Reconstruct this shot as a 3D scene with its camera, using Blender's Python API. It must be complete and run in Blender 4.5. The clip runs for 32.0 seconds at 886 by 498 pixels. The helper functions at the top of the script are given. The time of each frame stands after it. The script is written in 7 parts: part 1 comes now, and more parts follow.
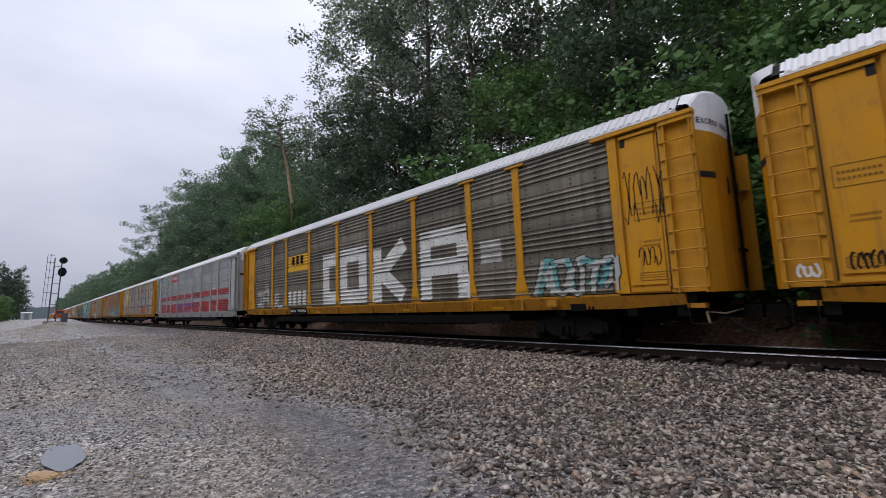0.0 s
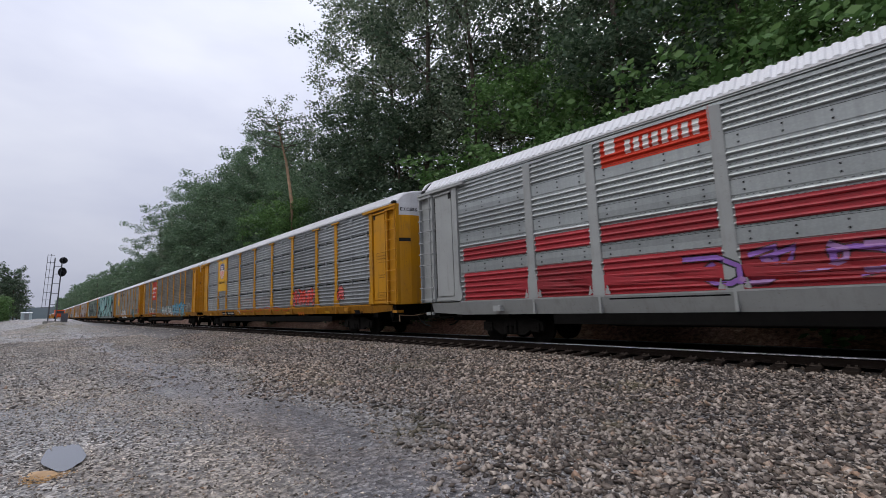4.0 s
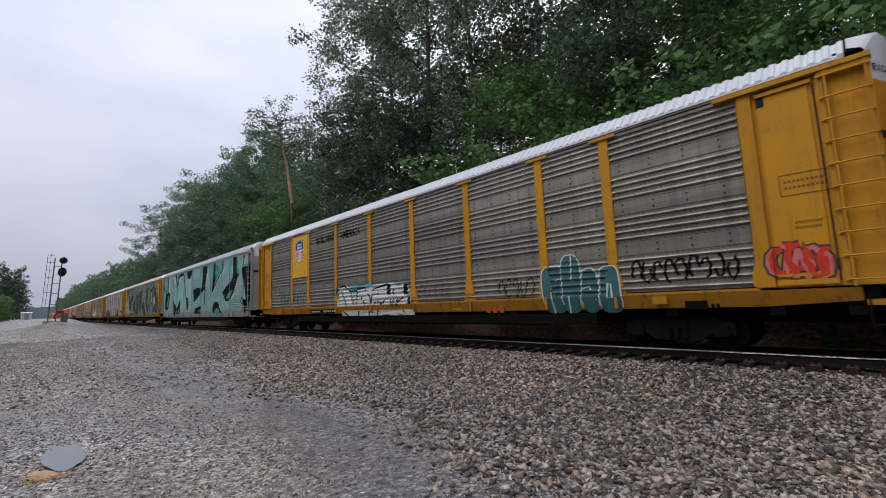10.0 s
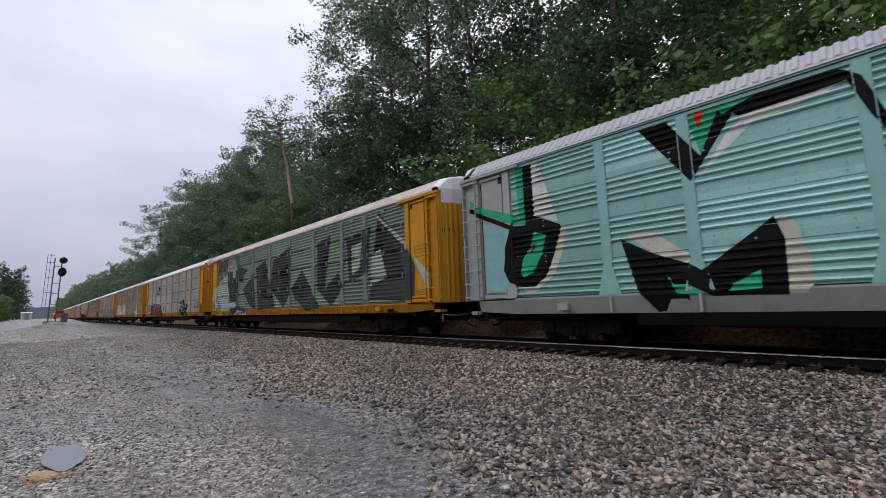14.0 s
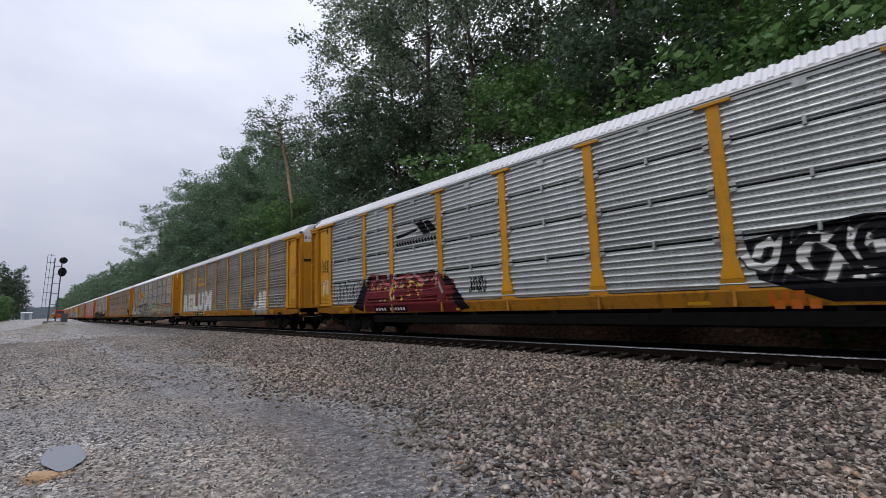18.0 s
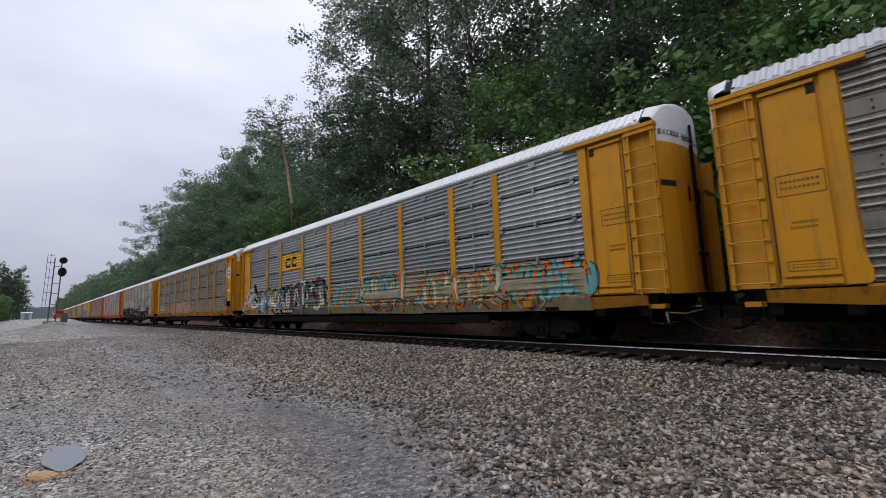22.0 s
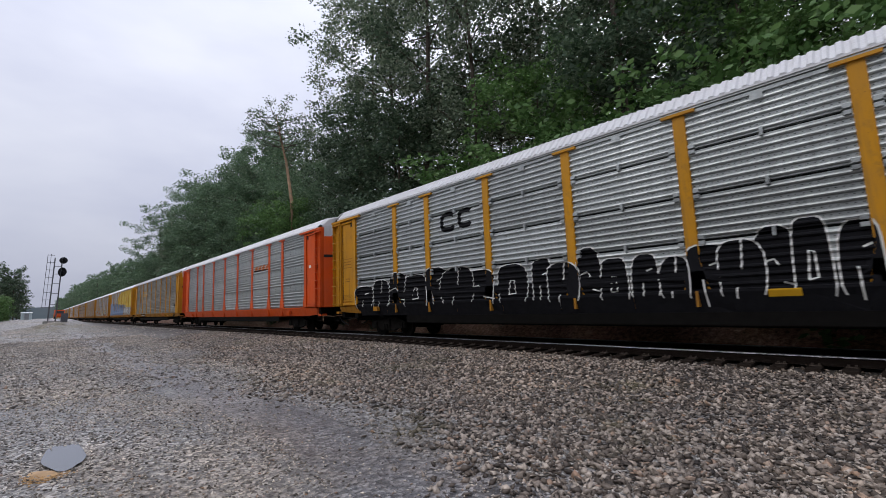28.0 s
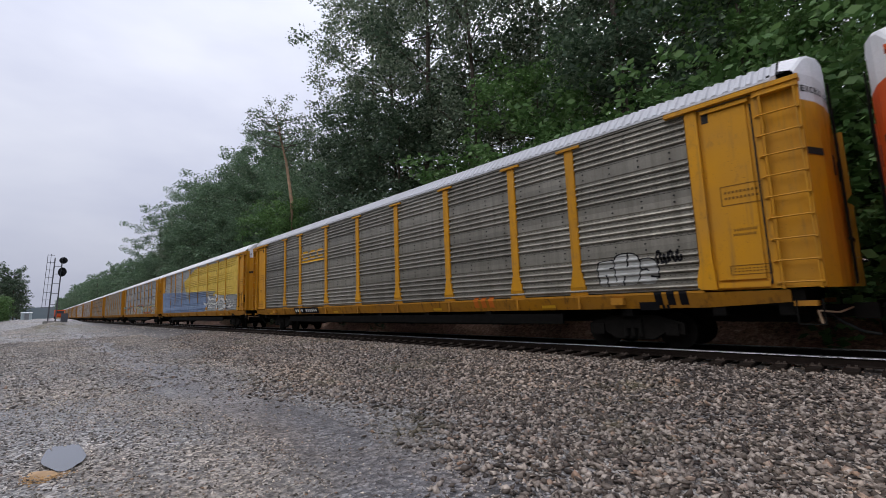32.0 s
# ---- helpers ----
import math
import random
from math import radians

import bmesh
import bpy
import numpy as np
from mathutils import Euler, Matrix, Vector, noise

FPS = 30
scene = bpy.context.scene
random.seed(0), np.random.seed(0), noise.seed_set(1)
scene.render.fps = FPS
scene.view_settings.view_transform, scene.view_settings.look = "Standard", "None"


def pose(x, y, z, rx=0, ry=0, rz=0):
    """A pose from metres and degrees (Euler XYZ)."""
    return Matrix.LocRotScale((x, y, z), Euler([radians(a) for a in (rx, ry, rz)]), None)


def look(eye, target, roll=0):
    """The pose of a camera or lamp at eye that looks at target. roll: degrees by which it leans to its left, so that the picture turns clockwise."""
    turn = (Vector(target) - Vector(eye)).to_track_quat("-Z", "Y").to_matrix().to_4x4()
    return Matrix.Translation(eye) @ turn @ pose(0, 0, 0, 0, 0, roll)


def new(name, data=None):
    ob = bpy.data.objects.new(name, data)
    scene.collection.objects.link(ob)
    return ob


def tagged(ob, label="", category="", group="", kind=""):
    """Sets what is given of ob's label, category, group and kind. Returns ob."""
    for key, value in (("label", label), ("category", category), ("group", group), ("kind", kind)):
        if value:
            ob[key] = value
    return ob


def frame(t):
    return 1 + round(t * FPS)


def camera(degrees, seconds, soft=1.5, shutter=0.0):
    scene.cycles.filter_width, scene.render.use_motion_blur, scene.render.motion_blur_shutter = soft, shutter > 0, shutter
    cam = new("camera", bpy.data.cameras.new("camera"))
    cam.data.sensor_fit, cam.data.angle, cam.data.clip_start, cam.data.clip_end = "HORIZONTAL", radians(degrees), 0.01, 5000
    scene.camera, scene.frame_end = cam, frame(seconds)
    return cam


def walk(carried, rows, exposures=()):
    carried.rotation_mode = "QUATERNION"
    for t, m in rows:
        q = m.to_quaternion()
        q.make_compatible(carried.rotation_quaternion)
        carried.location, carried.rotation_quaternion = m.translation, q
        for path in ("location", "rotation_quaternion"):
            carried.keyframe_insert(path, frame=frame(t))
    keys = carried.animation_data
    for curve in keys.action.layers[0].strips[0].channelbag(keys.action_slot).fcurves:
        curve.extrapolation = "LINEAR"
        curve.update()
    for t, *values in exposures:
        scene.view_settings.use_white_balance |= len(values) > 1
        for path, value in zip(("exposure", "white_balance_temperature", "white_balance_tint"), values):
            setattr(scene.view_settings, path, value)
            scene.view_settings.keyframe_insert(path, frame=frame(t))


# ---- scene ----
# ---- camera ----
cam = camera(91.4, 32.0, soft=0.5, shutter=0.08)
EYE = look((0, 0, 1.7), (-7.2434, 6.7810, 2.9456), -2.17)
walk(cam, [(0, EYE), (32.0, EYE)], exposures=[(0, 0.0), (32.0, 0.0)])

RAIL_Z = 0.43          # top of rail above the gravel lot
TRACK_Y = 11.80        # track centre line
PITCH = 29.526          # coupler to coupler
CARS = 30

# ---- world, sun ----
world = bpy.data.worlds.new("overcast")
scene.world = world
world.use_nodes = True
wn, wl = world.node_tree.nodes, world.node_tree.links
wn.clear()
w_out = wn.new("ShaderNodeOutputWorld")
w_bg = wn.new("ShaderNodeBackground")
w_sky = wn.new("ShaderNodeTexSky")
w_sky.sky_type = "NISHITA"
w_sky.sun_disc = False
w_sky.sun_elevation, w_sky.sun_rotation = radians(52), radians(-20)
w_sky.air_density, w_sky.dust_density = 1.0, 4.0
w_hsv = wn.new("ShaderNodeHueSaturation")
w_hsv.inputs["Saturation"].default_value = 0.25
w_hsv.inputs["Value"].default_value = 0.10
w_mix = wn.new("ShaderNodeMix")
w_mix.data_type = "RGBA"
w_mix.inputs["Factor"].default_value = 0.78
w_co = wn.new("ShaderNodeTexCoord")
w_map = wn.new("ShaderNodeMapping")
w_map.inputs["Scale"].default_value = (1.0, 1.0, 2.6)
w_noise = wn.new("ShaderNodeTexNoise")
w_noise.inputs["Scale"].default_value = 1.6
w_noise.inputs["Detail"].default_value = 5
w_ramp = wn.new("ShaderNodeValToRGB")
w_ramp.color_ramp.elements[0].position, w_ramp.color_ramp.elements[0].color = 0.32, (0.60, 0.640, 0.84, 1)
w_ramp.color_ramp.elements[1].position, w_ramp.color_ramp.elements[1].color = 0.70, (0.93, 0.960, 1.09, 1)
wl.new(w_co.outputs["Generated"], w_map.inputs["Vector"])
wl.new(w_map.outputs["Vector"], w_noise.inputs["Vector"])
wl.new(w_noise.outputs["Fac"], w_ramp.inputs["Fac"])
wl.new(w_sky.outputs["Color"], w_hsv.inputs["Color"])
wl.new(w_hsv.outputs["Color"], w_mix.inputs["A"])
wl.new(w_ramp.outputs["Color"], w_mix.inputs["B"])
# an overcast dome is brighter overhead than at the horizon
w_sep = wn.new("ShaderNodeSeparateXYZ")
w_up = wn.new("ShaderNodeMapRange")
w_up.inputs["From Min"].default_value, w_up.inputs["From Max"].default_value = 0.0, 1.0
w_up.inputs["To Min"].default_value, w_up.inputs["To Max"].default_value = 0.84, 1.95
w_dome = wn.new("ShaderNodeMix")
w_dome.data_type, w_dome.blend_type = "RGBA", "MULTIPLY"
w_dome.inputs["Factor"].default_value = 1.0
wl.new(w_co.outputs["Generated"], w_sep.inputs["Vector"])
wl.new(w_sep.outputs["Z"], w_up.inputs["Value"])
wl.new(w_mix.outputs["Result"], w_dome.inputs["A"])
wl.new(w_up.outputs["Result"], w_dome.inputs["B"])
wl.new(w_dome.outputs["Result"], w_bg.inputs["Color"])
w_bg.inputs["Strength"].default_value = 0.87
wl.new(w_bg.outputs["Background"], w_out.inputs["Surface"])

sun_data = bpy.data.lights.new("sun", "SUN")
sun_data.energy, sun_data.angle, sun_data.color = 1.0, radians(40), (1.0, 0.97, 0.93)
sun = new("sun", sun_data)
sun.matrix_world = look((-20, -30, 50), (-8, 8, 0))


# ---- materials ----
class Nodes:
    """A small helper to wire a procedural material."""

    def __init__(self, name):
        self.mat = bpy.data.materials.new(name)
        self.mat.use_nodes = True
        self.n, self.l = self.mat.node_tree.nodes, self.mat.node_tree.links
        self.bsdf = self.n["Principled BSDF"]
        self.co = self.n.new("ShaderNodeTexCoord").outputs["Object"]

    def noise(self, scale, detail=4, rough=0.55, stretch=None, co=None):
        t = self.n.new("ShaderNodeTexNoise")
        t.inputs["Scale"].default_value, t.inputs["Detail"].default_value, t.inputs["Roughness"].default_value = scale, detail, rough
        c = co or self.co
        if stretch:
            m = self.n.new("ShaderNodeMapping")
            m.inputs["Scale"].default_value = stretch
            self.l.new(c, m.inputs["Vector"])
            c = m.outputs["Vector"]
        self.l.new(c, t.inputs["Vector"])
        return t.outputs["Fac"]

    def voronoi(self, scale, out="Color", co=None, feature="F1"):
        t = self.n.new("ShaderNodeTexVoronoi")
        t.feature = feature
        t.inputs["Scale"].default_value = scale
        self.l.new(co or self.co, t.inputs["Vector"])
        return t.outputs[out]

    def ramp(self, fac, *stops):
        r = self.n.new("ShaderNodeValToRGB")
        e = r.color_ramp.elements
        while len(e) < len(stops):
            e.new(0.5)
        for k, (p, c) in zip(e, stops):
            k.position, k.color = p, (*(c if isinstance(c, tuple) else (c, c, c)), 1)
        self.l.new(fac, r.inputs["Fac"])
        return r.outputs["Color"]

    def mix(self, fac, a, b, mode="MIX"):
        m = self.n.new("ShaderNodeMix")
        m.data_type, m.blend_type = "RGBA", mode
        for v, s in ((fac, "Factor"), (a, "A"), (b, "B")):
            if isinstance(v, (int, float)):
                m.inputs[s].default_value = v if s == "Factor" else (v, v, v, 1)
            elif isinstance(v, tuple):
                m.inputs[s].default_value = (*v, 1)
            else:
                self.l.new(v, m.inputs[s])
        return m.outputs["Result"]

    def rnd(self, island=False):
        if island:
            return self.n.new("ShaderNodeNewGeometry").outputs["Random Per Island"]
        return self.n.new("ShaderNodeObjectInfo").outputs["Random"]

    def xyz(self, axis):
        s = self.n.new("ShaderNodeSeparateXYZ")
        self.l.new(self.co, s.inputs["Vector"])
        return s.outputs[axis]

    def span(self, v, a, b):
        m = self.n.new("ShaderNodeMapRange")
        m.inputs["From Min"].default_value, m.inputs["From Max"].default_value = a, b
        self.l.new(v, m.inputs["Value"])
        return m.outputs["Result"]

    def bump(self, h, strength=0.3, dist=0.01):
        b = self.n.new("ShaderNodeBump")
        b.inputs["Strength"].default_value, b.inputs["Distance"].default_value = strength, dist
        self.l.new(h, b.inputs["Height"])
        self.l.new(b.outputs["Normal"], self.bsdf.inputs["Normal"])

    def put(self, color=None, rough=None, metal=None, spec=None):
        for v, s in ((color, "Base Color"), (rough, "Roughness"), (metal, "Metallic"), (spec, "Specular IOR Level")):
            if v is None:
                continue
            if isinstance(v, tuple):
                self.bsdf.inputs[s].default_value = (*v, 1)
            elif isinstance(v, (int, float)):
                self.bsdf.inputs[s].default_value = v
            else:
                self.l.new(v, self.bsdf.inputs[s])
        return self.mat


def paint_mat(name, color, grime=0.35, rough=0.42, dirt=(0.09, 0.07, 0.05)):
    """Weathered car paint: blotches, vertical rain streaks, rust specks."""
    k = Nodes(name)
    streak = k.noise(2.2, 5, 0.65, (3.0, 3.0, 0.22))
    blotch = k.noise(0.7, 4)
    fade = k.mix(k.ramp(blotch, (0.35, 0.0), (0.7, 1.0)), color, tuple(min(1, c * 0.78 + 0.02) for c in color))
    col = k.mix(k.ramp(streak, (0.52, 0.0), (0.78, grime)), fade, dirt)
    col = k.mix(k.ramp(k.noise(5.5, 7, 0.75, (1.0, 1.0, 0.6)), (0.56, 0.0), (0.72, grime * 0.8)), col, tuple(v * 0.6 + c * 0.25 for v, c in zip(dirt, color)))
    col = k.mix(k.ramp(k.noise(26, 3), (0.66, 0.0), (0.74, 0.6)), col, (0.10, 0.045, 0.02))
    col = k.mix(1.0, col, k.ramp(k.rnd(), (0.0, 0.88), (1.0, 1.06)), "MULTIPLY")
    k.bump(k.noise(30, 3), 0.08, 0.004)
    return k.put(col, k.ramp(streak, (0.3, rough), (0.8, rough + 0.3)), spec=0.22)


def steel_mat(name, light, dark, grime=0.6, metal=0.45, rough=0.38):
    """Galvanised side sheet: spangle, rain streaks, road grime."""
    k = Nodes(name)
    streak = k.noise(1.6, 6, 0.7, (3.5, 1.0, 0.18))
    blotch = k.noise(0.55, 5, 0.6)
    col = k.mix(k.ramp(k.voronoi(22, "Distance"), (0.0, 0.0), (0.6, 1.0)), light, tuple(c * 0.86 for c in light))
    col = k.mix(k.ramp(streak, (0.42, 0.0), (0.72, grime)), col, dark)
    col = k.mix(k.ramp(blotch, (0.45, 0.0), (0.75, grime * 0.7)), col, dark)
    col = k.mix(k.ramp(k.noise(14, 4, 0.6, (1, 1, 0.5)), (0.66, 0.0), (0.78, 0.5)), col, (0.16, 0.10, 0.06))
    col = k.mix(1.0, col, k.ramp(k.rnd(), (0.0, 0.84), (0.5, 1.0), (1.0, 1.12)), "MULTIPLY")
    # each panel of a bay has weathered in its own way
    row, grain = k.n.new("ShaderNodeMath"), k.n.new("ShaderNodeTexWhiteNoise")
    row.operation, grain.noise_dimensions = "SNAP", "2D"
    row.inputs[1].default_value = 1.005
    up, both = k.n.new("ShaderNodeMath"), k.n.new("ShaderNodeCombineXYZ")
    up.operation = "SUBTRACT"
    up.inputs[1].default_value = 1.395
    k.l.new(k.xyz("Z"), up.inputs[0])
    k.l.new(up.outputs[0], row.inputs[0])
    k.l.new(row.outputs[0], both.inputs["X"])
    k.l.new(k.rnd(), both.inputs["Y"])
    k.l.new(both.outputs["Vector"], grain.inputs["Vector"])
    col = k.mix(1.0, col, k.ramp(grain.outputs["Value"], (0.0, 0.78), (0.5, 1.0), (1.0, 1.14)), "MULTIPLY")
    k.bump(k.noise(9, 3), 0.10, 0.01)
    return k.put(col, k.ramp(blotch, (0.3, rough), (0.75, rough + 0.28)), k.ramp(streak, (0.4, metal), (0.75, metal * 0.3)))


def plain_mat(name, color, rough=0.6, metal=0.0, vary=0.25, scale=6.0):
    k = Nodes(name)
    n = k.noise(scale, 5, 0.6)
    col = k.mix(k.ramp(n, (0.3, 0.0), (0.75, 1.0)), tuple(c * (1 + vary * 0.4) for c in color), tuple(c * (1 - vary) for c in color))
    k.bump(k.noise(scale * 6, 3), 0.12, 0.005)
    return k.put(col, k.ramp(n, (0.3, max(0.05, rough - 0.08)), (0.7, min(1.0, rough + 0.1))), metal, 0.5 if metal > 0.5 else 0.18)


YELLOW = paint_mat("railcar_yellow", (0.56, 0.250, 0.003), 0.62)
SILL_YELLOW = paint_mat("sill_yellow_grimy", (0.45, 0.190, 0.006), 1.0, 0.55, (0.05, 0.035, 0.022))
ORANGE = paint_mat("railcar_orange", (0.66, 0.082, 0.003), 0.2)
GREYPAINT = paint_mat("railcar_grey", (0.36, 0.37, 0.36), 0.25)
GALV = steel_mat("galvanised_clean", (0.46, 0.485, 0.48), (0.22, 0.235, 0.235), 0.5, 0.55, 0.28)
GALV_MID = steel_mat("galvanised_grey", (0.37, 0.385, 0.39), (0.16, 0.165, 0.168), 0.6, 0.55, 0.28)
GALV_OLD = steel_mat("galvanised_weathered", (0.285, 0.265, 0.222), (0.10, 0.088, 0.066), 0.7, 0.5, 0.31)
GALV_GRIMY = steel_mat("galvanised_grimy", (0.215, 0.190, 0.148), (0.055, 0.047, 0.034), 0.85, 0.4, 0.36)
GALV_BROWN = steel_mat("galvanised_brown", (0.26, 0.225, 0.18), (0.095, 0.08, 0.06), 0.75, 0.45, 0.34)
ROOF_W = steel_mat("roof_white", (0.78, 0.78, 0.80), (0.56, 0.55, 0.54), 0.5, 0.05, 0.4)
ROOF_G = steel_mat("roof_grey", (0.62, 0.625, 0.66), (0.42, 0.42, 0.43), 0.5, 0.1, 0.4)
ROOF_R = steel_mat("roof_rusty", (0.68, 0.60, 0.58), (0.45, 0.29, 0.24), 0.8, 0.05, 0.5)
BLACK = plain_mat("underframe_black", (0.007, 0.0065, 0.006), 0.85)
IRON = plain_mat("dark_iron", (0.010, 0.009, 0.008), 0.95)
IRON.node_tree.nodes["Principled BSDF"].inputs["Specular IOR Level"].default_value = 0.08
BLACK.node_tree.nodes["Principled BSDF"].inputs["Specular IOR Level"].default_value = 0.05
SEAM = plain_mat("seam_black", (0.02, 0.02, 0.02), 0.8)
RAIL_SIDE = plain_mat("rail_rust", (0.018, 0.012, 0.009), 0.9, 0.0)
RAIL_TOP = plain_mat("rail_bright", (0.70, 0.71, 0.74), 0.36, 1.0, 0.1)
WHITE = plain_mat("white_paint", (0.74, 0.74, 0.72), 0.5, 0, 0.12)
INKY = plain_mat("black_paint", (0.010, 0.010, 0.012), 0.75)
INKY.node_tree.nodes["Principled BSDF"].inputs["Specular IOR Level"].default_value = 0.08
TEAL = steel_mat("teal_overpaint", (0.30, 0.535, 0.51), (0.20, 0.385, 0.37), 0.45, 0.12, 0.30)
TEAL_POST = paint_mat("teal_post_paint", (0.25, 0.46, 0.44), 0.2)
SAGE = steel_mat("sage_overpaint", (0.20, 0.265, 0.20), (0.11, 0.14, 0.105), 0.5, 0.1, 0.42)
SAGE_POST = paint_mat("sage_post_paint", (0.18, 0.23, 0.18), 0.25)

def leaf_mat(name, a, b, c):
    k = Nodes(name)
    r = k.rnd(True)
    col = k.ramp(r, (0.0, a), (0.55, b), (1.0, c))
    col = k.mix(k.ramp(k.noise(0.35, 3), (0.35, 0.0), (0.7, 0.5)), col, tuple(v * 0.7 for v in a))
    k.put(col, 0.45, spec=0.3)
    tr = k.n.new("ShaderNodeBsdfTranslucent")
    k.l.new(col, tr.inputs["Color"])
    mx = k.n.new("ShaderNodeMixShader")
    mx.inputs["Fac"].default_value = 0.3
    k.l.new(k.bsdf.outputs["BSDF"], mx.inputs[1])
    k.l.new(tr.outputs["BSDF"], mx.inputs[2])
    k.l.new(mx.outputs["Shader"], k.n["Material Output"].inputs["Surface"])
    return k.mat


LEAF_A = leaf_mat("leaf_oak", (0.075, 0.112, 0.070), (0.185, 0.245, 0.155), (0.38, 0.44, 0.31))
LEAF_B = leaf_mat("leaf_deep", (0.040, 0.070, 0.040), (0.085, 0.135, 0.078), (0.19, 0.25, 0.155))
LEAF_C = leaf_mat("leaf_fresh", (0.065, 0.140, 0.040), (0.125, 0.235, 0.070), (0.22, 0.35, 0.125))
# pale green leaf; on distant trees its paleness stands in for haze
LEAF_D = leaf_mat("leaf_pale_haze", (0.070, 0.125, 0.070), (0.14, 0.225, 0.125), (0.25, 0.35, 0.21))
BARK = plain_mat("bark", (0.085, 0.07, 0.055), 0.9, 0, 0.4, 3.0)
BARK_PALE = plain_mat("bark_pale", (0.24, 0.16, 0.10), 0.9, 0, 0.35, 2.0)


def ground_mat():
    """Wet gravel lot, ballast shoulder and leaf-littered bank on one sheet."""
    k = Nodes("ground_gravel")
    y = k.xyz("Y")
    big = k.noise(0.22, 4, 0.6)
    grain = k.voronoi(24, "Color")
    fine = k.noise(42, 4, 0.7)
    lot = k.ramp(fine, (0.3, (0.125, 0.122, 0.124)), (0.55, (0.23, 0.226, 0.23)), (0.8, (0.41, 0.405, 0.41)))
    lot = k.mix(0.72, lot, k.ramp(grain, (0.25, (0.05, 0.046, 0.041)), (0.5, (0.225, 0.211, 0.198)), (0.78, (0.62, 0.59, 0.55))))
    lot = k.mix(k.ramp(big, (0.45, 0.0), (0.62, 0.5)), lot, (0.135, 0.133, 0.134))
    lot = k.mix(k.ramp(k.noise(0.5, 5, 0.65), (0.6, 0.0), (0.75, 0.55)), lot, (0.17, 0.13, 0.085))
    lot = k.mix(1.0, lot, k.ramp(k.noise(1.3, 9, 0.72, (0.35, 1.0, 1.0)), (0.30, 0.55), (0.50, 1.0), (0.72, 1.35)), "MULTIPLY")
    lot = k.mix(1.0, lot, k.ramp(k.noise(11, 6, 0.8), (0.35, 0.5), (0.55, 1.15), (0.75, 1.9)), "MULTIPLY")
    # trodden sandy stretch and the smooth wet lane beside the ballast
    sandy = k.ramp(k.noise(0.34, 5, 0.7, (0.5, 1.0, 1.0)), (0.48, 0.0), (0.62, 0.62))
    lot = k.mix(sandy, lot, k.mix(1.0, lot, (1.28, 1.08, 0.86), "MULTIPLY"))
    off = k.n.new("ShaderNodeMath")
    off.operation = "MULTIPLY_ADD"
    off.inputs[1].default_value = 1.6
    k.l.new(k.noise(0.55, 4, 0.6), off.inputs[0])
    k.l.new(y, off.inputs[2])
    lane = k.ramp(k.span(off.outputs[0], 2.6, 5.0), (0.0, 0.0), (0.30, 1.0), (0.55, 1.0), (0.95, 0.0))
    lot = k.mix(lane, lot, k.mix(1.0, lot, (0.74, 0.74, 0.79), "MULTIPLY"))
    bal = k.ramp(grain, (0.1, (0.03, 0.027, 0.025)), (0.9, (0.12, 0.105, 0.095)))
    litter = k.ramp(k.noise(7, 6, 0.75), (0.35, (0.10, 0.055, 0.038)), (0.52, (0.42, 0.235, 0.165)), (0.70, (0.72, 0.56, 0.44)))
    col = k.mix(k.span(y, 4.0, 8.5), lot, bal)
    col = k.mix(k.span(y, 13.2, 14.6), col, litter)
    far = k.ramp(k.span(k.xyz("X"), -92.0, -56.0), (0.0, 0.0), (0.35, 1.0), (0.65, 1.0), (1.0, 0.0))
    near = k.ramp(k.span(y, -3.0, 7.0), (0.0, 0.0), (0.35, 1.0), (0.65, 1.0), (1.0, 0.0))
    soil = k.mix(1.0, k.mix(1.0, far, near, "MULTIPLY"), k.ramp(k.noise(0.8, 5, 0.7), (0.38, 0.0), (0.55, 1.0)), "MULTIPLY")
    col = k.mix(soil, col, k.ramp(k.noise(2.5, 5, 0.7), (0.4, (0.10, 0.095, 0.045)), (0.62, (0.21, 0.165, 0.11))))
    wet = k.ramp(big, (0.42, 0.62), (0.66, 0.36))
    rough = k.mix(k.span(y, 5.0, 8.0), k.mix(lane, wet, 0.30), 0.62)
    k.bump(k.mix(0.6, fine, k.voronoi(24, "Distance")), 0.9, 0.03)
    return k.put(col, rough)


GROUND = ground_mat()


def stone_mat(name, lo, mid, hi):
    k = Nodes(name)
    col = k.ramp(k.rnd(True), (0.0, lo), (0.45, mid), (0.9, hi), (1.0, (0.32, 0.20, 0.13)))
    col = k.mix(k.ramp(k.noise(30, 3), (0.4, 0.0), (0.7, 0.5)), col, tuple(v * 0.5 for v in mid))
    damp = k.noise(0.33, 6, 0.65, (0.6, 1.0, 1.0))
    col = k.mix(1.0, col, k.ramp(damp, (0.33, (0.62, 0.63, 0.66)), (0.5, (0.98, 0.97, 0.97)), (0.68, (1.28, 1.22, 1.14))), "MULTIPLY")
    col = k.mix(k.ramp(k.noise(0.45, 5, 0.7), (0.55, 0.0), (0.70, 0.42)), col, (0.15, 0.14, 0.062))
    k.bump(k.noise(60, 3), 0.3, 0.004)
    return k.put(col, k.ramp(damp, (0.35, 0.36), (0.6, 0.6)), spec=0.3)


STONE = stone_mat("ballast_stone", (0.020, 0.016, 0.014), (0.150, 0.120, 0.097), (0.53, 0.455, 0.385))
PEBBLE = stone_mat("lot_pebble", (0.05, 0.044, 0.040), (0.255, 0.225, 0.197), (0.76, 0.69, 0.61))


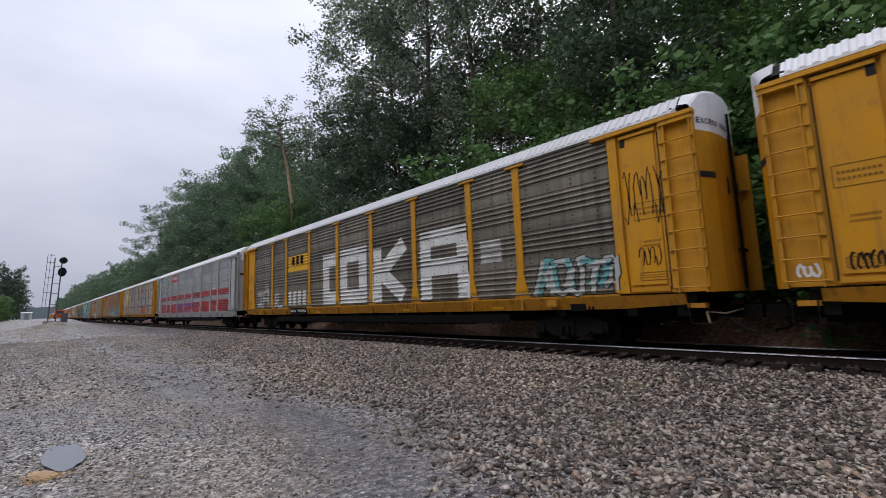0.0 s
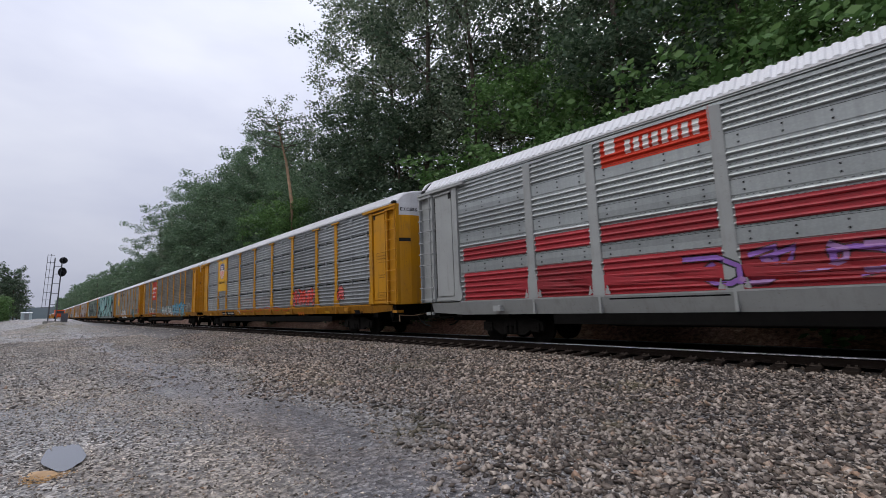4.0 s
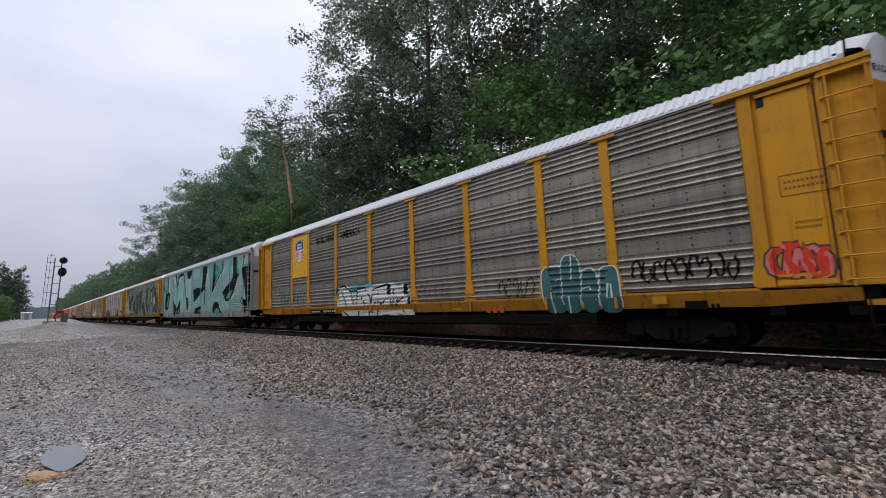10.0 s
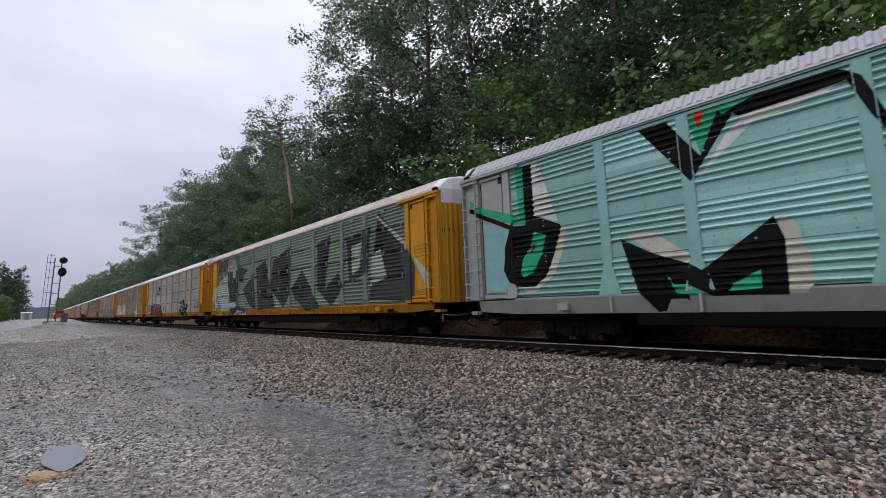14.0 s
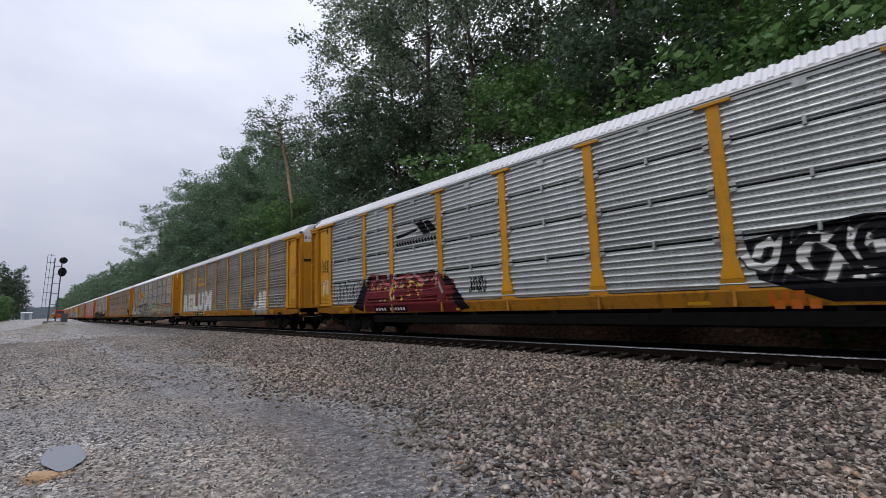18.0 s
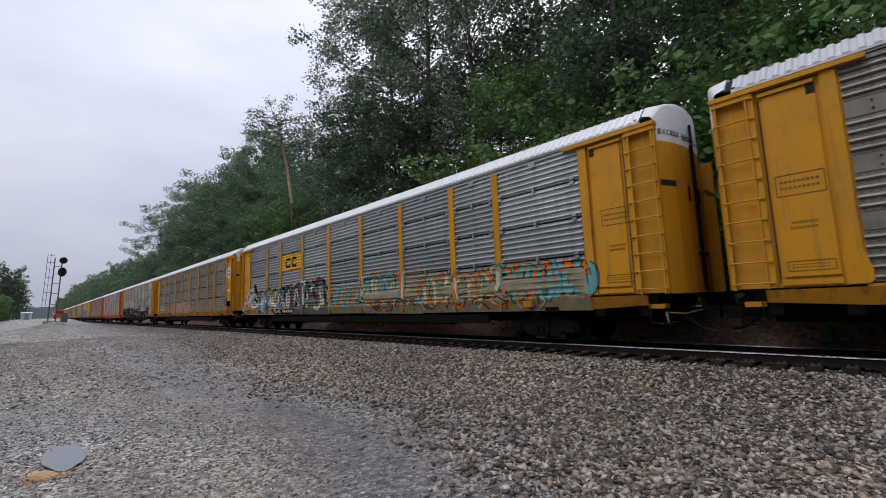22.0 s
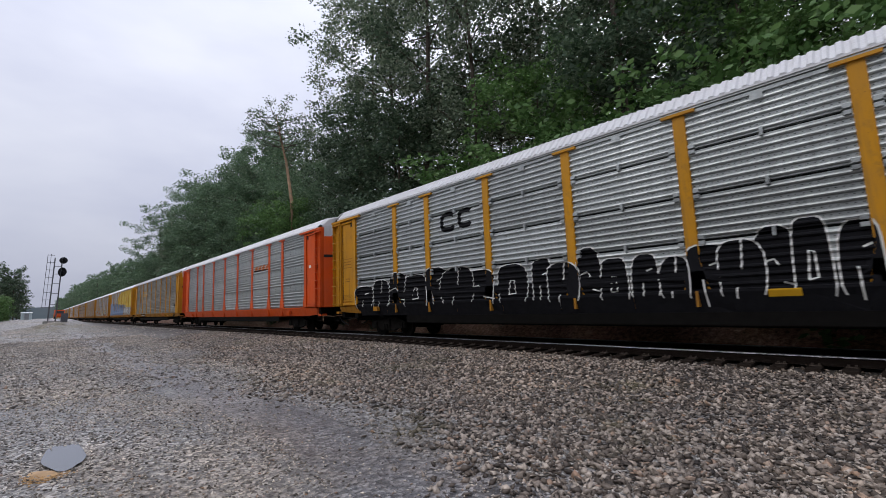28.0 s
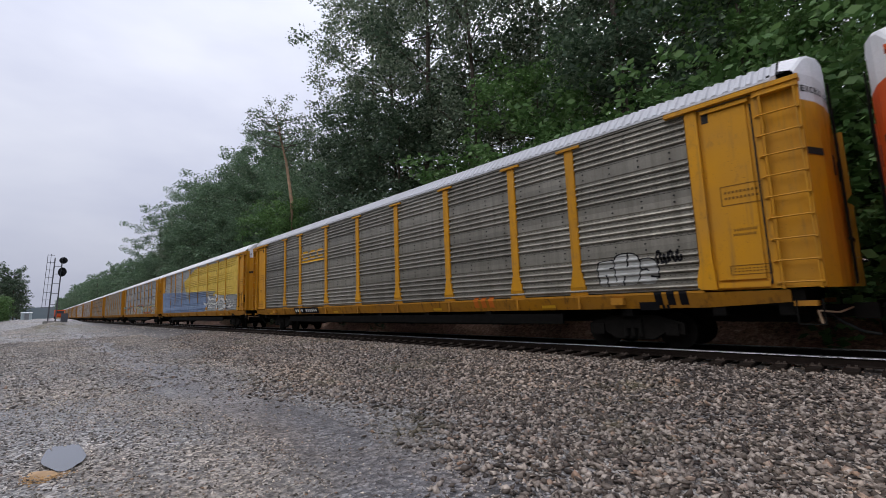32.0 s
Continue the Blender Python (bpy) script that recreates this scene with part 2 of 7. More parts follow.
# ---- mesh helpers ----
class Mesh:
    """Collects vertices and faces; makes one mesh."""

    def __init__(self):
        self.v, self.f = [], []

    def add(self, verts, faces):
        o = len(self.v)
        self.v.extend(verts)
        self.f.extend([tuple(i + o for i in f) for f in faces])
        return self

    def box(self, x0, x1, y0, y1, z0, z1):
        return self.add([(x, y, z) for x in (x0, x1) for y in (y0, y1) for z in (z0, z1)],
                        [(0, 1, 3, 2), (4, 6, 7, 5), (0, 4, 5, 1), (2, 3, 7, 6), (0, 2, 6, 4), (1, 5, 7, 3)])

    def prism(self, outline, y0, y1):
        """An outline in x, z pushed through y0..y1."""
        n = len(outline)
        v = [(x, y0, z) for x, z in outline] + [(x, y1, z) for x, z in outline]
        f = [tuple(range(n)), tuple(range(2 * n - 1, n - 1, -1))]
        f += [(i, i + n, (i + 1) % n + n, (i + 1) % n) for i in range(n)]
        return self.add(v, f)

    def rod(self, a, b, r0, r1=None, n=8, caps=True):
        a, b = Vector(a), Vector(b)
        q = (b - a).to_track_quat("Z", "Y")
        r1 = r0 if r1 is None else r1
        v = [tuple(p + q @ Vector((r * math.cos(t), r * math.sin(t), 0)))
             for p, r in ((a, r0), (b, r1)) for t in [2 * math.pi * i / n for i in range(n)]]
        f = [(i, (i + 1) % n, (i + 1) % n + n, i + n) for i in range(n)]
        if caps:
            f += [tuple(range(n - 1, -1, -1)), tuple(range(n, 2 * n))]
        return self.add(v, f)

    def make(self, name, smooth=False):
        m = bpy.data.meshes.new(name)
        m.from_pydata(self.v, [], self.f)
        bm = bmesh.new()
        bm.from_mesh(m)
        bmesh.ops.recalc_face_normals(bm, faces=bm.faces)
        bm.to_mesh(m)
        bm.free()
        if smooth:
            m.polygons.foreach_set("use_smooth", [True] * len(m.polygons))
        m.materials.append(None)
        return m


def put(name, mesh, material, parent=None, m=None, label=""):
    """Links mesh as one object with its own material, under parent."""
    ob = new(name, mesh)
    if not mesh.materials:
        mesh.materials.append(None)
    ob.material_slots[0].link = "OBJECT"
    ob.material_slots[0].material = material
    if m is not None:
        ob.matrix_basis = m
    if parent is not None:
        ob.parent = parent
    if label:
        ob["label"] = label
    return ob


def raw_mesh(name, verts, faces_flat, corners):
    """A mesh from numpy arrays with faces of equal size."""
    m = bpy.data.meshes.new(name)
    nf = len(faces_flat) // corners
    m.vertices.add(len(verts))
    m.vertices.foreach_set("co", np.asarray(verts, np.float32).ravel())
    m.loops.add(len(faces_flat))
    m.loops.foreach_set("vertex_index", np.asarray(faces_flat, np.int32))
    m.polygons.add(nf)
    m.polygons.foreach_set("loop_start", np.arange(0, nf * corners, corners, dtype=np.int32))
    m.update(calc_edges=True)
    m.validate()
    m.materials.append(None)
    return m


# ---- ground ----
def smoothstep(a, b, v):
    t = np.clip((v - a) / (b - a), 0, 1)
    return t * t * (3 - 2 * t)


def ground_z(x, y):
    x, y = np.asarray(x, float), np.asarray(y, float)
    z = 0.17 * smoothstep(6.5, 9.9, y) - 0.32 * smoothstep(13.4, 14.4, y)
    z = z + 1.3 * smoothstep(14.6, 17.5, y) + 2.6 * smoothstep(17.5, 40, y)
    z = z + 1.5 * smoothstep(45, 150, -x) * (1 - smoothstep(5, 9.5, y))
    z = z + 0.95 * np.exp(-(((x + 74.5) / 6) ** 2 + ((y - 1.8) / 2.6) ** 2))
    z = z + 0.02 * np.sin(x * 0.9 + y * 0.4) * np.sin(y * 1.1 - x * 0.3) * (y < 9)
    d = np.hypot((x + 7.3) / 0.62, (y - 0.34) / 0.34)
    return z - 0.05 * (1 - smoothstep(0.6, 1.5, d))


def build_ground():
    xs = np.unique(np.concatenate([np.linspace(-20, 6, 150), np.linspace(-90, -20, 110), -90 - np.geomspace(1, 2400, 30), 6 + np.geomspace(0.5, 1500, 24)]))
    ys = np.unique(np.concatenate([np.linspace(-4, 24, 130), -4 - np.geomspace(0.5, 1500, 24), 24 + np.geomspace(0.5, 1500, 24)]))
    gx, gy = np.meshgrid(xs, ys, indexing="ij")
    v = np.stack([gx, gy, ground_z(gx, gy)], -1).reshape(-1, 3)
    i = (np.arange(len(xs) - 1)[:, None] * len(ys) + np.arange(len(ys) - 1)[None]).ravel()
    f = np.stack([i, i + len(ys), i + len(ys) + 1, i + 1], -1).ravel()
    m = raw_mesh("ground", v, f, 4)
    m.polygons.foreach_set("use_smooth", [True] * len(m.polygons))
    return tagged(put("ground", m, GROUND), "wet grey gravel lot with ballast shoulder and leaf-littered bank", "ground", kind="structure")


build_ground()


def stones(name, x, y, size, material, label, rng, lift=0.25):
    """Broken stones as one joined mesh: squashed, twisted octahedra."""
    n = len(x)
    base = np.array([(1, 0, 0), (0, 1, 0), (-1, 0, 0), (0, -1, 0), (0, 0, 1), (0, 0, -1)], float)
    v = base[None] * (0.7 + 0.6 * rng.random((n, 6, 1))) * (size[:, None, None] * np.stack([1.1 * np.ones(n), 0.55 + 0.35 * rng.random(n), 0.30 + 0.30 * rng.random(n)], -1)[:, None, :])
    v += rng.normal(0, 0.15, v.shape) * size[:, None, None]
    a, b = rng.random(n) * 6.28, rng.normal(0, 0.42, n)
    ca, sa, cb, sb = np.cos(a), np.sin(a), np.cos(b), np.sin(b)
    X, Y, Z = v[..., 0], v[..., 1], v[..., 2]
    X, Z = X * cb[:, None] - Z * sb[:, None], X * sb[:, None] + Z * cb[:, None]
    X, Y = X * ca[:, None] - Y * sa[:, None], X * sa[:, None] + Y * ca[:, None]
    v = np.stack([X + x[:, None], Y + y[:, None], Z + (ground_z(x, y) + size * lift)[:, None]], -1)
    tri = np.array([(0, 1, 4), (1, 2, 4), (2, 3, 4), (3, 0, 4), (1, 0, 5), (2, 1, 5), (3, 2, 5), (0, 3, 5)])
    f = (tri[None] + 6 * np.arange(n)[:, None, None]).ravel()
    return tagged(put(name, raw_mesh(name, v.reshape(-1, 3), f, 3), material), label, "gravel", kind="stuff")


def build_stones():
    rng = np.random.default_rng(4)
    n = 84000
    u = rng.random(n)
    x = 2.5 - 40 * u ** 1.9
    y = 2.4 + 8.05 * rng.random(n)
    edge = 3.3 + 0.11 * np.abs(x) + 0.5 * np.sin(x * 0.8) + rng.normal(0, 0.5, n)
    keep = y > edge
    x, y = x[keep], y[keep]
    stones("ballast", x, y, 0.024 + 0.038 * rng.random(len(x)) ** 1.4 + 0.0006 * np.abs(x), STONE, "broken grey ballast stones, wet, with a few rusty ones", rng)
    n = 145000
    x = 1.0 - 46 * rng.random(n) ** 2.1
    y = -2.5 + 9.0 * rng.random(n)
    bare = (np.abs(y - 2.75 - 0.25 * np.sin(x * 0.7)) < 0.5) & (rng.random(n) < 0.75)      # the smooth lane
    x, y = x[~bare], y[~bare]
    n = len(x)
    stones("lot_gravel", x, y, 0.006 + 0.018 * rng.random(n) ** 1.9 + 0.0004 * np.abs(x), PEBBLE, "small wet pebbles pressed into the gravel lot", rng, 0.25)
    n = 24000
    x = -12 - 66 * rng.random(n) ** 1.3
    y = -16 + 26.4 * rng.random(n)
    stones("far_gravel", x, y, 0.025 + 0.05 * rng.random(n) ** 2, PEBBLE, "loose stones scattered over the gravel lot", rng, 0.2)
    n = 9000
    x = 4 - 60 * rng.random(n)
    y = TRACK_Y + rng.uniform(-1.5, 2.0, n)
    stones("track_ballast", x, y, 0.03 + 0.03 * rng.random(n), STONE, "dark ballast stones between the ties", rng)


build_stones()


# ---- track ----
def build_track():
    track = tagged(new("railway_track"), "single railway track with worn bright rails on dark wooden ties", "track", kind="structure")
    track.location = (0, TRACK_Y, 0)
    side = [(-0.07, 0), (0.07, 0), (0.07, 0.012), (0.012, 0.03), (0.012, 0.135), (0.036, 0.145), (0.036, 0.172), (-0.036, 0.172), (-0.036, 0.145), (-0.012, 0.135), (-0.012, 0.03), (-0.07, 0.012)]
    m = Mesh()
    n = len(side)
    m.add([(x, y, z + RAIL_Z - 0.18) for x in (-1200.0, 80.0) for y, z in side], [(i, (i + 1) % n, (i + 1) % n + n, i + n) for i in range(n)] + [tuple(range(n))])
    web = m.make("rail")
    crown = [(-0.0375, -0.021), (-0.032, -0.006), (-0.018, 0.001), (0.018, 0.001), (0.032, -0.006), (0.0375, -0.021)]
    c = len(crown)
    top = Mesh().add([(x, y, z + RAIL_Z) for x in (-1200.0, 80.0) for y, z in crown], [(i, i + 1, i + 1 + c, i + c) for i in range(c - 1)]).make("rail_head")
    for y in (-0.72, 0.72):
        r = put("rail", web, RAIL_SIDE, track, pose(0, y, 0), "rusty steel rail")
        put("rail_head", top, RAIL_TOP, r, None, "bright worn running surface")
    tie = Mesh().box(-0.115, 0.115, -1.3, 1.3, 0.06, RAIL_Z - 0.185).make("tie")
    plate = Mesh().box(-0.09, 0.09, -0.2, 0.2, RAIL_Z - 0.1855, RAIL_Z - 0.165)
    for sx in (-0.05, 0.05):
        for sy in (-0.1, 0.1):
            plate.box(sx - 0.018, sx + 0.018, sy - 0.02, sy + 0.02, RAIL_Z - 0.166, RAIL_Z - 0.135)
    plate = plate.make("tie_plate")
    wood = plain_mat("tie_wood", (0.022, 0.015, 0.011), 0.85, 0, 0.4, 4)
    PLATE_STEEL = plain_mat("tie_plate_steel", (0.11, 0.085, 0.07), 0.5, 0.3)
    rng = random.Random(3)
    far = Mesh()
    for i in range(900):
        x = 6.0 - 0.53 * i
        if i < 150:
            t = put("tie", tie, wood, track, pose(x, rng.uniform(-0.06, 0.06), 0, 0, 0, rng.uniform(-1.2, 1.2)))
            for y in (-0.72, 0.72):
                put("tie_plate", plate, PLATE_STEEL, t, pose(0, y, 0))
        else:
            far.box(x - 0.115, x + 0.115, -1.3, 1.3, 0.06, RAIL_Z - 0.185)
    tagged(put("far_ties", far.make("far_ties"), wood, track), kind="stuff")


build_track()


# ---- autorack cars ----
SIDE = 1.44            # plane of the side sheets
POST_X = (-9.27, -7.28, -4.37, -1.45, 1.45, 4.37, 7.28, 9.27)
DOOR_X = 12.15         # inner edge of the end corner
END_X = 14.13          # corner of the body
SHEET_Z0, SHEET_Z1 = 1.36, 5.22
SILL_TOP = 1.335
JOINTS = (2.40, 3.41, 4.41)    # heights where the side panels meet


def ridge_profile(style):
    """(height, depth) pairs of the side sheet's section, bottom to top: half-round ridges in four panels."""
    half = 0.185 if style == "banded" else 0.028
    p = [(SHEET_Z0, 0.0)]
    lo = SHEET_Z0
    for joint in (*JOINTS, None):
        hi = SHEET_Z1 - 0.03 if joint is None else joint - half
        n = max(3, round((hi - lo) / 0.162))
        step = (hi - lo) / n
        w = min(0.042, step * 0.27)
        d = 0.052 if style == "banded" else 0.044
        for i in range(n):
            c = lo + (i + 0.5) * step
            p += [(c - w, 0.0), (c - w * 0.72, d * 0.7), (c - w * 0.15, d), (c + w * 0.55, d * 0.8), (c + w, 0.0)]
        if joint is None:
            break
        if style == "banded":
            p += [(hi + 0.012, 0.0), (hi + 0.03, 0.02), (joint + half - 0.03, 0.02), (joint + half - 0.012, 0.0)]
        else:
            p += [(hi, 0.0), (hi + 0.006, -0.09), (joint + half - 0.006, -0.09), (joint + half, 0.0)]
        lo = joint + half
    return p + [(SHEET_Z1, 0.0)]


PROFILES = {s: ridge_profile(s) for s in ("banded", "seamed")}
BREAKS = {s: np.array([z for z, _ in p]) for s, p in PROFILES.items()}
DEPTHS = {s: np.array([d for _, d in p]) for s, p in PROFILES.items()}
MESHES = {}


def cached(key, make):
    if key not in MESHES:
        MESHES[key] = make()
    return MESHES[key]


def sheet_mesh(style, w):
    """One bay of side sheet; its second material is for bolt heads and the open joints."""
    p = PROFILES[style]
    m = Mesh()
    n = len(p)
    m.add([(x, -SIDE - d, z) for x in (-w / 2, w / 2) for z, d in p], [(i, i + 1, i + 1 + n, i + n) for i in range(n - 1)])
    m.box(-w / 2, w / 2, -SIDE + 0.105, -SIDE + 0.13, SHEET_Z0, SHEET_Z1)
    if style == "seamed":
        for z in JOINTS:
            for x in (-w / 2 + 0.20, w / 2 - 0.20):
                m.box(x - 0.06, x + 0.06, -SIDE - 0.075, -SIDE, z - 0.09, z - 0.01)
                m.box(x - 0.06, x + 0.06, -SIDE - 0.075, -SIDE, z + 0.03, z + 0.11)
            m.box(-0.03, 0.03, -SIDE - 0.085, -SIDE, z - 0.07, z + 0.10)
        m.box(-0.11, 0.11, -SIDE - 0.07, -SIDE, SHEET_Z1 - 0.13, SHEET_Z1 + 0.01)
    dark = len(m.f)
    if style == "banded":
        k = max(2, round(w / 0.72))
        for z in JOINTS:
            for dz in (-0.075, 0.075):
                for i in range(k):
                    x = -w / 2 + (i + 0.5) * w / k
                    m.box(x - 0.017, x + 0.017, -SIDE - 0.035, -SIDE - 0.012, z + dz - 0.017, z + dz + 0.017)
            m.box(-w / 2, w / 2, -SIDE - 0.024, -SIDE - 0.014, z + 0.158, z + 0.164)
    # slots punched through the flats between the ridges
    k = int(w / 0.11)
    flats = [(p[i][0] + p[i + 1][0]) / 2 for i in range(n - 1) if p[i][1] == 0.0 and p[i + 1][1] == 0.0 and p[i + 1][0] - p[i][0] > 0.05]
    for z in flats:
        for i in range(k):
            x = -w / 2 + (i + 0.5) * w / k
            m.add([(x + a * 0.013, -SIDE - 0.003, z + b * 0.007) for a, b in ((-1, -1), (1, -1), (1, 1), (-1, 1))], [(0, 1, 2, 3)])
    sheet = m.make("side_sheet")
    sheet.materials.append(None)
    idx = np.zeros(len(sheet.polygons), np.int32)
    idx[dark:] = 1
    for i in range(n - 1):
        if p[i][1] == -0.09 and p[i + 1][1] == -0.09:
            idx[i] = 1
    sheet.polygons.foreach_set("material_index", idx)
    return sheet


POST_FOOT = 1.55


def post_half(z):
    """Half width of a post at a height above the rail."""
    return 0.105 + 0.11 * min(1.0, max(0.0, (2.06 - z) / 0.51))


def post_mesh(cap, foot):
    """Side post with a flared foot; a short foot ends in a bevel that runs in under it."""
    m = Mesh()
    hb = 0.215 if foot > 1.5 else 0.29
    m.prism([(-hb, foot), (hb, foot), (0.105, 2.06), (0.105, SHEET_Z1 + 0.02), (-0.105, SHEET_Z1 + 0.02), (-0.105, 2.06)], -SIDE - 0.066, -SIDE + 0.02)
    m.box(-0.128, -0.105, -SIDE - 0.058, -SIDE + 0.02, 2.10, SHEET_Z1)
    m.box(0.105, 0.128, -SIDE - 0.058, -SIDE + 0.02, 2.10, SHEET_Z1)
    if foot > 1.5:
        y0, y1 = -SIDE - 0.060, -SIDE - 0.012
        m.add([(-0.21, y0, foot), (0.21, y0, foot), (0.26, y1, SILL_TOP), (-0.26, y1, SILL_TOP), (-0.21, -SIDE, foot), (0.21, -SIDE, foot), (0.26, -SIDE, SILL_TOP), (-0.26, -SIDE, SILL_TOP)],
              [(0, 1, 2, 3), (0, 3, 7, 4), (1, 5, 6, 2), (3, 2, 6, 7)])
    if cap:
        m.box(-0.35, 0.35, -SIDE - 0.115, -SIDE - 0.02, SHEET_Z1 + 0.02, SHEET_Z1 + 0.085)
    return m.make("post")


ROOF_ARC = ((1.51, 5.36), (1.51, 5.42), (1.16, 5.80), (0.93, 5.88), (0.50, 5.96), (0.0, 5.99))
ROOF_HALF = 13.78
END_PLAN = ((14.13, 1.45), (14.20, 1.30), (14.34, 0.95), (14.42, 0.5), (14.44, 0.012))


def roof_mesh():
    arc = [(-y, z) for y, z in ROOF_ARC] + list(ROOF_ARC[-2::-1])
    m = Mesh()
    n = len(arc)
    step, half = 0.205, ROOF_HALF
    xs = []
    x = -half
    while x < half - 0.01:
        xs += [(x, 0.0), (x + 0.07, 0.0), (x + 0.095, 0.034), (x + 0.170, 0.034)]
        x += step
    xs.append((half, 0.0))
    v = [(x, y + math.copysign(d * 0.7, y) * (z > 5.4 and y != 0), z + d * 0.7 * (z > 5.4)) for x, d in xs for y, z in arc]
    f = [(i * n + j, i * n + j + 1, (i + 1) * n + j + 1, (i + 1) * n + j) for i in range(len(xs) - 1) for j in range(n - 1)]
    m.add(v, f)
    return m.make("roof")


def head_ys():
    return [-1.45, -1.37, -1.28, -1.15, -0.95, -0.7, -0.5, -0.25, 0.0, 0.25, 0.5, 0.7, 0.95, 1.15, 1.28, 1.37, 1.45]


def end_x(y):
    ys = [b for a, b in END_PLAN][::-1]
    return float(np.interp(abs(y), ys, [a for a, b in END_PLAN][::-1]))


def roof_z(y):
    ys = [b for b, c in ROOF_ARC][::-1]
    return float(np.interp(abs(y), ys[:-1], [c for b, c in ROOF_ARC][::-1][:-1]))


def roof_end_mesh():
    """Smooth head over the end doors: upright face, then the arched cap back to the roof sheets; local +x is outward."""
    ys = head_ys()
    n = len(ys)
    m = Mesh()
    v = [(end_x(y) - 0.01, y, 4.87) for y in ys] + [(end_x(y) - 0.01, y, roof_z(y) - 0.07) for y in ys]
    v += [(end_x(y) - 0.05, y, roof_z(y) - 0.01) for y in ys] + [(13.90, y * 1.03, roof_z(y) + 0.025) for y in ys]
    v += [(13.90, y * 1.03, roof_z(y) - 0.04) for y in ys]
    f = [(i * n + j, i * n + j + 1, (i + 1) * n + j + 1, (i + 1) * n + j) for i in range(4) for j in range(n - 1)]
    return m.add(v, f).make("roof_end")


def roof_gap_mesh():
    """Black strip standing for shade in the gap between roof sheets and end's cap."""
    ys = head_ys()
    n = len(ys)
    v = [(x, y * 1.02, roof_z(y) - 0.03) for x in (13.70, 13.98) for y in ys]
    return Mesh().add(v, [(j, j + 1, n + j + 1, n + j) for j in range(n - 1)]).make("roof_gap")


def end_door_mesh(style, s):
    """One leaf of the bulged doors that close an end; local +x is outward."""
    plan = list(END_PLAN)
    if style == "ribbed":
        fine = []
        for (xa, ya), (xb, yb) in zip(plan, plan[1:]):
            for q in range(4):
                u = q / 4
                fine.append((xa + (xb - xa) * u + (0.035 if q % 2 else 0.0), ya + (yb - ya) * u))
        plan = fine + [plan[-1]]
    o = len(plan)
    v = [(x + d, s * y, z) for d in (-0.004, -0.05) for z in (1.30, 4.88) for x, y in plan]
    f = [(i, i + 1, i + 1 + o, i + o) for i in range(o - 1)] + [(2 * o + i, 2 * o + i + 1, 3 * o + i + 1, 3 * o + i) for i in range(o - 1)]
    f += [(i, i + 1, i + 1 + 2 * o, i + 2 * o) for i in range(o - 1)] + [(o + i, o + i + 1, 3 * o + i + 1, 3 * o + i) for i in range(o - 1)]
    f += [(o - 1, 2 * o - 1, 4 * o - 1, 3 * o - 1), (0, o, 3 * o, 2 * o)]
    return Mesh().add(v, f).make("end_door")


def corner_parts():
    """Pieces beside the end door; local +x is outward, near side is -y."""
    m = {}
    m["corner_sheet"] = Mesh().box(DOOR_X, END_X, -SIDE + 0.0, -SIDE + 0.06, 1.32, 5.23)
    m["door_post"] = Mesh().prism([(12.16, 1.34), (12.46, 1.34), (12.42, 1.95), (12.42, 5.22), (12.19, 5.22), (12.19, 1.95), (12.10, 1.58), (12.10, 1.40)], -SIDE - 0.085, -SIDE - 0.002)
    m["door_panel"] = Mesh().box(12.50, 13.30, -SIDE - 0.038, -SIDE - 0.002, 1.52, 5.08).box(12.50, 13.30, -SIDE - 0.05, -SIDE - 0.036, 1.52, 1.58).box(12.50, 13.36, -SIDE - 0.09, -SIDE - 0.01, 5.10, 5.17)
    m["ladder_post"] = Mesh().box(13.43, 13.53, -SIDE - 0.10, -SIDE - 0.002, 1.32, 5.22)
    m["corner_post"] = Mesh().box(14.09, 14.16, -SIDE - 0.10, -SIDE + 0.06, 1.32, 5.22)
    m["corner_foot"] = Mesh().box(12.48, 13.36, -SIDE - 0.06, -SIDE + 0.02, 1.36, 1.46)
    return {k: v.make(k) for k, v in m.items()}


def corner_darks():
    """Slits, slots and hanger holes of an end corner."""
    m = {}
    m["door_slit"] = Mesh().box(13.362, 13.39, -SIDE - 0.012, -SIDE + 0.01, 1.40, 5.06)
    m["door_slot"] = Mesh().box(12.50, 12.63, -SIDE - 0.044, -SIDE - 0.03, 4.90, 5.10)
    vent = Mesh()
    ys = (-1.40, -1.28, -1.12, -0.95)
    for a, b in zip(ys, ys[1:]):
        vent.add([(end_x(a) + 0.006, a, 3.80), (end_x(b) + 0.006, b, 3.80), (end_x(b) + 0.006, b, 3.94), (end_x(a) + 0.006, a, 3.94)], [(0, 1, 2, 3)])
    m["end_slot"] = Mesh().box(end_x(-0.35) - 0.02, end_x(-0.35) + 0.008, -0.42, -0.30, 3.5, 3.9)
    m["end_vent"] = vent
    return {k: v.make(k) for k, v in m.items()}


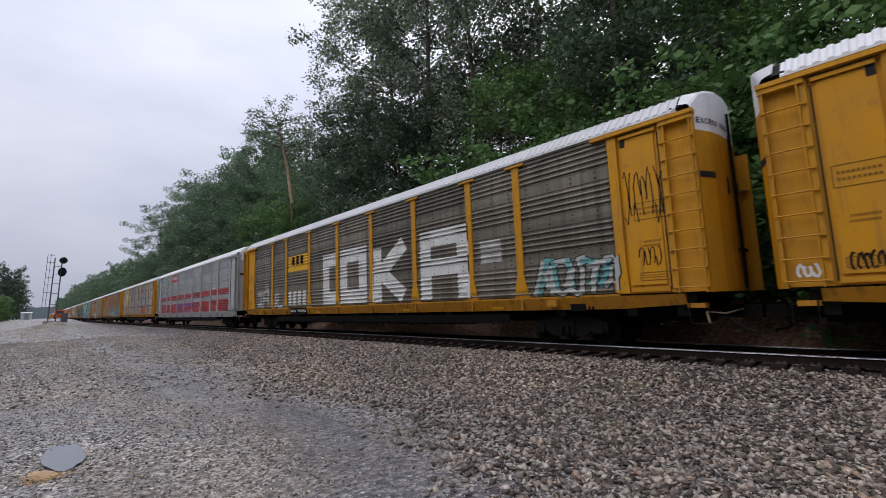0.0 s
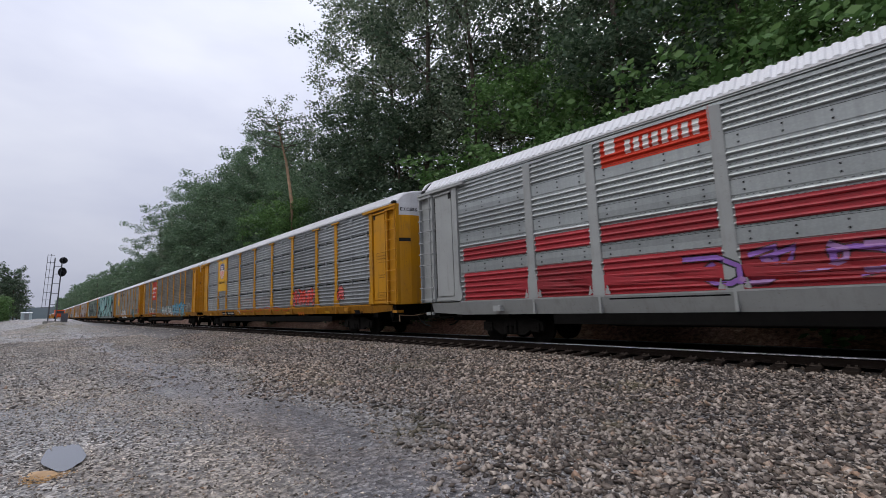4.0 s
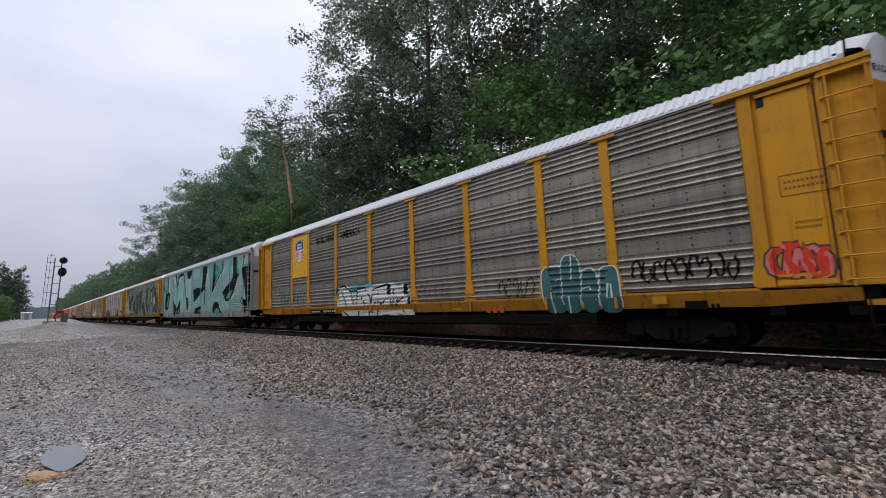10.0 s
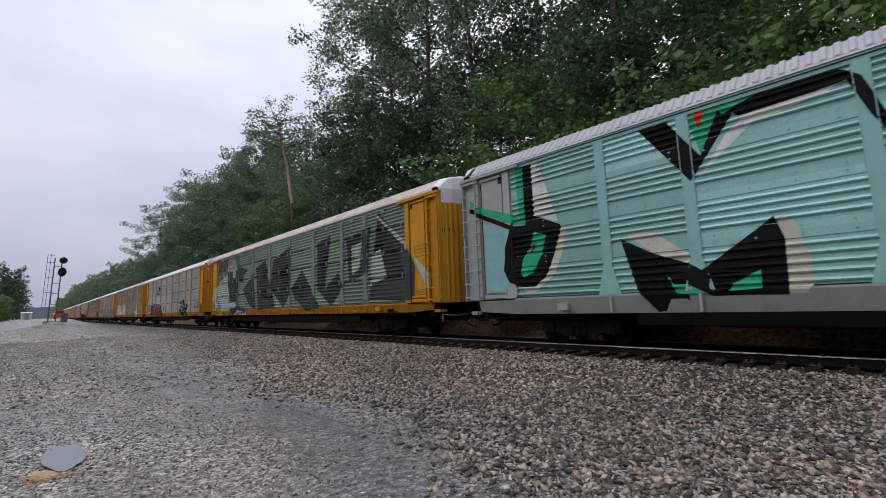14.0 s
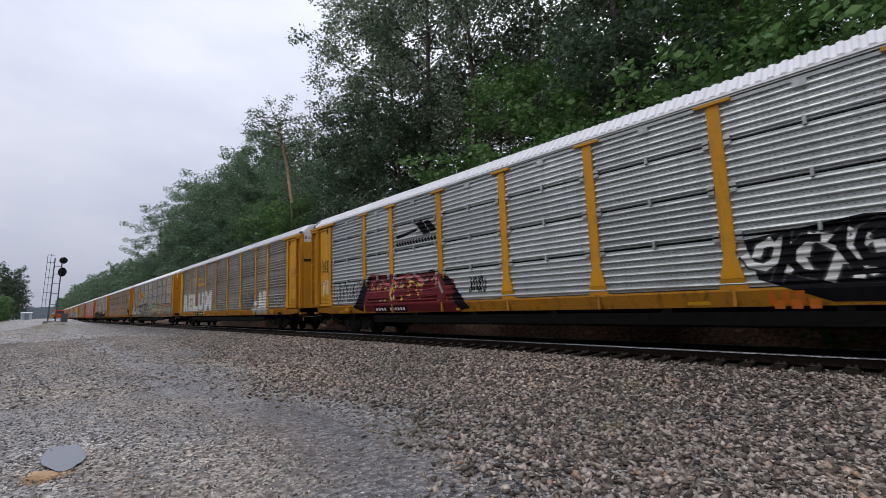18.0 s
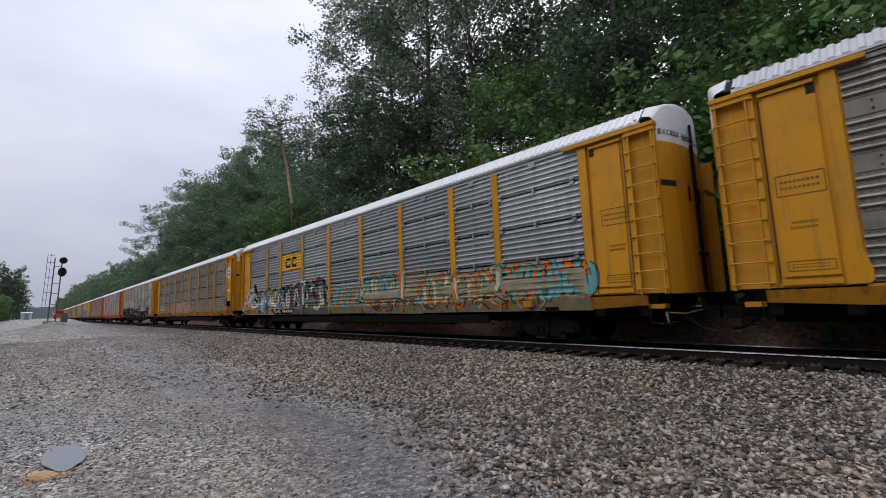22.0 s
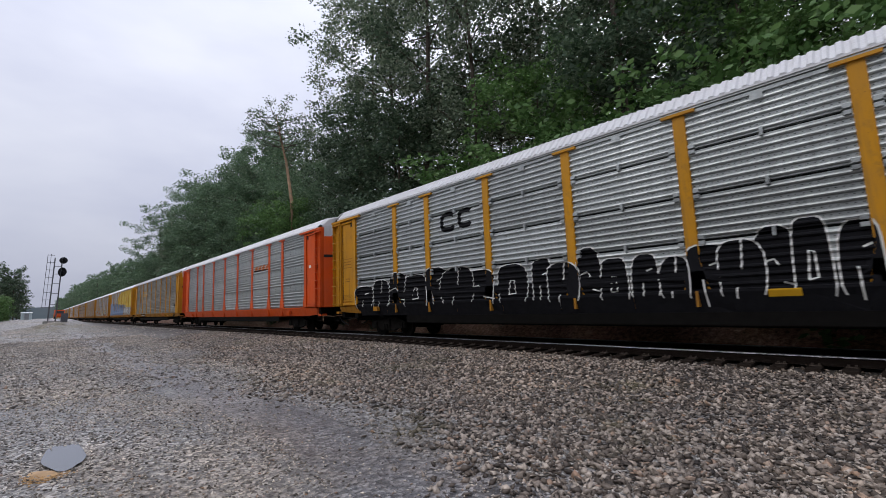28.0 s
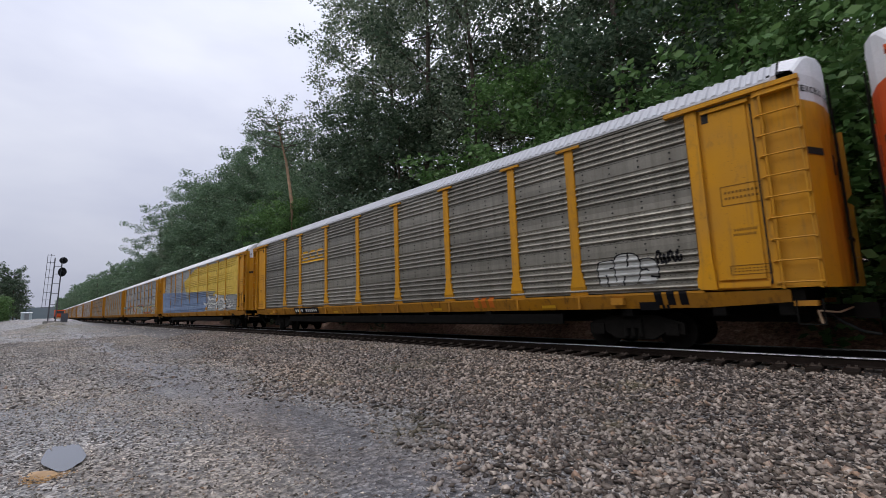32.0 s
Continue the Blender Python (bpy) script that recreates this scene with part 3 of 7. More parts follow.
def build_parts():
    k = {}
    k["ladder"] = Mesh()
    for i in range(10):
        z = 1.42 + i * 0.412
        k["ladder"].rod((13.46, -SIDE - 0.135, z), (14.14, -SIDE - 0.135, z), 0.017, n=6)
        for x in (13.47, 14.13):
            k["ladder"].rod((x, -SIDE - 0.16, z), (x, -SIDE - 0.09, z), 0.026, n=6)
    k["ladder"].box(14.085, 14.115, -SIDE - 0.14, -SIDE - 0.09, 1.30, 5.22)
    k["ladder"].box(13.545, 13.575, -SIDE - 0.14, -SIDE - 0.09, 1.30, 5.22)
    k["ladder"] = k["ladder"].make("ladder")
    k["header"] = Mesh().box(11.78, 14.19, -SIDE - 0.16, -SIDE + 0.05, 5.235, 5.325).box(13.46, 14.17, -SIDE - 0.125, -SIDE + 0.05, 5.12, 5.236).make("door_header")
    k["chord"] = Mesh().box(-13.53, 13.53, -SIDE - 0.045, -SIDE + 0.05, 5.222, 5.30).box(-13.53, 13.53, -SIDE - 0.075, -SIDE + 0.05, 5.316, 5.36).make("top_chord")
    for key, low in (("sill", 0.97), ("deep_sill", 0.87)):
        sill = Mesh().box(-12.2, 12.2, -SIDE - 0.064, -SIDE + 0.02, SILL_TOP - 0.05, SILL_TOP)
        n_side = [(-13.63, low + 0.08), (-12.2, low), (12.2, low), (13.63, low + 0.08), (13.63, SILL_TOP - 0.05), (12.2, SILL_TOP - 0.05), (-12.2, SILL_TOP - 0.05), (-13.63, SILL_TOP - 0.05)]
        sill.add([(x, -SIDE - 0.062 + 0.13 * (SILL_TOP - 0.05 - z) / (SILL_TOP - 0.05 - low), z) for x, z in n_side] + [(x, -SIDE + 0.14, z) for x, z in n_side],
                 [tuple(range(8)), tuple(range(15, 7, -1))] + [(q, q + 8, (q + 1) % 8 + 8, (q + 1) % 8) for q in range(8)])
        for x in POST_X:
            sill.box(x - 0.03, x + 0.03, -SIDE - 0.072, -SIDE + 0.03, low + 0.02, SILL_TOP - 0.01)
        for q in (-1, 1):
            sill.box(q * 10.45 - 0.28, q * 10.45 + 0.02, -SIDE - 0.15, -SIDE + 0.05, low + 0.10, low + 0.27)
        sill.box(13.66, 14.0, -SIDE - 0.02, -SIDE + 0.3, low, low + 0.10).box(-14.0, -13.66, -SIDE - 0.02, -SIDE + 0.3, low, low + 0.10)
        k[key] = sill.make("side_sill")
    under = Mesh().box(-13.73, 13.73, -0.35, 0.35, 0.62, 1.0).box(-13.83, 13.83, -1.38, 1.38, 1.0, 1.28)
    under.box(-8.7, 8.7, -1.42, -1.36, 0.60, 0.87).box(-8.7, 8.7, 1.36, 1.42, 0.60, 0.87)
    under.prism([(-8.6, 0.86), (-7.0, 0.55), (7.0, 0.55), (8.6, 0.86)], -1.25, -1.1)
    under.prism([(-8.6, 0.86), (-7.0, 0.55), (7.0, 0.55), (8.6, 0.86)], 1.1, 1.25)
    for x in (-13.53, -12.4, -10.45, -6, -3, 0, 3, 6, 10.45, 12.4, 13.53):
        under.box(x - 0.12, x + 0.12, -1.36, 1.36, 0.80, 1.0)
    k["underframe"] = under.make("underframe")
    k["deck"] = Mesh().box(-13.73, 13.73, -1.4, 1.4, 3.05, 3.15).make("upper_deck")
    cp = Mesh().box(13.73, 14.43, -0.11, 0.11, 0.72, 0.95).box(14.38, 14.73, -0.16, 0.10, 0.68, 0.98)
    k["coupler"] = cp.make("coupler")
    hose = Mesh()
    pts = [(13.93, -0.45, 0.9), (14.23, -0.45, 0.62), (14.48, -0.4, 0.45), (14.71, -0.35, 0.40)]
    for a, b in zip(pts, pts[1:]):
        hose.rod(a, b, 0.03, n=6)
    k["hose"] = hose.make("air_hose")
    step = Mesh()
    for x in (13.70, 14.08):
        step.rod((x, -SIDE - 0.05, 0.64), (x, -SIDE - 0.05, 1.1), 0.014, n=6)
    step.rod((13.72, -SIDE - 0.05, 0.64), (14.08, -SIDE - 0.05, 0.64), 0.016, n=6)
    k["step"] = step.make("stirrup_step")
    lever = Mesh().rod((13.98, -1.35, 0.88), (14.23, -0.9, 0.83), 0.018, n=6).rod((14.23, -0.9, 0.83), (14.38, -0.1, 0.9), 0.018, n=6).rod((13.98, -1.35, 0.88), (14.03, -1.36, 0.62), 0.02, n=6)
    k["lever"] = lever.make("uncoupling_lever")
    bog = Mesh()
    for y in (-1.0, 1.0):
        bog.prism([(-1.15, 0.36), (-1.15, 0.62), (-0.55, 0.80), (0.55, 0.80), (1.15, 0.62), (1.15, 0.36), (0.75, 0.42), (0.45, 0.24), (-0.45, 0.24), (-0.75, 0.42)], y - 0.07, y + 0.07)
        for x in (-0.89, 0.89):
            bog.box(x - 0.14, x + 0.14, y - 0.12, y + 0.12, 0.34, 0.60)
        for x in (-0.18, 0.0, 0.18):
            bog.rod((x, y - 0.10 if y < 0 else y + 0.10, 0.30), (x, y - 0.10 if y < 0 else y + 0.10, 0.62), 0.06, n=8)
    bog.box(-0.22, 0.22, -1.15, 1.15, 0.5, 0.72)
    k["bogie"] = bog.make("bogie_frame")
    ws = Mesh().rod((0, -0.8, 0), (0, 0.8, 0), 0.08, n=8)
    for y in (-0.755, 0.625):
        ws.rod((0, y, 0), (0, y + 0.13, 0), 0.42, n=24)
        e = -0.02 if y < 0 else 0.15
        ws.rod((0, y + e - 0.01, 0), (0, y + e + 0.01, 0), 0.24, n=12)
    for y in (-1.13, 1.03):
        ws.rod((0, y, 0), (0, y + 0.1, 0), 0.09, n=6)
    k["wheelset"] = ws.make("wheelset")
    k["roof"], k["roof_end"], k["corner"] = roof_mesh(), roof_end_mesh(), corner_parts()
    k["roof_gap"], k["darks"] = roof_gap_mesh(), corner_darks()
    k["far_post"] = Mesh().box(14.14, 14.52, 1.36, 1.46, 1.30, 4.80).make("door_edge")
    k["end_smooth"], k["end_ribbed"] = [[end_door_mesh(q, s) for s in (-1, 1)] for q in ("smooth", "ribbed")]
    k["latch"] = Mesh().box(14.46, 14.50, -0.04, 0.04, 1.35, 5.5).box(14.46, 14.52, -0.30, 0.30, 2.2, 2.26).rod((14.50, -0.22, 1.4), (14.50, -0.22, 4.9), 0.02, n=6).make("door_latch_bar")
    k["roof_edge"] = Mesh().box(-13.75, 13.75, -SIDE - 0.10, -SIDE - 0.03, 5.362, 5.40).make("roof_edge")
    return k


LEVER = plain_mat("lever_pale_rust", (0.32, 0.22, 0.14), 0.7)
KIT = build_parts()
TURN = Matrix.Rotation(math.pi, 4, "Z")
WHEELSETS = []


def autorack(style, body, sheet, roof, cap, label, end_top=None, ribbed=False, corner=None, posts=None):
    """One covered car for automobiles. Returns its Empty at rail height, car centre."""
    car = tagged(new("autorack_car"), label, "railway car", "cars of the freight train")
    far = Matrix.Diagonal((1, -1, 1, 1))
    ends = (Matrix(), TURN, far, far @ TURN)
    put("roof", KIT["roof"], roof, car, None, "corrugated metal roof")
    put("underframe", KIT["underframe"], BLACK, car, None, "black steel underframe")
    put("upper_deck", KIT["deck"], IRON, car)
    for t in (Matrix(), TURN):
        put("side_sill", KIT["sill" if body is YELLOW else "deep_sill"], SILL_YELLOW if body is YELLOW else body, car, t)
        put("top_chord", KIT["chord"], sheet, car, t)
        put("roof_gap", KIT["roof_gap"], SEAM, car, t)
        put("roof_end", KIT["roof_end"], end_top or ROOF_W, car, t)
        for leaf in KIT["end_ribbed" if ribbed else "end_smooth"]:
            put("end_door", leaf, body, car, t)
        put("door_latch_bar", KIT["latch"], IRON, car, t)
        put("roof_edge", KIT["roof_edge"], roof, car, t)
        put("coupler", KIT["coupler"], IRON, car, t, "dark iron coupler")
        put("air_hose", KIT["hose"], SEAM, car, t, "black rubber air hose")
        put("uncoupling_lever", KIT["lever"], LEVER, car, t, "pale worn uncoupling lever")
        foot = POST_FOOT if body is YELLOW else SILL_TOP
        post = cached(("post", cap, foot), lambda: post_mesh(cap, foot))
        for x in POST_X:
            put("post", post, posts or body, car, t @ Matrix.Translation((x, 0, 0)))
        edges = (-DOOR_X, *POST_X, DOOR_X)
        for a, b in zip(edges, edges[1:]):
            w = round(b - a, 3)
            ob = put("side_sheet", cached(("sheet", style, w), lambda: sheet_mesh(style, w)), sheet, car, t @ Matrix.Translation(((a + b) / 2, 0, 0)))
            ob.material_slots[1].link = "OBJECT"
            ob.material_slots[1].material = posts if posts and style == "banded" else SEAM
    for t in ends:
        for piece, mesh in KIT["corner"].items():
            put(piece, mesh, corner or body, car, t)
        for piece, mesh in KIT["darks"].items():
            put(piece, mesh, SEAM, car, t)
        put("ladder", KIT["ladder"], corner or body, car, t)
        put("door_header", KIT["header"], body, car, t)
        put("stirrup_step", KIT["step"], IRON, car, t)
    for t in (Matrix(), far @ TURN):
        put("door_edge", KIT["far_post"], body, car, t)
    for s in (-1, 1):
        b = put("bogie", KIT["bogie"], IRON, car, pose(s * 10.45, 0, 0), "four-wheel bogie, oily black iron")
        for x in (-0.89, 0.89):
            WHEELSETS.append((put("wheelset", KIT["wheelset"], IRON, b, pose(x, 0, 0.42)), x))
    return car


# style, body paint, sheets, roof, capped posts, label
SPECS = [
    ("banded", YELLOW, GALV_GRIMY, ROOF_W, True, "yellow autorack car with weathered corrugated side sheets"),
    ("banded", YELLOW, GALV_GRIMY, ROOF_W, True, "yellow autorack car with huge white block-letter graffiti"),
    ("banded", GREYPAINT, GALV, ROOF_W, False, "grey autorack car with red-striped sheets and purple graffiti"),
    ("seamed", YELLOW, GALV_MID, ROOF_W, True, "yellow autorack car with shield emblem and pink graffiti"),
    ("banded", YELLOW, GALV_GRIMY, ROOF_G, True, "yellow autorack car with a large red sign panel"),
    ("banded", YELLOW, GALV_OLD, ROOF_G, True, "yellow autorack car with shield emblem and blue graffiti"),
    ("banded", GREYPAINT, TEAL, ROOF_G, False, "autorack car painted over in teal with black lettering"),
    ("seamed", YELLOW, SAGE, ROOF_R, False, "old yellow autorack car painted over in sage green"),
    ("seamed", YELLOW, GALV, ROOF_W, True, "yellow autorack car with clean sheets and red graffiti"),
    ("banded", YELLOW, GALV_OLD, ROOF_G, True, "yellow autorack car with tall white graffiti letters"),
    ("seamed", YELLOW, GALV_MID, ROOF_W, False, "yellow autorack car with colourful graffiti along the bottom"),
    ("seamed", YELLOW, GALV_BROWN, ROOF_G, True, "yellow autorack car with brown sheets and round door emblem"),
    ("seamed", YELLOW, GALV, ROOF_W, True, "yellow autorack car with black bubble-letter graffiti"),
    ("banded", ORANGE, GALV, ROOF_W, True, "bright orange autorack car with clean galvanised sheets"),
    ("banded", YELLOW, GALV_OLD, ROOF_G, True, "yellow autorack car with weathered sheets and small white tag"),
    ("banded", YELLOW, GALV_MID, ROOF_W, True, "yellow autorack car with yellow and blue sprayed sheets"),
    ("seamed", YELLOW, GALV_MID, ROOF_W, True, "yellow autorack car with pale graffiti along the bottom"),
    ("banded", YELLOW, GALV_OLD, ROOF_W, True, "yellow autorack car with grimy sheets"),
]
TAIL = [(s, b, g, r, c, "yellow autorack car far down the train") for s, b, g, r, c in (
    ("seamed", YELLOW, GALV, ROOF_W, True), ("banded", YELLOW, GALV_OLD, ROOF_G, True), ("seamed", YELLOW, GALV_BROWN, ROOF_W, False),
    ("banded", YELLOW, GALV_MID, ROOF_W, True))]
OPTIONS = {2: {"corner": GREYPAINT}, 6: {"posts": TEAL_POST, "corner": GREYPAINT}, 7: {"ribbed": True, "posts": SAGE_POST}, 8: {"end_top": ROOF_W}}
TRAIN = []
for i in range(CARS):
    spec = SPECS[i] if i < len(SPECS) else TAIL[i % len(TAIL)]
    TRAIN.append(autorack(*spec, **OPTIONS.get(i, {})))


# ---- paint on the cars: signs, plates, graffiti ----
SPRAY_W = plain_mat("spray_white", (0.62, 0.62, 0.60), 0.6, 0, 0.22, 3)
GHOST = plain_mat("spray_pale", (0.42, 0.42, 0.40), 0.65, 0, 0.3, 3)
GHOST_L = plain_mat("spray_faded", (0.36, 0.35, 0.32), 0.65, 0, 0.3, 3)
GHOST_D = plain_mat("spray_dark_grey", (0.14, 0.14, 0.13), 0.65, 0, 0.3, 3)
INKY_S = plain_mat("spray_black_faded", (0.045, 0.05, 0.05), 0.6, 0, 0.3, 3)
PALE_TEAL = plain_mat("spray_teal", (0.13, 0.33, 0.33), 0.55, 0, 0.25, 3)
TEAL_DEEP = plain_mat("spray_deep_teal", (0.05, 0.14, 0.15), 0.55, 0, 0.25, 3)
TEAL_L = plain_mat("spray_light_teal", (0.22, 0.42, 0.42), 0.55, 0, 0.2, 3)
SKY_BLUE = plain_mat("spray_blue", (0.09, 0.33, 0.50), 0.5, 0, 0.25, 3)
STEEL_BLUE = plain_mat("spray_steel_blue", (0.16, 0.22, 0.34), 0.55, 0, 0.3, 3)
GREEN = plain_mat("spray_green", (0.03, 0.36, 0.19), 0.5, 0, 0.2, 3)
BEIGE = plain_mat("spray_beige", (0.52, 0.49, 0.42), 0.6, 0, 0.2, 3)
BEIGE_Y = plain_mat("spray_cream", (0.55, 0.47, 0.27), 0.6, 0, 0.25, 3)
BEIGE_D = plain_mat("spray_khaki", (0.27, 0.23, 0.15), 0.6, 0, 0.3, 3)
BROWNY = plain_mat("rusty_brown", (0.11, 0.07, 0.045), 0.7, 0, 0.35, 3)
SAGE_L = plain_mat("spray_pale_sage", (0.36, 0.40, 0.34), 0.6, 0, 0.25, 3)
RED = steel_mat("red_stripe", (0.38, 0.022, 0.032), (0.2, 0.02, 0.025), 0.35, 0.1, 0.4)
SIGN_RED = plain_mat("sign_red", (0.60, 0.045, 0.018), 0.5, 0, 0.15, 3)
SIGN_DKRED = plain_mat("spray_maroon", (0.13, 0.014, 0.02), 0.55, 0, 0.25, 3)
FAINT_RED = plain_mat("faded_red", (0.36, 0.22, 0.20), 0.6, 0, 0.25, 3)
PINK = plain_mat("spray_pink", (0.60, 0.16, 0.16), 0.55, 0, 0.2, 3)
PURPLE = plain_mat("spray_purple", (0.27, 0.13, 0.42), 0.55, 0, 0.25, 3)
PURPLE_B = plain_mat("spray_violet", (0.36, 0.20, 0.40), 0.55, 0, 0.25, 3)
LOGO_YEL = plain_mat("sign_yellow", (0.66, 0.36, 0.02), 0.45, 0, 0.15, 3)
LOGO_YEL_P = plain_mat("spray_yellow", (0.58, 0.40, 0.06), 0.55, 0, 0.2, 3)
LOGO_OR = plain_mat("sign_orange", (0.58, 0.15, 0.02), 0.5, 0, 0.2, 3)
PEACH = plain_mat("spray_peach", (0.55, 0.26, 0.13), 0.6, 0, 0.25, 3)
NAVY = plain_mat("sign_navy", (0.02, 0.03, 0.16), 0.45, 0, 0.15, 3)
SHEET_L = plain_mat("sign_pale_grey", (0.5, 0.51, 0.52), 0.45, 0.2, 0.15, 3)


def surface_depth(style, x, z, board=None):
    """How far the car's skin stands out from the sheet plane at (x, z)."""
    if board and board[0] - 0.002 <= x <= board[1] + 0.002 and board[2] - 0.002 <= z <= board[3] + 0.002:
        return 0.069
    if z < SILL_TOP + 0.004:
        return 0.066 - 0.13 * min(1.0, max(0.0, (SILL_TOP - 0.05 - z) / 0.315))
    ax = abs(x)
    if ax > DOOR_X - 0.004:
        return 0.087 if ax < 12.46 else (0.040 if ax < 13.3 else (0.004 if ax < 13.42 else (0.102 if ax < 13.54 else 0.006)))
    h = post_half(z)
    for p in POST_X:
        if abs(x - p) <= h + 0.003:
            return 0.067
    return float(np.interp(z, BREAKS[style], DEPTHS[style]))


PAINT_DX = 0.085       # paint is placed from the car's mark, this far behind its centre
BOARDS = {}            # flat emblem boards fixed over the ridges
X_CUTS = sorted([s * v for s in (-1, 1) for v in (12.15, 12.46, 13.3, 13.42, 13.54)] + [p + s * 0.108 for p in POST_X for s in (-1, 1)])


def islands(bm):
    """How many separate pieces a drawing has."""
    left, count = set(bm.verts), 0
    while left:
        count += 1
        todo = [left.pop()]
        while todo:
            for e in todo.pop().link_edges:
                for v in e.verts:
                    if v in left:
                        left.remove(v)
                        todo.append(v)
    return count


def skin(n, bm, material, layer, name="graffiti"):
    """Lays a flat drawing in x, z over the car's ridges and posts as one painted skin."""
    style, board = SPECS[n][0], BOARDS.get(n)
    bmesh.ops.triangulate(bm, faces=bm.faces)
    for v in bm.verts:
        v.co.x += PAINT_DX
    zs = [v.co.z for v in bm.verts]
    xs = [v.co.x for v in bm.verts]
    if not zs:
        return None
    cuts = [((0, 0, z), (0, 0, 1)) for z in (*BREAKS[style], SILL_TOP + 0.004, SILL_TOP - 0.05) if min(zs) < z < max(zs)]
    for x in X_CUTS:
        if min(xs) < x < max(xs):
            cuts += [((x - 0.003, 0, 0), (1, 0, 0)), ((x + 0.003, 0, 0), (1, 0, 0))]
    for p in POST_X:
        if min(zs) < 2.05 and min(xs) < p + 0.3 and max(xs) > p - 0.3:
            for s in (-1, 1):
                cuts += [((p + s * (0.108 + e), 0, 2.06), (s * 0.51, 0, 0.10)) for e in (-0.004, 0.004)]
    for co, no in cuts:
        bmesh.ops.bisect_plane(bm, geom=bm.verts[:] + bm.edges[:] + bm.faces[:], plane_co=co, plane_no=no)
    for v in bm.verts:
        v.co.y = -SIDE - surface_depth(style, v.co.x, v.co.z, board) - 0.004 - 0.003 * layer
    for f in bm.faces:
        f.normal_update()
        if f.normal.y > 0:
            f.normal_flip()
    m = bpy.data.meshes.new(name)
    bm.to_mesh(m)
    loose = islands(bm)
    bm.free()
    m.materials.append(None)
    ob = put(name, m, material, TRAIN[n])
    if loose > 1 and name == "graffiti":
        ob["kind"] = "stuff"       # sprayed strokes that cross and overlap
    return ob


def patch(n, pts, material, layer=0, name="graffiti"):
    bm = bmesh.new()
    bm.faces.new([bm.verts.new((x, 0, z)) for x, z in pts])
    return skin(n, bm, material, layer, name)


def quad(x0, x1, z0, z1, slant=0.0):
    return [(x0, z0), (x1, z0), (x1 + slant, z1), (x0 + slant, z1)]


GLYPHS = {}


def glyph(ch, bold):
    """Unit-box mesh data of one character of the built-in font."""
    key = (ch, bold)
    if key not in GLYPHS:
        cu = bpy.data.curves.new("glyph", "FONT")
        cu.body, cu.offset, cu.resolution_u = ch, bold, 3
        ob = new("glyph", cu)
        bpy.context.view_layer.update()
        me = bpy.data.meshes.new_from_object(ob.evaluated_get(bpy.context.evaluated_depsgraph_get()))
        v = np.array([tuple(q.co)[:2] for q in me.vertices])
        lo, hi = v.min(0), v.max(0)
        GLYPHS[key] = ((v - lo) / (hi - lo), [tuple(p.vertices) for p in me.polygons])
        bpy.data.objects.remove(ob)
        bpy.data.curves.remove(cu)
        bpy.data.meshes.remove(me)
    return GLYPHS[key]


def word(n, text, box, material, bold=0.05, layer=0):
    """Painted lettering, a part for each letter."""
    x0, x1, z0, z1 = box
    weights = [0.5 if c == "I" else (1.25 if c in "MW" else 1.0) for c in text]
    gap = 0.14 * (x1 - x0) / len(text) if len(text) > 1 else 0.0
    x = x0
    for c, w in zip(text, weights):
        adv = (x1 - x0) * w / sum(weights)
        v, faces = glyph(c, bold)
        bm = bmesh.new()
        vs = [bm.verts.new((x + u * (adv - gap), 0, z0 + t * (z1 - z0))) for u, t in v]
        for f in faces:
            try:
                bm.faces.new([vs[i] for i in f])
            except ValueError:
                pass
        skin(n, bm, material, layer, "painted_letter")
        x += adv


def bars(n, box, material, count, layer=0, slant=0.0):
    """A plain field, or a row of bars that stands for lettering."""
    x0, x1, z0, z1 = box
    if count == 0:
        patch(n, quad(x0, x1, z0, z1), material, layer, "sign_panel")
        return
    bm = bmesh.new()
    w = (x1 - x0) / count
    for i in range(count):
        a = x0 + i * w
        bm.faces.new([bm.verts.new((x, 0, z)) for x, z in quad(a, a + 0.62 * w, z0, z1, slant)])
    skin(n, bm, material, layer, "lettering")["kind"] = "stuff"


def plate(n, box, dark=True):
    """Number board: a field with plain bars in place of its characters."""
    x0, x1, z0, z1 = box
    z0 = max(z0, 0.99)
    z1 = min(1.32, max(z1, z0 + 0.2))
    bars(n, (x0, x1, z0, z1), INKY, 0)
    w = x1 - x0
    bars(n, (x0 + 0.05 * w, x0 + 0.40 * w, z0 + 0.3 * (z1 - z0), z0 + 0.72 * (z1 - z0)), WHITE, 4, 1)
    bars(n, (x0 + 0.50 * w, x0 + 0.96 * w, z0 + 0.3 * (z1 - z0), z0 + 0.72 * (z1 - z0)), WHITE, 6, 1)


def stroke(pts, w):
    """Outline of a thick bent line."""
    left, right = [], []
    for i, (x, z) in enumerate(pts):
        a, b = pts[max(i - 1, 0)], pts[min(i + 1, len(pts) - 1)]
        d = math.hypot(b[0] - a[0], b[1] - a[1]) or 1.0
        nx, nz = -(b[1] - a[1]) / d * w / 2, (b[0] - a[0]) / d * w / 2
        left.append((x + nx, z + nz))
        right.append((x - nx, z - nz))
    return left + right[::-1]


def strokes(n, lines, w, material, layer, name="graffiti"):
    bm = bmesh.new()
    for pts in lines:
        o = stroke(pts, w)
        k = len(pts)
        vs = [bm.verts.new((x, 0, z)) for x, z in o]
        for i in range(k - 1):
            try:
                bm.faces.new([vs[i], vs[i + 1], vs[2 * k - 2 - i], vs[2 * k - 1 - i]])
            except ValueError:
                pass
    return skin(n, bm, material, layer, name)


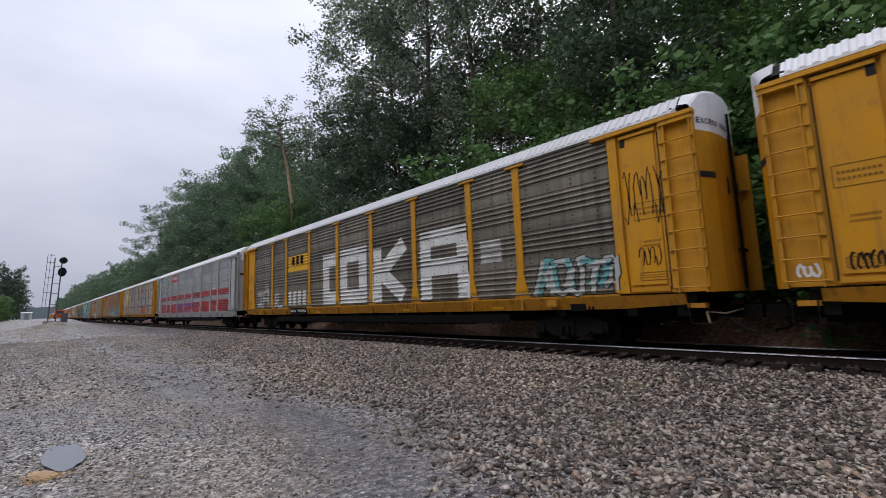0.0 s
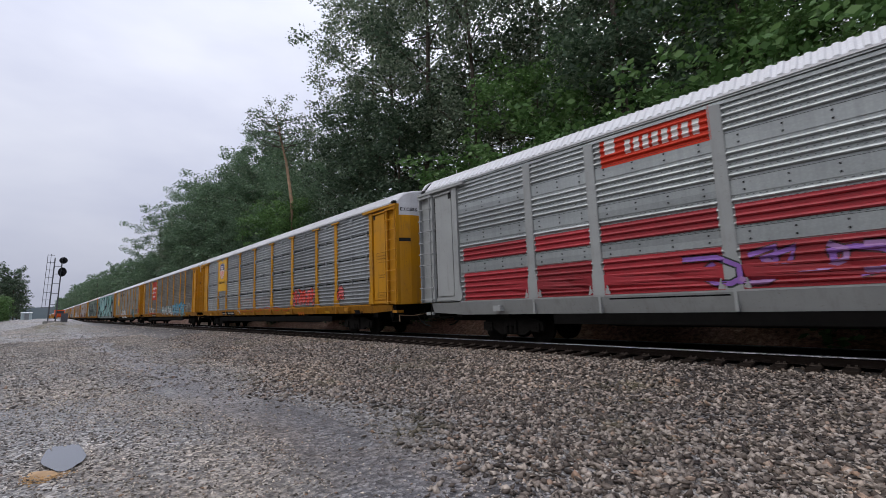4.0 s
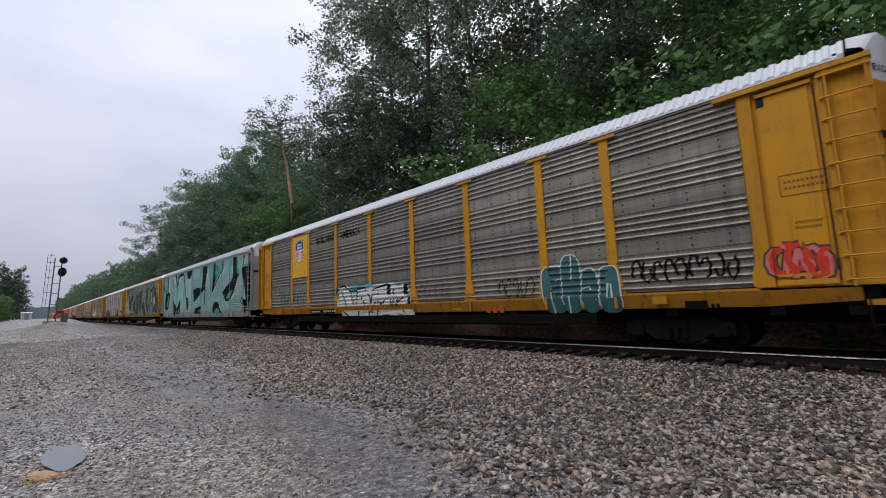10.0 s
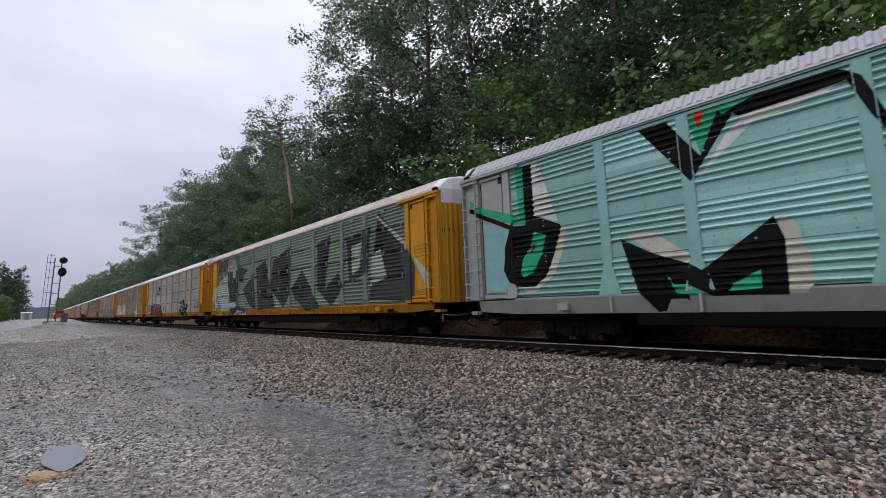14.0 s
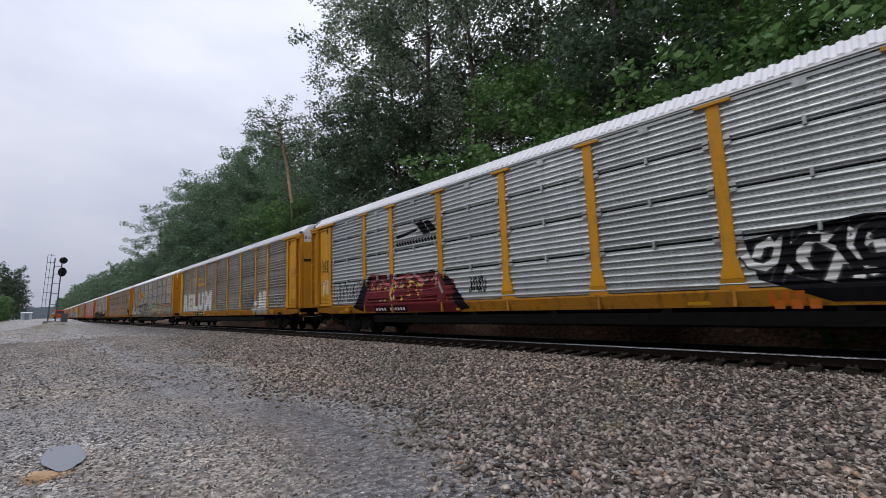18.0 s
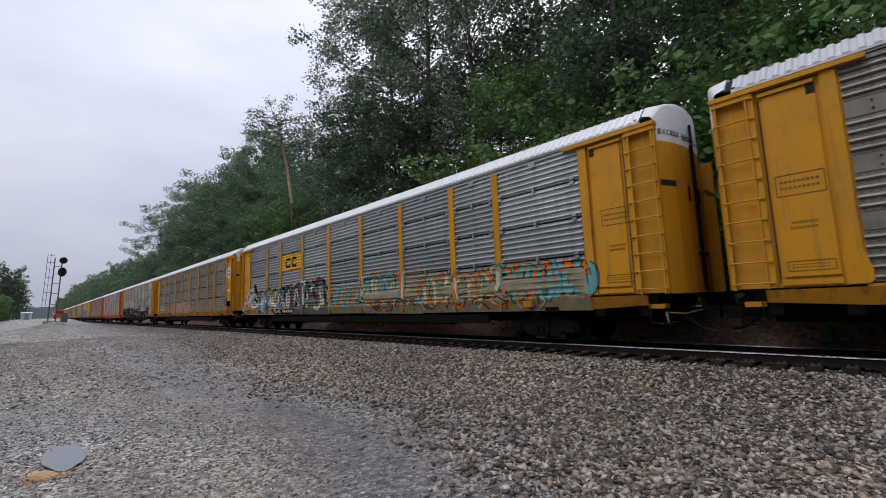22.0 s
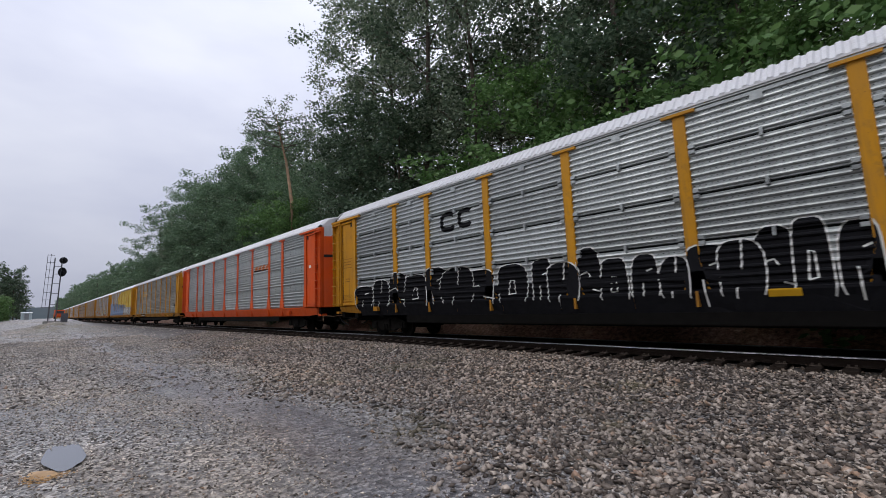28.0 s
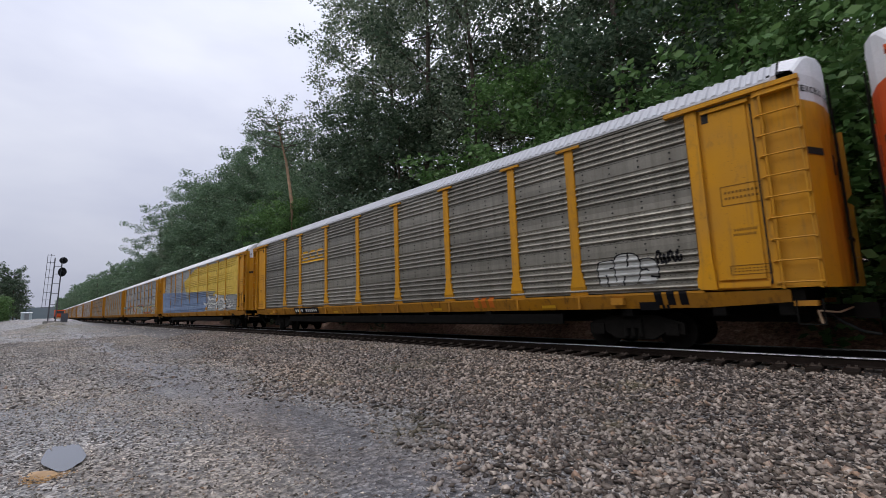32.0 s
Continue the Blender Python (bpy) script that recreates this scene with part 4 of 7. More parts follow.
def scribble(n, box, material, seed, count=5, w=0.04):
    """Thin illegible marker or spray lines."""
    rng = random.Random(seed)
    x0, x1, z0, z1 = box
    lines = []
    for i in range(count):
        cx = x0 + (i + 0.5) * (x1 - x0) / count
        r = (x1 - x0) / count * 0.6
        a = rng.uniform(0, 6.28)
        k = 6
        lines.append([(cx + r * math.cos(a + j * 0.9) * rng.uniform(0.5, 1), z0 + (z1 - z0) * (0.5 + 0.5 * math.sin(a + j * 0.9) * rng.uniform(0.6, 1))) for j in range(k)])
    strokes(n, lines, w, material, 0)["kind"] = "stuff"


def wildstyle(n, box, palette, seed, count=14, layer=0):
    """Interlocking sprayed strokes with dark outlines, not legible."""
    rng = random.Random(seed)
    x0, x1, z0, z1 = box
    h = z1 - z0
    w = (x1 - x0) / count
    groups, outl = {}, []
    for i in range(int(count * 1.6)):
        cx = x0 + (i + 0.5) * w / 1.6
        a0 = rng.uniform(0, 6.28)
        r = rng.uniform(0.7, 1.5) * w
        if rng.random() < 0.55:
            lean = rng.uniform(-0.7, 0.7) * w
            line = [(cx + lean, z0 + h * rng.uniform(0.0, 0.25)), (cx - lean * 0.5, z0 + h * rng.uniform(0.4, 0.6)), (cx + rng.uniform(-1, 1) * w, z0 + h * rng.uniform(0.75, 1.0))]
            if rng.random() < 0.6:
                e = line[-1]
                line.append((e[0] + rng.choice((-1, 1)) * w * rng.uniform(0.7, 1.5), z0 + h * rng.uniform(0.5, 0.95)))
        else:
            cz = z0 + h * rng.uniform(0.3, 0.7)
            line = [(cx + r * math.cos(a0 + q * 0.75), cz + h * 0.32 * math.sin(a0 + q * 0.75)) for q in range(6)]
        groups.setdefault(i % len(palette), []).append(line)
        outl.append(line)
    t = min(0.30, max(0.06, 0.135 * h))
    made = [strokes(n, outl, t + 0.075, INKY_S, layer)]
    for g, lines in groups.items():
        made.append(strokes(n, lines, t, palette[g], layer + 1 + g))
    for ob in made:
        ob["kind"] = "stuff"


def bubbles(n, box, count, fill, line, seed):
    """Round throw-up letters with a contrasting outline and inner lines."""
    rng = random.Random(seed)
    x0, x1, z0, z1 = box
    w, h = (x1 - x0) / count, z1 - z0
    for i in range(count):
        cx = x0 + (i + 0.5 + rng.uniform(-0.08, 0.08)) * w
        rx = w * rng.uniform(0.46, 0.74)
        top = h * rng.uniform(0.66, 1.0)
        o = []
        for k in range(18):
            a = 6.2832 * k / 18
            c, s = math.cos(a), math.sin(a)
            e = 0.5 + 0.12 * (i % 3)
            o.append((cx + rx * math.copysign(abs(c) ** e, c) * (1 + 0.06 * math.sin(3 * a + i)), z0 + top / 2 + top / 2 * math.copysign(abs(s) ** e, s)))
        g = 0.022 + 0.008 * h
        bm = bmesh.new()
        for a, b in zip(o, o[1:] + o[:1]):
            if max(a[1], b[1]) < z0 + 0.18 * top:
                continue
            pa = [(q[0] - cx, q[1] - z0 - top / 2) for q in (a, b)]
            k2 = [(cx + p[0] * (1 - g / rx), z0 + top / 2 + p[1] * (1 - 2 * g / top)) for p in pa]
            bm.faces.new([bm.verts.new((x, 0, z)) for x, z in (a, b, k2[1], k2[0])])
        patch(n, o, fill, (i % 2) * 2)
        skin(n, bm, line, (i % 2) * 2 + 1)
        # notches and one counter, different from letter to letter
        q = i % 4
        if q == 0:
            lines = [[(cx - rx * 0.1, z0), (cx - rx * 0.2, z0 + top * 0.45)], [(cx + rx * 0.1, z0 + top * 0.66), (cx + rx * 0.5, z0 + top * 0.70)]]
        elif q == 1:
            lines = [[(cx + rx * 0.15, z0 + top), (cx + rx * 0.05, z0 + top * 0.55)], [(cx - rx * 0.3, z0), (cx - rx * 0.2, z0 + top * 0.30)]]
        elif q == 2:
            lines = [[(cx - rx, z0 + top * 0.52), (cx - rx * 0.1, z0 + top * 0.58), (cx + rx * 0.1, z0 + top * 0.50)], [(cx + rx * 0.2, z0 + top * 0.30), (cx + rx, z0 + top * 0.24)]]
        else:
            lines = [[(cx - 0.25 * rx, z0 + 0.30 * top), (cx - 0.1 * rx, z0 + 0.62 * top), (cx + 0.15 * rx, z0 + 0.60 * top), (cx + 0.2 * rx, z0 + 0.32 * top), (cx - 0.25 * rx, z0 + 0.30 * top)]]
        for ln in lines:
            strokes(n, [ln], 0.04, line, (i % 2) * 2 + 1)


def block_letter(n, ch, box, material, w, layer=0):
    """Angular roller-painted letter made of straight strokes."""
    x0, x1, z0, z1 = box
    h = w / 2
    a, b, lo, hi, mid = x0 + h, x1 - h, z0 + h, z1 - h, (z0 + z1) / 2
    lines = {"C": [[(a, z0), (a, z1)], [(a, hi), (x1, hi)], [(a, lo), (x1, lo)]],
             "O": [[(a, z0), (a, z1)], [(b, z0), (b, z1)], [(x0, hi), (x1, hi)], [(x0, lo), (x1, lo)]],
             "K": [[(a, z0), (a, z1)], [(a + h * 0.4, mid), (b, z1)], [(a + h * 0.4, mid + h * 0.6), (b - h * 0.3, z0 + h * 0.75)]],
             "A": [[(a, z0), (a, z1)], [(b, z0), (b, z1)], [(x0, hi), (x1, hi)], [(x0, mid - 0.1), (x1, mid - 0.1)]]}[ch]
    for i, ln in enumerate(lines):
        strokes(n, [ln], w, material, layer, "painted_letter")


def stripes(n, bands, material):
    """Painted bands over every side sheet, between the posts."""
    edges = [x - PAINT_DX for x in (-DOOR_X, *POST_X, DOOR_X)]
    for a, b in zip(edges, edges[1:]):
        for z0, z1 in bands:
            patch(n, quad(a + 0.16, b - 0.16, z0, z1), material, 0, "painted_stripe")


def shield(n, cx, cz, w, h, layer):
    """Shield emblem: navy head, red and white stripes below."""
    def outline(s, dz=0.0):
        a, b = w / 2 * s, h / 2 * s
        return [(cx, cz - b), (cx + a * 0.55, cz - b * 0.82), (cx + a * 0.95, cz - b * 0.35), (cx + a * 0.98, cz + b * 0.1), (cx + a * 0.78, cz + b * 0.5), (cx + a * 1.0, cz + b * 0.82), (cx + a * 0.62, cz + b * 0.92), (cx + a * 0.35, cz + b * 0.84), (cx, cz + b),
                (cx - a * 0.35, cz + b * 0.84), (cx - a * 0.62, cz + b * 0.92), (cx - a, cz + b * 0.82), (cx - a * 0.78, cz + b * 0.5), (cx - a * 0.98, cz + b * 0.1), (cx - a * 0.95, cz - b * 0.35), (cx - a * 0.55, cz - b * 0.82)]
    patch(n, outline(1.06), NAVY, layer, "emblem")
    patch(n, outline(1.0), WHITE, layer + 1, "emblem")
    b = h / 2
    head = [(cx + w * 0.455, cz + b * 0.12)] + outline(0.93)[4:13] + [(cx - w * 0.455, cz + b * 0.12)]
    patch(n, head, NAVY, layer + 2, "emblem")
    bm = bmesh.new()
    for i in range(6):
        x = cx - w * 0.405 + i * w * 0.148
        zlo = cz - b * (0.86 - 1.3 * ((x + 0.03 - cx) / w) ** 2 * 2)
        bm.faces.new([bm.verts.new((q, 0, z)) for q, z in quad(x, x + w * 0.078, zlo, cz + b * 0.04)])
    skin(n, bm, SIGN_RED, layer + 2, "emblem")
    for dz in (0.50, 0.24):
        bars(n, (cx - w * 0.30, cx + w * 0.30, cz + b * dz, cz + b * (dz + 0.17)), WHITE, 6, layer + 3)


def emblem_bay(n, text):
    """Yellow board with a shield over the upper half of one short bay."""
    a, b = POST_X[0] + 0.12, POST_X[1] - 0.12
    z = 2.85 if text else 2.95
    put("sign_board", Mesh().box(a, b, -SIDE - 0.069, -SIDE - 0.005, z, 5.20).make("sign_board"), LOGO_YEL, TRAIN[n], None, "flat yellow emblem board")
    BOARDS[n] = (a, b, z, 5.20)
    a, b = a - PAINT_DX, b - PAINT_DX
    shield(n, (a + b) / 2, 4.38, 1.02, 1.20, 1)
    if text:
        word(n, "BUILDING", (a + 0.08, (a + b) / 2 - 0.05, 3.42, 3.60), INKY, 0.02, 1)
        word(n, "AMERICA", ((a + b) / 2 + 0.05, b - 0.08, 3.42, 3.60), INKY, 0.02, 1)


def sign_bay(n):
    """Large red board with three lines of white bars."""
    a, b = POST_X[1] + 0.13 - PAINT_DX, POST_X[2] - 0.13 - PAINT_DX
    patch(n, quad(a, b, 2.98, 5.18), SIGN_RED, 0, "sign_panel")
    for z, k, e in ((4.28, 8, 0.93), (3.78, 7, 0.66), (3.30, 7, 0.66)):
        bars(n, (a + 0.22, a + 0.22 + 0.22, z, z + 0.30), WHITE, 1, 1)
        bars(n, (a + 0.46, a + (b - a) * e, z, z + 0.22), WHITE, k, 1)


def logo_ring(n, box, material, layer=0):
    """An open ring standing for a logo letter."""
    x0, x1, z0, z1 = box
    cx, cz, rx, rz = (x0 + x1) / 2, (z0 + z1) / 2, (x1 - x0) / 2, (z1 - z0) / 2
    pts = [(cx + rx * 0.8 * math.copysign(abs(math.cos(a)) ** 0.6, math.cos(a)), cz + rz * 0.8 * math.copysign(abs(math.sin(a)) ** 0.6, math.sin(a))) for a in [0.6 + 5.1 * i / 12 for i in range(13)]]
    strokes(n, [pts], min(rx, rz) * 0.5, material, layer, "logo_shape")


def round_emblem(n, box):
    """Round door emblem: white disc, blue ring of bars, blue cross."""
    x0, x1, z0, z1 = box
    cx, cz, r = (x0 + x1) / 2, (z0 + z1) / 2, (x1 - x0) / 2
    ring = [(cx + r * math.cos(6.2832 * i / 24), cz + r * 1.15 * math.sin(6.2832 * i / 24)) for i in range(24)]
    patch(n, ring, WHITE, 0, "emblem")
    for i in range(16):
        a = 6.2832 * i / 16
        c, s = math.cos(a), math.sin(a)
        strokes(n, [[(cx + r * 0.72 * c, cz + r * 0.83 * s), (cx + r * 0.92 * c, cz + r * 1.06 * s)]], 0.06, NAVY, 1, "emblem")
    patch(n, [(cx + r * 0.58 * math.cos(6.2832 * i / 20), cz + r * 0.67 * math.sin(6.2832 * i / 20)) for i in range(20)], NAVY, 1, "emblem")
    patch(n, quad(cx - r * 0.52, cx + r * 0.52, cz - 0.04, cz + 0.04), WHITE, 2, "emblem")
    patch(n, quad(cx - 0.04, cx + 0.04, cz - r * 0.6, cz + r * 0.6), WHITE, 3, "emblem")


STENCIL = plain_mat("stencil_brown", (0.20, 0.095, 0.012), 0.6, 0, 0.3, 3)


def stencil(n, box):
    """A small black-framed stencil with bars for its text."""
    x0, x1, z0, z1 = box
    strokes(n, [[(x0, z0), (x1, z0)], [(x1, z0), (x1, z1)], [(x1, z1), (x0, z1)], [(x0, z1), (x0, z0)]], 0.018, STENCIL, 0, "stencil_frame")
    for k in (0.3, 0.6):
        bars(n, (x0 + 0.06, x1 - 0.06, z0 + (z1 - z0) * k, z0 + (z1 - z0) * (k + 0.12)), STENCIL, 9)


def stock_markings(n, big):
    """Stencils, consolidated plates and reflectors that every car carries."""
    for s in (-1, 1):
        c = s * 12.98
        stencil(n, (c - 0.36, c + 0.36, 3.05, 3.45))
        stencil(n, (c - 0.34, c + 0.34, 1.62, 1.80))
        bars(n, (c - 0.2, c + 0.2, 2.5, 2.55), STENCIL, 9)
        bars(n, (c - 0.22, c + 0.18, 2.40, 2.45), STENCIL, 10)
    bars(n, (10.7, 11.15, 0.93, 1.12), INKY, 0)
    bars(n, (11.2, 11.4, 0.95, 1.05), INKY, 2)
    bars(n, (10.73, 11.12, 1.0, 1.07), WHITE, 2, 1)
    for x in (-11.4, -3.6, 3.6, 8.2):
        bars(n, (x - 0.22, x + 0.22, 1.02, 1.10), LOGO_YEL, 0, 1)
    if big:
        bars(n, (4.9, 5.7, 0.92, 1.10), LOGO_OR, 3)


for i in range(len(SPECS)):
    if SPECS[i][1] is YELLOW:
        stock_markings(i, i in (3, 5, 8, 12))


def end_lettering():
    """Warning painted across the white head of an end."""
    verts, faces = [], []
    y = -1.33
    for c in "EXCESS HEIGHT CAR":
        if c == " ":
            y += 0.10
            continue
        v, fs = glyph(c, 0.02)
        w = 0.045 if c == "I" else 0.095
        o = len(verts)
        verts += [(end_x(y + u * w) + 0.004, y + u * w, 5.05 + t * 0.13) for u, t in v]
        faces += [tuple(i + o for i in f) for f in fs]
        y += w + 0.028
    return Mesh().add(verts, faces).make("lettering")


END_TEXT = end_lettering()
for i, spec in enumerate(SPECS):
    if spec[1] is YELLOW and i != 7:
        put("lettering", END_TEXT, INKY, TRAIN[i], None, "black height warning on the white end")["kind"] = "stuff"


# hand brake gear on the end corner of some cars
BRAKE = Mesh().box(-0.16, 0.16, -0.16, 0.0, -0.18, 0.18)
BRAKE.rod((0, -0.26, 0.12), (0, -0.16, 0.12), 0.04, n=8)
for i in range(12):
    a, b2 = 6.2832 * i / 12, 6.2832 * (i + 1) / 12
    BRAKE.rod((0.24 * math.cos(a), -0.25, 0.12 + 0.24 * math.sin(a)), (0.24 * math.cos(b2), -0.25, 0.12 + 0.24 * math.sin(b2)), 0.02, n=5)
BRAKE.rod((0, -0.1, -0.18), (0.05, -0.1, -0.75), 0.03, n=6)
BRAKE = BRAKE.make("hand_brake")
for n, m in ((6, IRON), (8, YELLOW), (11, BLACK)):
    put("hand_brake", BRAKE, m, TRAIN[n], pose(13.0, -SIDE - 0.03, 1.85), "hand brake wheel on its housing")
scribble(0, (-13.27, -12.84, 1.54, 1.92), INKY, 1, 5, 0.04)
scribble(0, (-14.02, -13.7, 1.45, 1.76), WHITE, 2, 3, 0.05)
bars(1, (-7.11, -4.61, 3.33, 4.21), LOGO_YEL, 0)
bars(1, (-6.6, -5.01, 3.68, 4.15), INKY, 3, layer=1)
block_letter(1, 'C', (-2.97, -1.64, 1.41, 3.87), SPRAY_W, 0.62)
block_letter(1, 'O', (-1.28, 0.97, 1.42, 3.92), SPRAY_W, 0.62)
block_letter(1, 'K', (1.47, 3.95, 1.39, 3.67), SPRAY_W, 0.62)
block_letter(1, 'A', (4.6, 7.14, 1.41, 3.91), SPRAY_W, 0.6)
strokes(1, [[(-11.16, 2.37), (-11.21, 1.63)], [(-11.8, 1.6), (-11.0, 1.57)], [(-11.8, 2.25), (-10.98, 2.33)], [(-10.81, 1.41), (-10.75, 2.37), (-10.04, 2.38), (-10.05, 1.51)], [(-10.76, 1.91), (-10.02, 1.93)], [(-10.44, 2.89), (-10.43, 2.48)], [(-10.12, 2.84), (-10.1, 2.43)], [(-8.99, 1.38), (-8.9, 2.14), (-8.45, 2.17), (-8.48, 1.8), (-8.89, 1.76), (-8.43, 1.41)], [(-8.43, 1.41), (-7.91, 1.46)]], 0.20, GHOST, 0)
bars(1, (-7.08, -4.68, 1.49, 2.25), SPRAY_W, 4, slant=0.05)
plate(1, (-6.9, -4.77, 0.97, 1.33))
wildstyle(1, (9.67, 12.13, 1.36, 2.39), (GHOST, PALE_TEAL, GHOST), 4, 10)
word(1, '=', (7.62, 8.48, 2.48, 3.19), GHOST, 0.05)
scribble(1, (12.38, 13.38, 2.89, 4.37), INKY, 5, 7, 0.025)
scribble(1, (12.65, 13.15, 1.89, 2.48), INKY, 6, 4, 0.025)
stripes(2, ((2.62, 3.06), (1.33, 2.22)), RED)
bars(2, (-7.05, -4.55, 4.52, 5.28), SIGN_RED, 0)
bars(2, (-6.41, -4.68, 4.74, 5.08), WHITE, 8, layer=1)
bars(2, (-6.93, -6.5, 4.85, 5.26), WHITE, 1, layer=1)
wildstyle(2, (-4.76, 2.48, 1.43, 2.18), (PURPLE, PURPLE, PURPLE_B), 7, 16)
plate(2, (-7.12, -4.54, 0.91, 1.24))
bars(2, (2.76, 3.28, 0.95, 1.23), IRON, 8)
emblem_bay(3, True)
plate(3, (-8.33, -5.54, 0.95, 1.25))
bars(3, (-4.64, -4.3, 1.06, 1.31), WHITE, 0)
wildstyle(3, (4.45, 6.99, 1.4, 2.32), (PINK, PINK, SIGN_RED), 8, 13)
wildstyle(3, (9.35, 9.86, 1.6, 2.24), (SIGN_RED, PINK), 9, 8)
scribble(3, (-12.17, -8.58, 1.5, 2.34), GHOST_D, 10, 7, 0.03)
scribble(3, (-4.26, 1.1, 1.54, 2.12), FAINT_RED, 11, 12, 0.03)
scribble(3, (-4.23, 4.11, 1.16, 1.42), SIGN_RED, 12, 6, 0.03)
sign_bay(4)
plate(4, (-6.99, -4.41, 0.96, 1.24))
wildstyle(4, (-8.95, -7.14, 1.5, 2.13), (SPRAY_W, GHOST), 13, 8)
wildstyle(4, (-7.08, -5.68, 1.41, 2.05), (SPRAY_W, SPRAY_W, GHOST), 14, 8)
bars(4, (-8.91, -4.64, 1.27, 1.42), SIGN_RED, 5)
wildstyle(4, (-1.44, 4.55, 1.06, 2.13), (GHOST, PALE_TEAL, GHOST, SPRAY_W), 15, 20)
wildstyle(4, (4.17, 9.19, 0.97, 2.29), (SKY_BLUE, GHOST, PALE_TEAL, SKY_BLUE), 16, 20)
wildstyle(4, (9.58, 11.35, 1.61, 2.18), (GHOST_L,), 17, 7)
scribble(4, (-13.18, -12.48, 3.01, 4.36), INKY, 18, 6, 0.03)
emblem_bay(5, False)
word(5, 'BUILDING', (-6.42, -4.59, 4.49, 4.85), INKY, 0.02)
word(5, 'AMERICA', (-4.04, -2.3, 4.46, 4.81), INKY, 0.02)
patch(5, [(-4.15, 2.22), (-3.77, 2.26), (-2.57, 2.04), (-1.95, 2.13), (-1.44, 2.15), (-0.18, 2.18), (1.02, 2.08), (1.24, 1.53), (1.22, 1.31), (-4.32, 1.3)], SPRAY_W, 0)
patch(5, [(-4.0, 1.11), (1.24, 1.09), (1.33, 0.87), (-4.07, 0.87)], SPRAY_W, 0)
patch(5, [(-3.32, 2.18), (-2.88, 2.29), (-2.44, 2.14), (-2.7, 1.94), (-3.16, 1.96)], SKY_BLUE, 1)
patch(5, [(-1.98, 2.2), (-1.5, 2.33), (-1.36, 2.14), (-1.67, 2.0)], SKY_BLUE, 1)
patch(5, [(0.16, 2.17), (0.63, 2.16), (0.63, 2.08), (0.36, 2.01)], SKY_BLUE, 1)
patch(5, [(0.96, 1.76), (1.22, 1.67), (1.15, 1.58), (0.95, 1.62)], SKY_BLUE, 1)
patch(5, [(-0.35, 2.1), (-0.12, 2.14), (-0.11, 1.71), (-0.37, 1.69)], INKY, 1)
patch(5, [(0.75, 2.08), (1.03, 2.06), (0.98, 1.66), (0.71, 1.64)], INKY, 1)
patch(5, [(0.99, 1.6), (1.21, 1.57), (1.18, 1.31), (0.96, 1.31)], INKY, 1)
patch(5, [(0.2, 0.92), (0.4, 0.88), (0.5, 0.87), (0.34, 0.87)], PALE_TEAL, 1)
patch(5, [(1.05, 0.99), (1.29, 0.98), (1.33, 0.87), (1.11, 0.87)], INKY, 1)
strokes(5, [[(-4.14, 2.18), (-3.72, 2.24), (-3.16, 1.96), (-2.59, 1.98)], [(-3.97, 2.04), (-3.55, 1.33)], [(-3.17, 1.92), (-2.92, 1.35)], [(-2.59, 2.04), (-2.67, 1.34)], [(-2.59, 2.02), (-1.95, 2.08), (-1.89, 1.74)], [(-2.29, 1.68), (-1.96, 1.34)], [(-1.93, 1.87), (-1.55, 1.7), (-1.48, 1.36)], [(-1.48, 1.36), (-1.29, 1.99), (-0.24, 2.14)], [(-1.25, 1.32), (-0.93, 1.92)], [(-1.04, 1.47), (-0.74, 1.33), (-0.48, 1.51)], [(-0.17, 1.62), (-0.04, 1.24)], [(0.08, 1.91), (0.05, 1.3)], [(0.32, 1.64), (0.31, 1.23)], [(0.35, 1.4), (0.73, 1.58)], [(-3.95, 1.1), (-3.51, 0.87)], [(-2.54, 1.07), (-2.68, 0.87)], [(-1.75, 1.08), (-1.81, 0.87)], [(-1.07, 1.1), (-1.2, 0.87)], [(-0.79, 0.87), (-0.54, 0.87), (-0.31, 0.87)], [(-0.01, 0.98), (0.46, 0.92), (0.55, 0.87)], [(0.62, 1.06), (0.71, 0.91)]], 0.07, INKY, 3)['kind'] = 'stuff'
plate(5, (-7.17, -4.44, 0.87, 1.03))
bubbles(5, (7.16, 9.34, 0.88, 2.45), 4, TEAL_DEEP, SPRAY_W, 19)
scribble(5, (9.61, 11.82, 1.52, 2.14), INKY, 20, 9, 0.06)
wildstyle(5, (12.39, 13.23, 1.45, 2.18), (PINK, SIGN_RED), 21, 8)
scribble(5, (1.67, 3.2, 1.33, 2.03), GHOST_D, 22, 5, 0.04)
scribble(5, (5.48, 6.83, 1.31, 1.97), INKY, 23, 5, 0.04)
scribble(5, (-11.17, -7.49, 1.36, 2.34), TEAL_DEEP, 24, 9, 0.08)
scribble(5, (-4.93, -4.25, 1.76, 2.2), TEAL_DEEP, 25, 6, 0.05)
patch(6, [(-8.34, 5.21), (-7.7, 5.21), (-7.07, 4.23), (-7.31, 3.72)], INKY, 1)
patch(6, [(-7.31, 3.72), (-7.07, 4.23), (-6.63, 5.21), (-6.23, 5.21)], INKY, 1)
patch(6, [(-6.63, 5.21), (-4.73, 5.21), (-4.55, 4.99), (-4.75, 4.94), (-6.31, 4.88)], INKY, 1)
patch(6, [(-4.74, 5.21), (-4.46, 4.95), (-4.13, 3.87), (-3.79, 3.24), (-3.51, 2.67), (-3.7, 2.66), (-4.03, 3.4), (-4.42, 4.23)], INKY, 2)
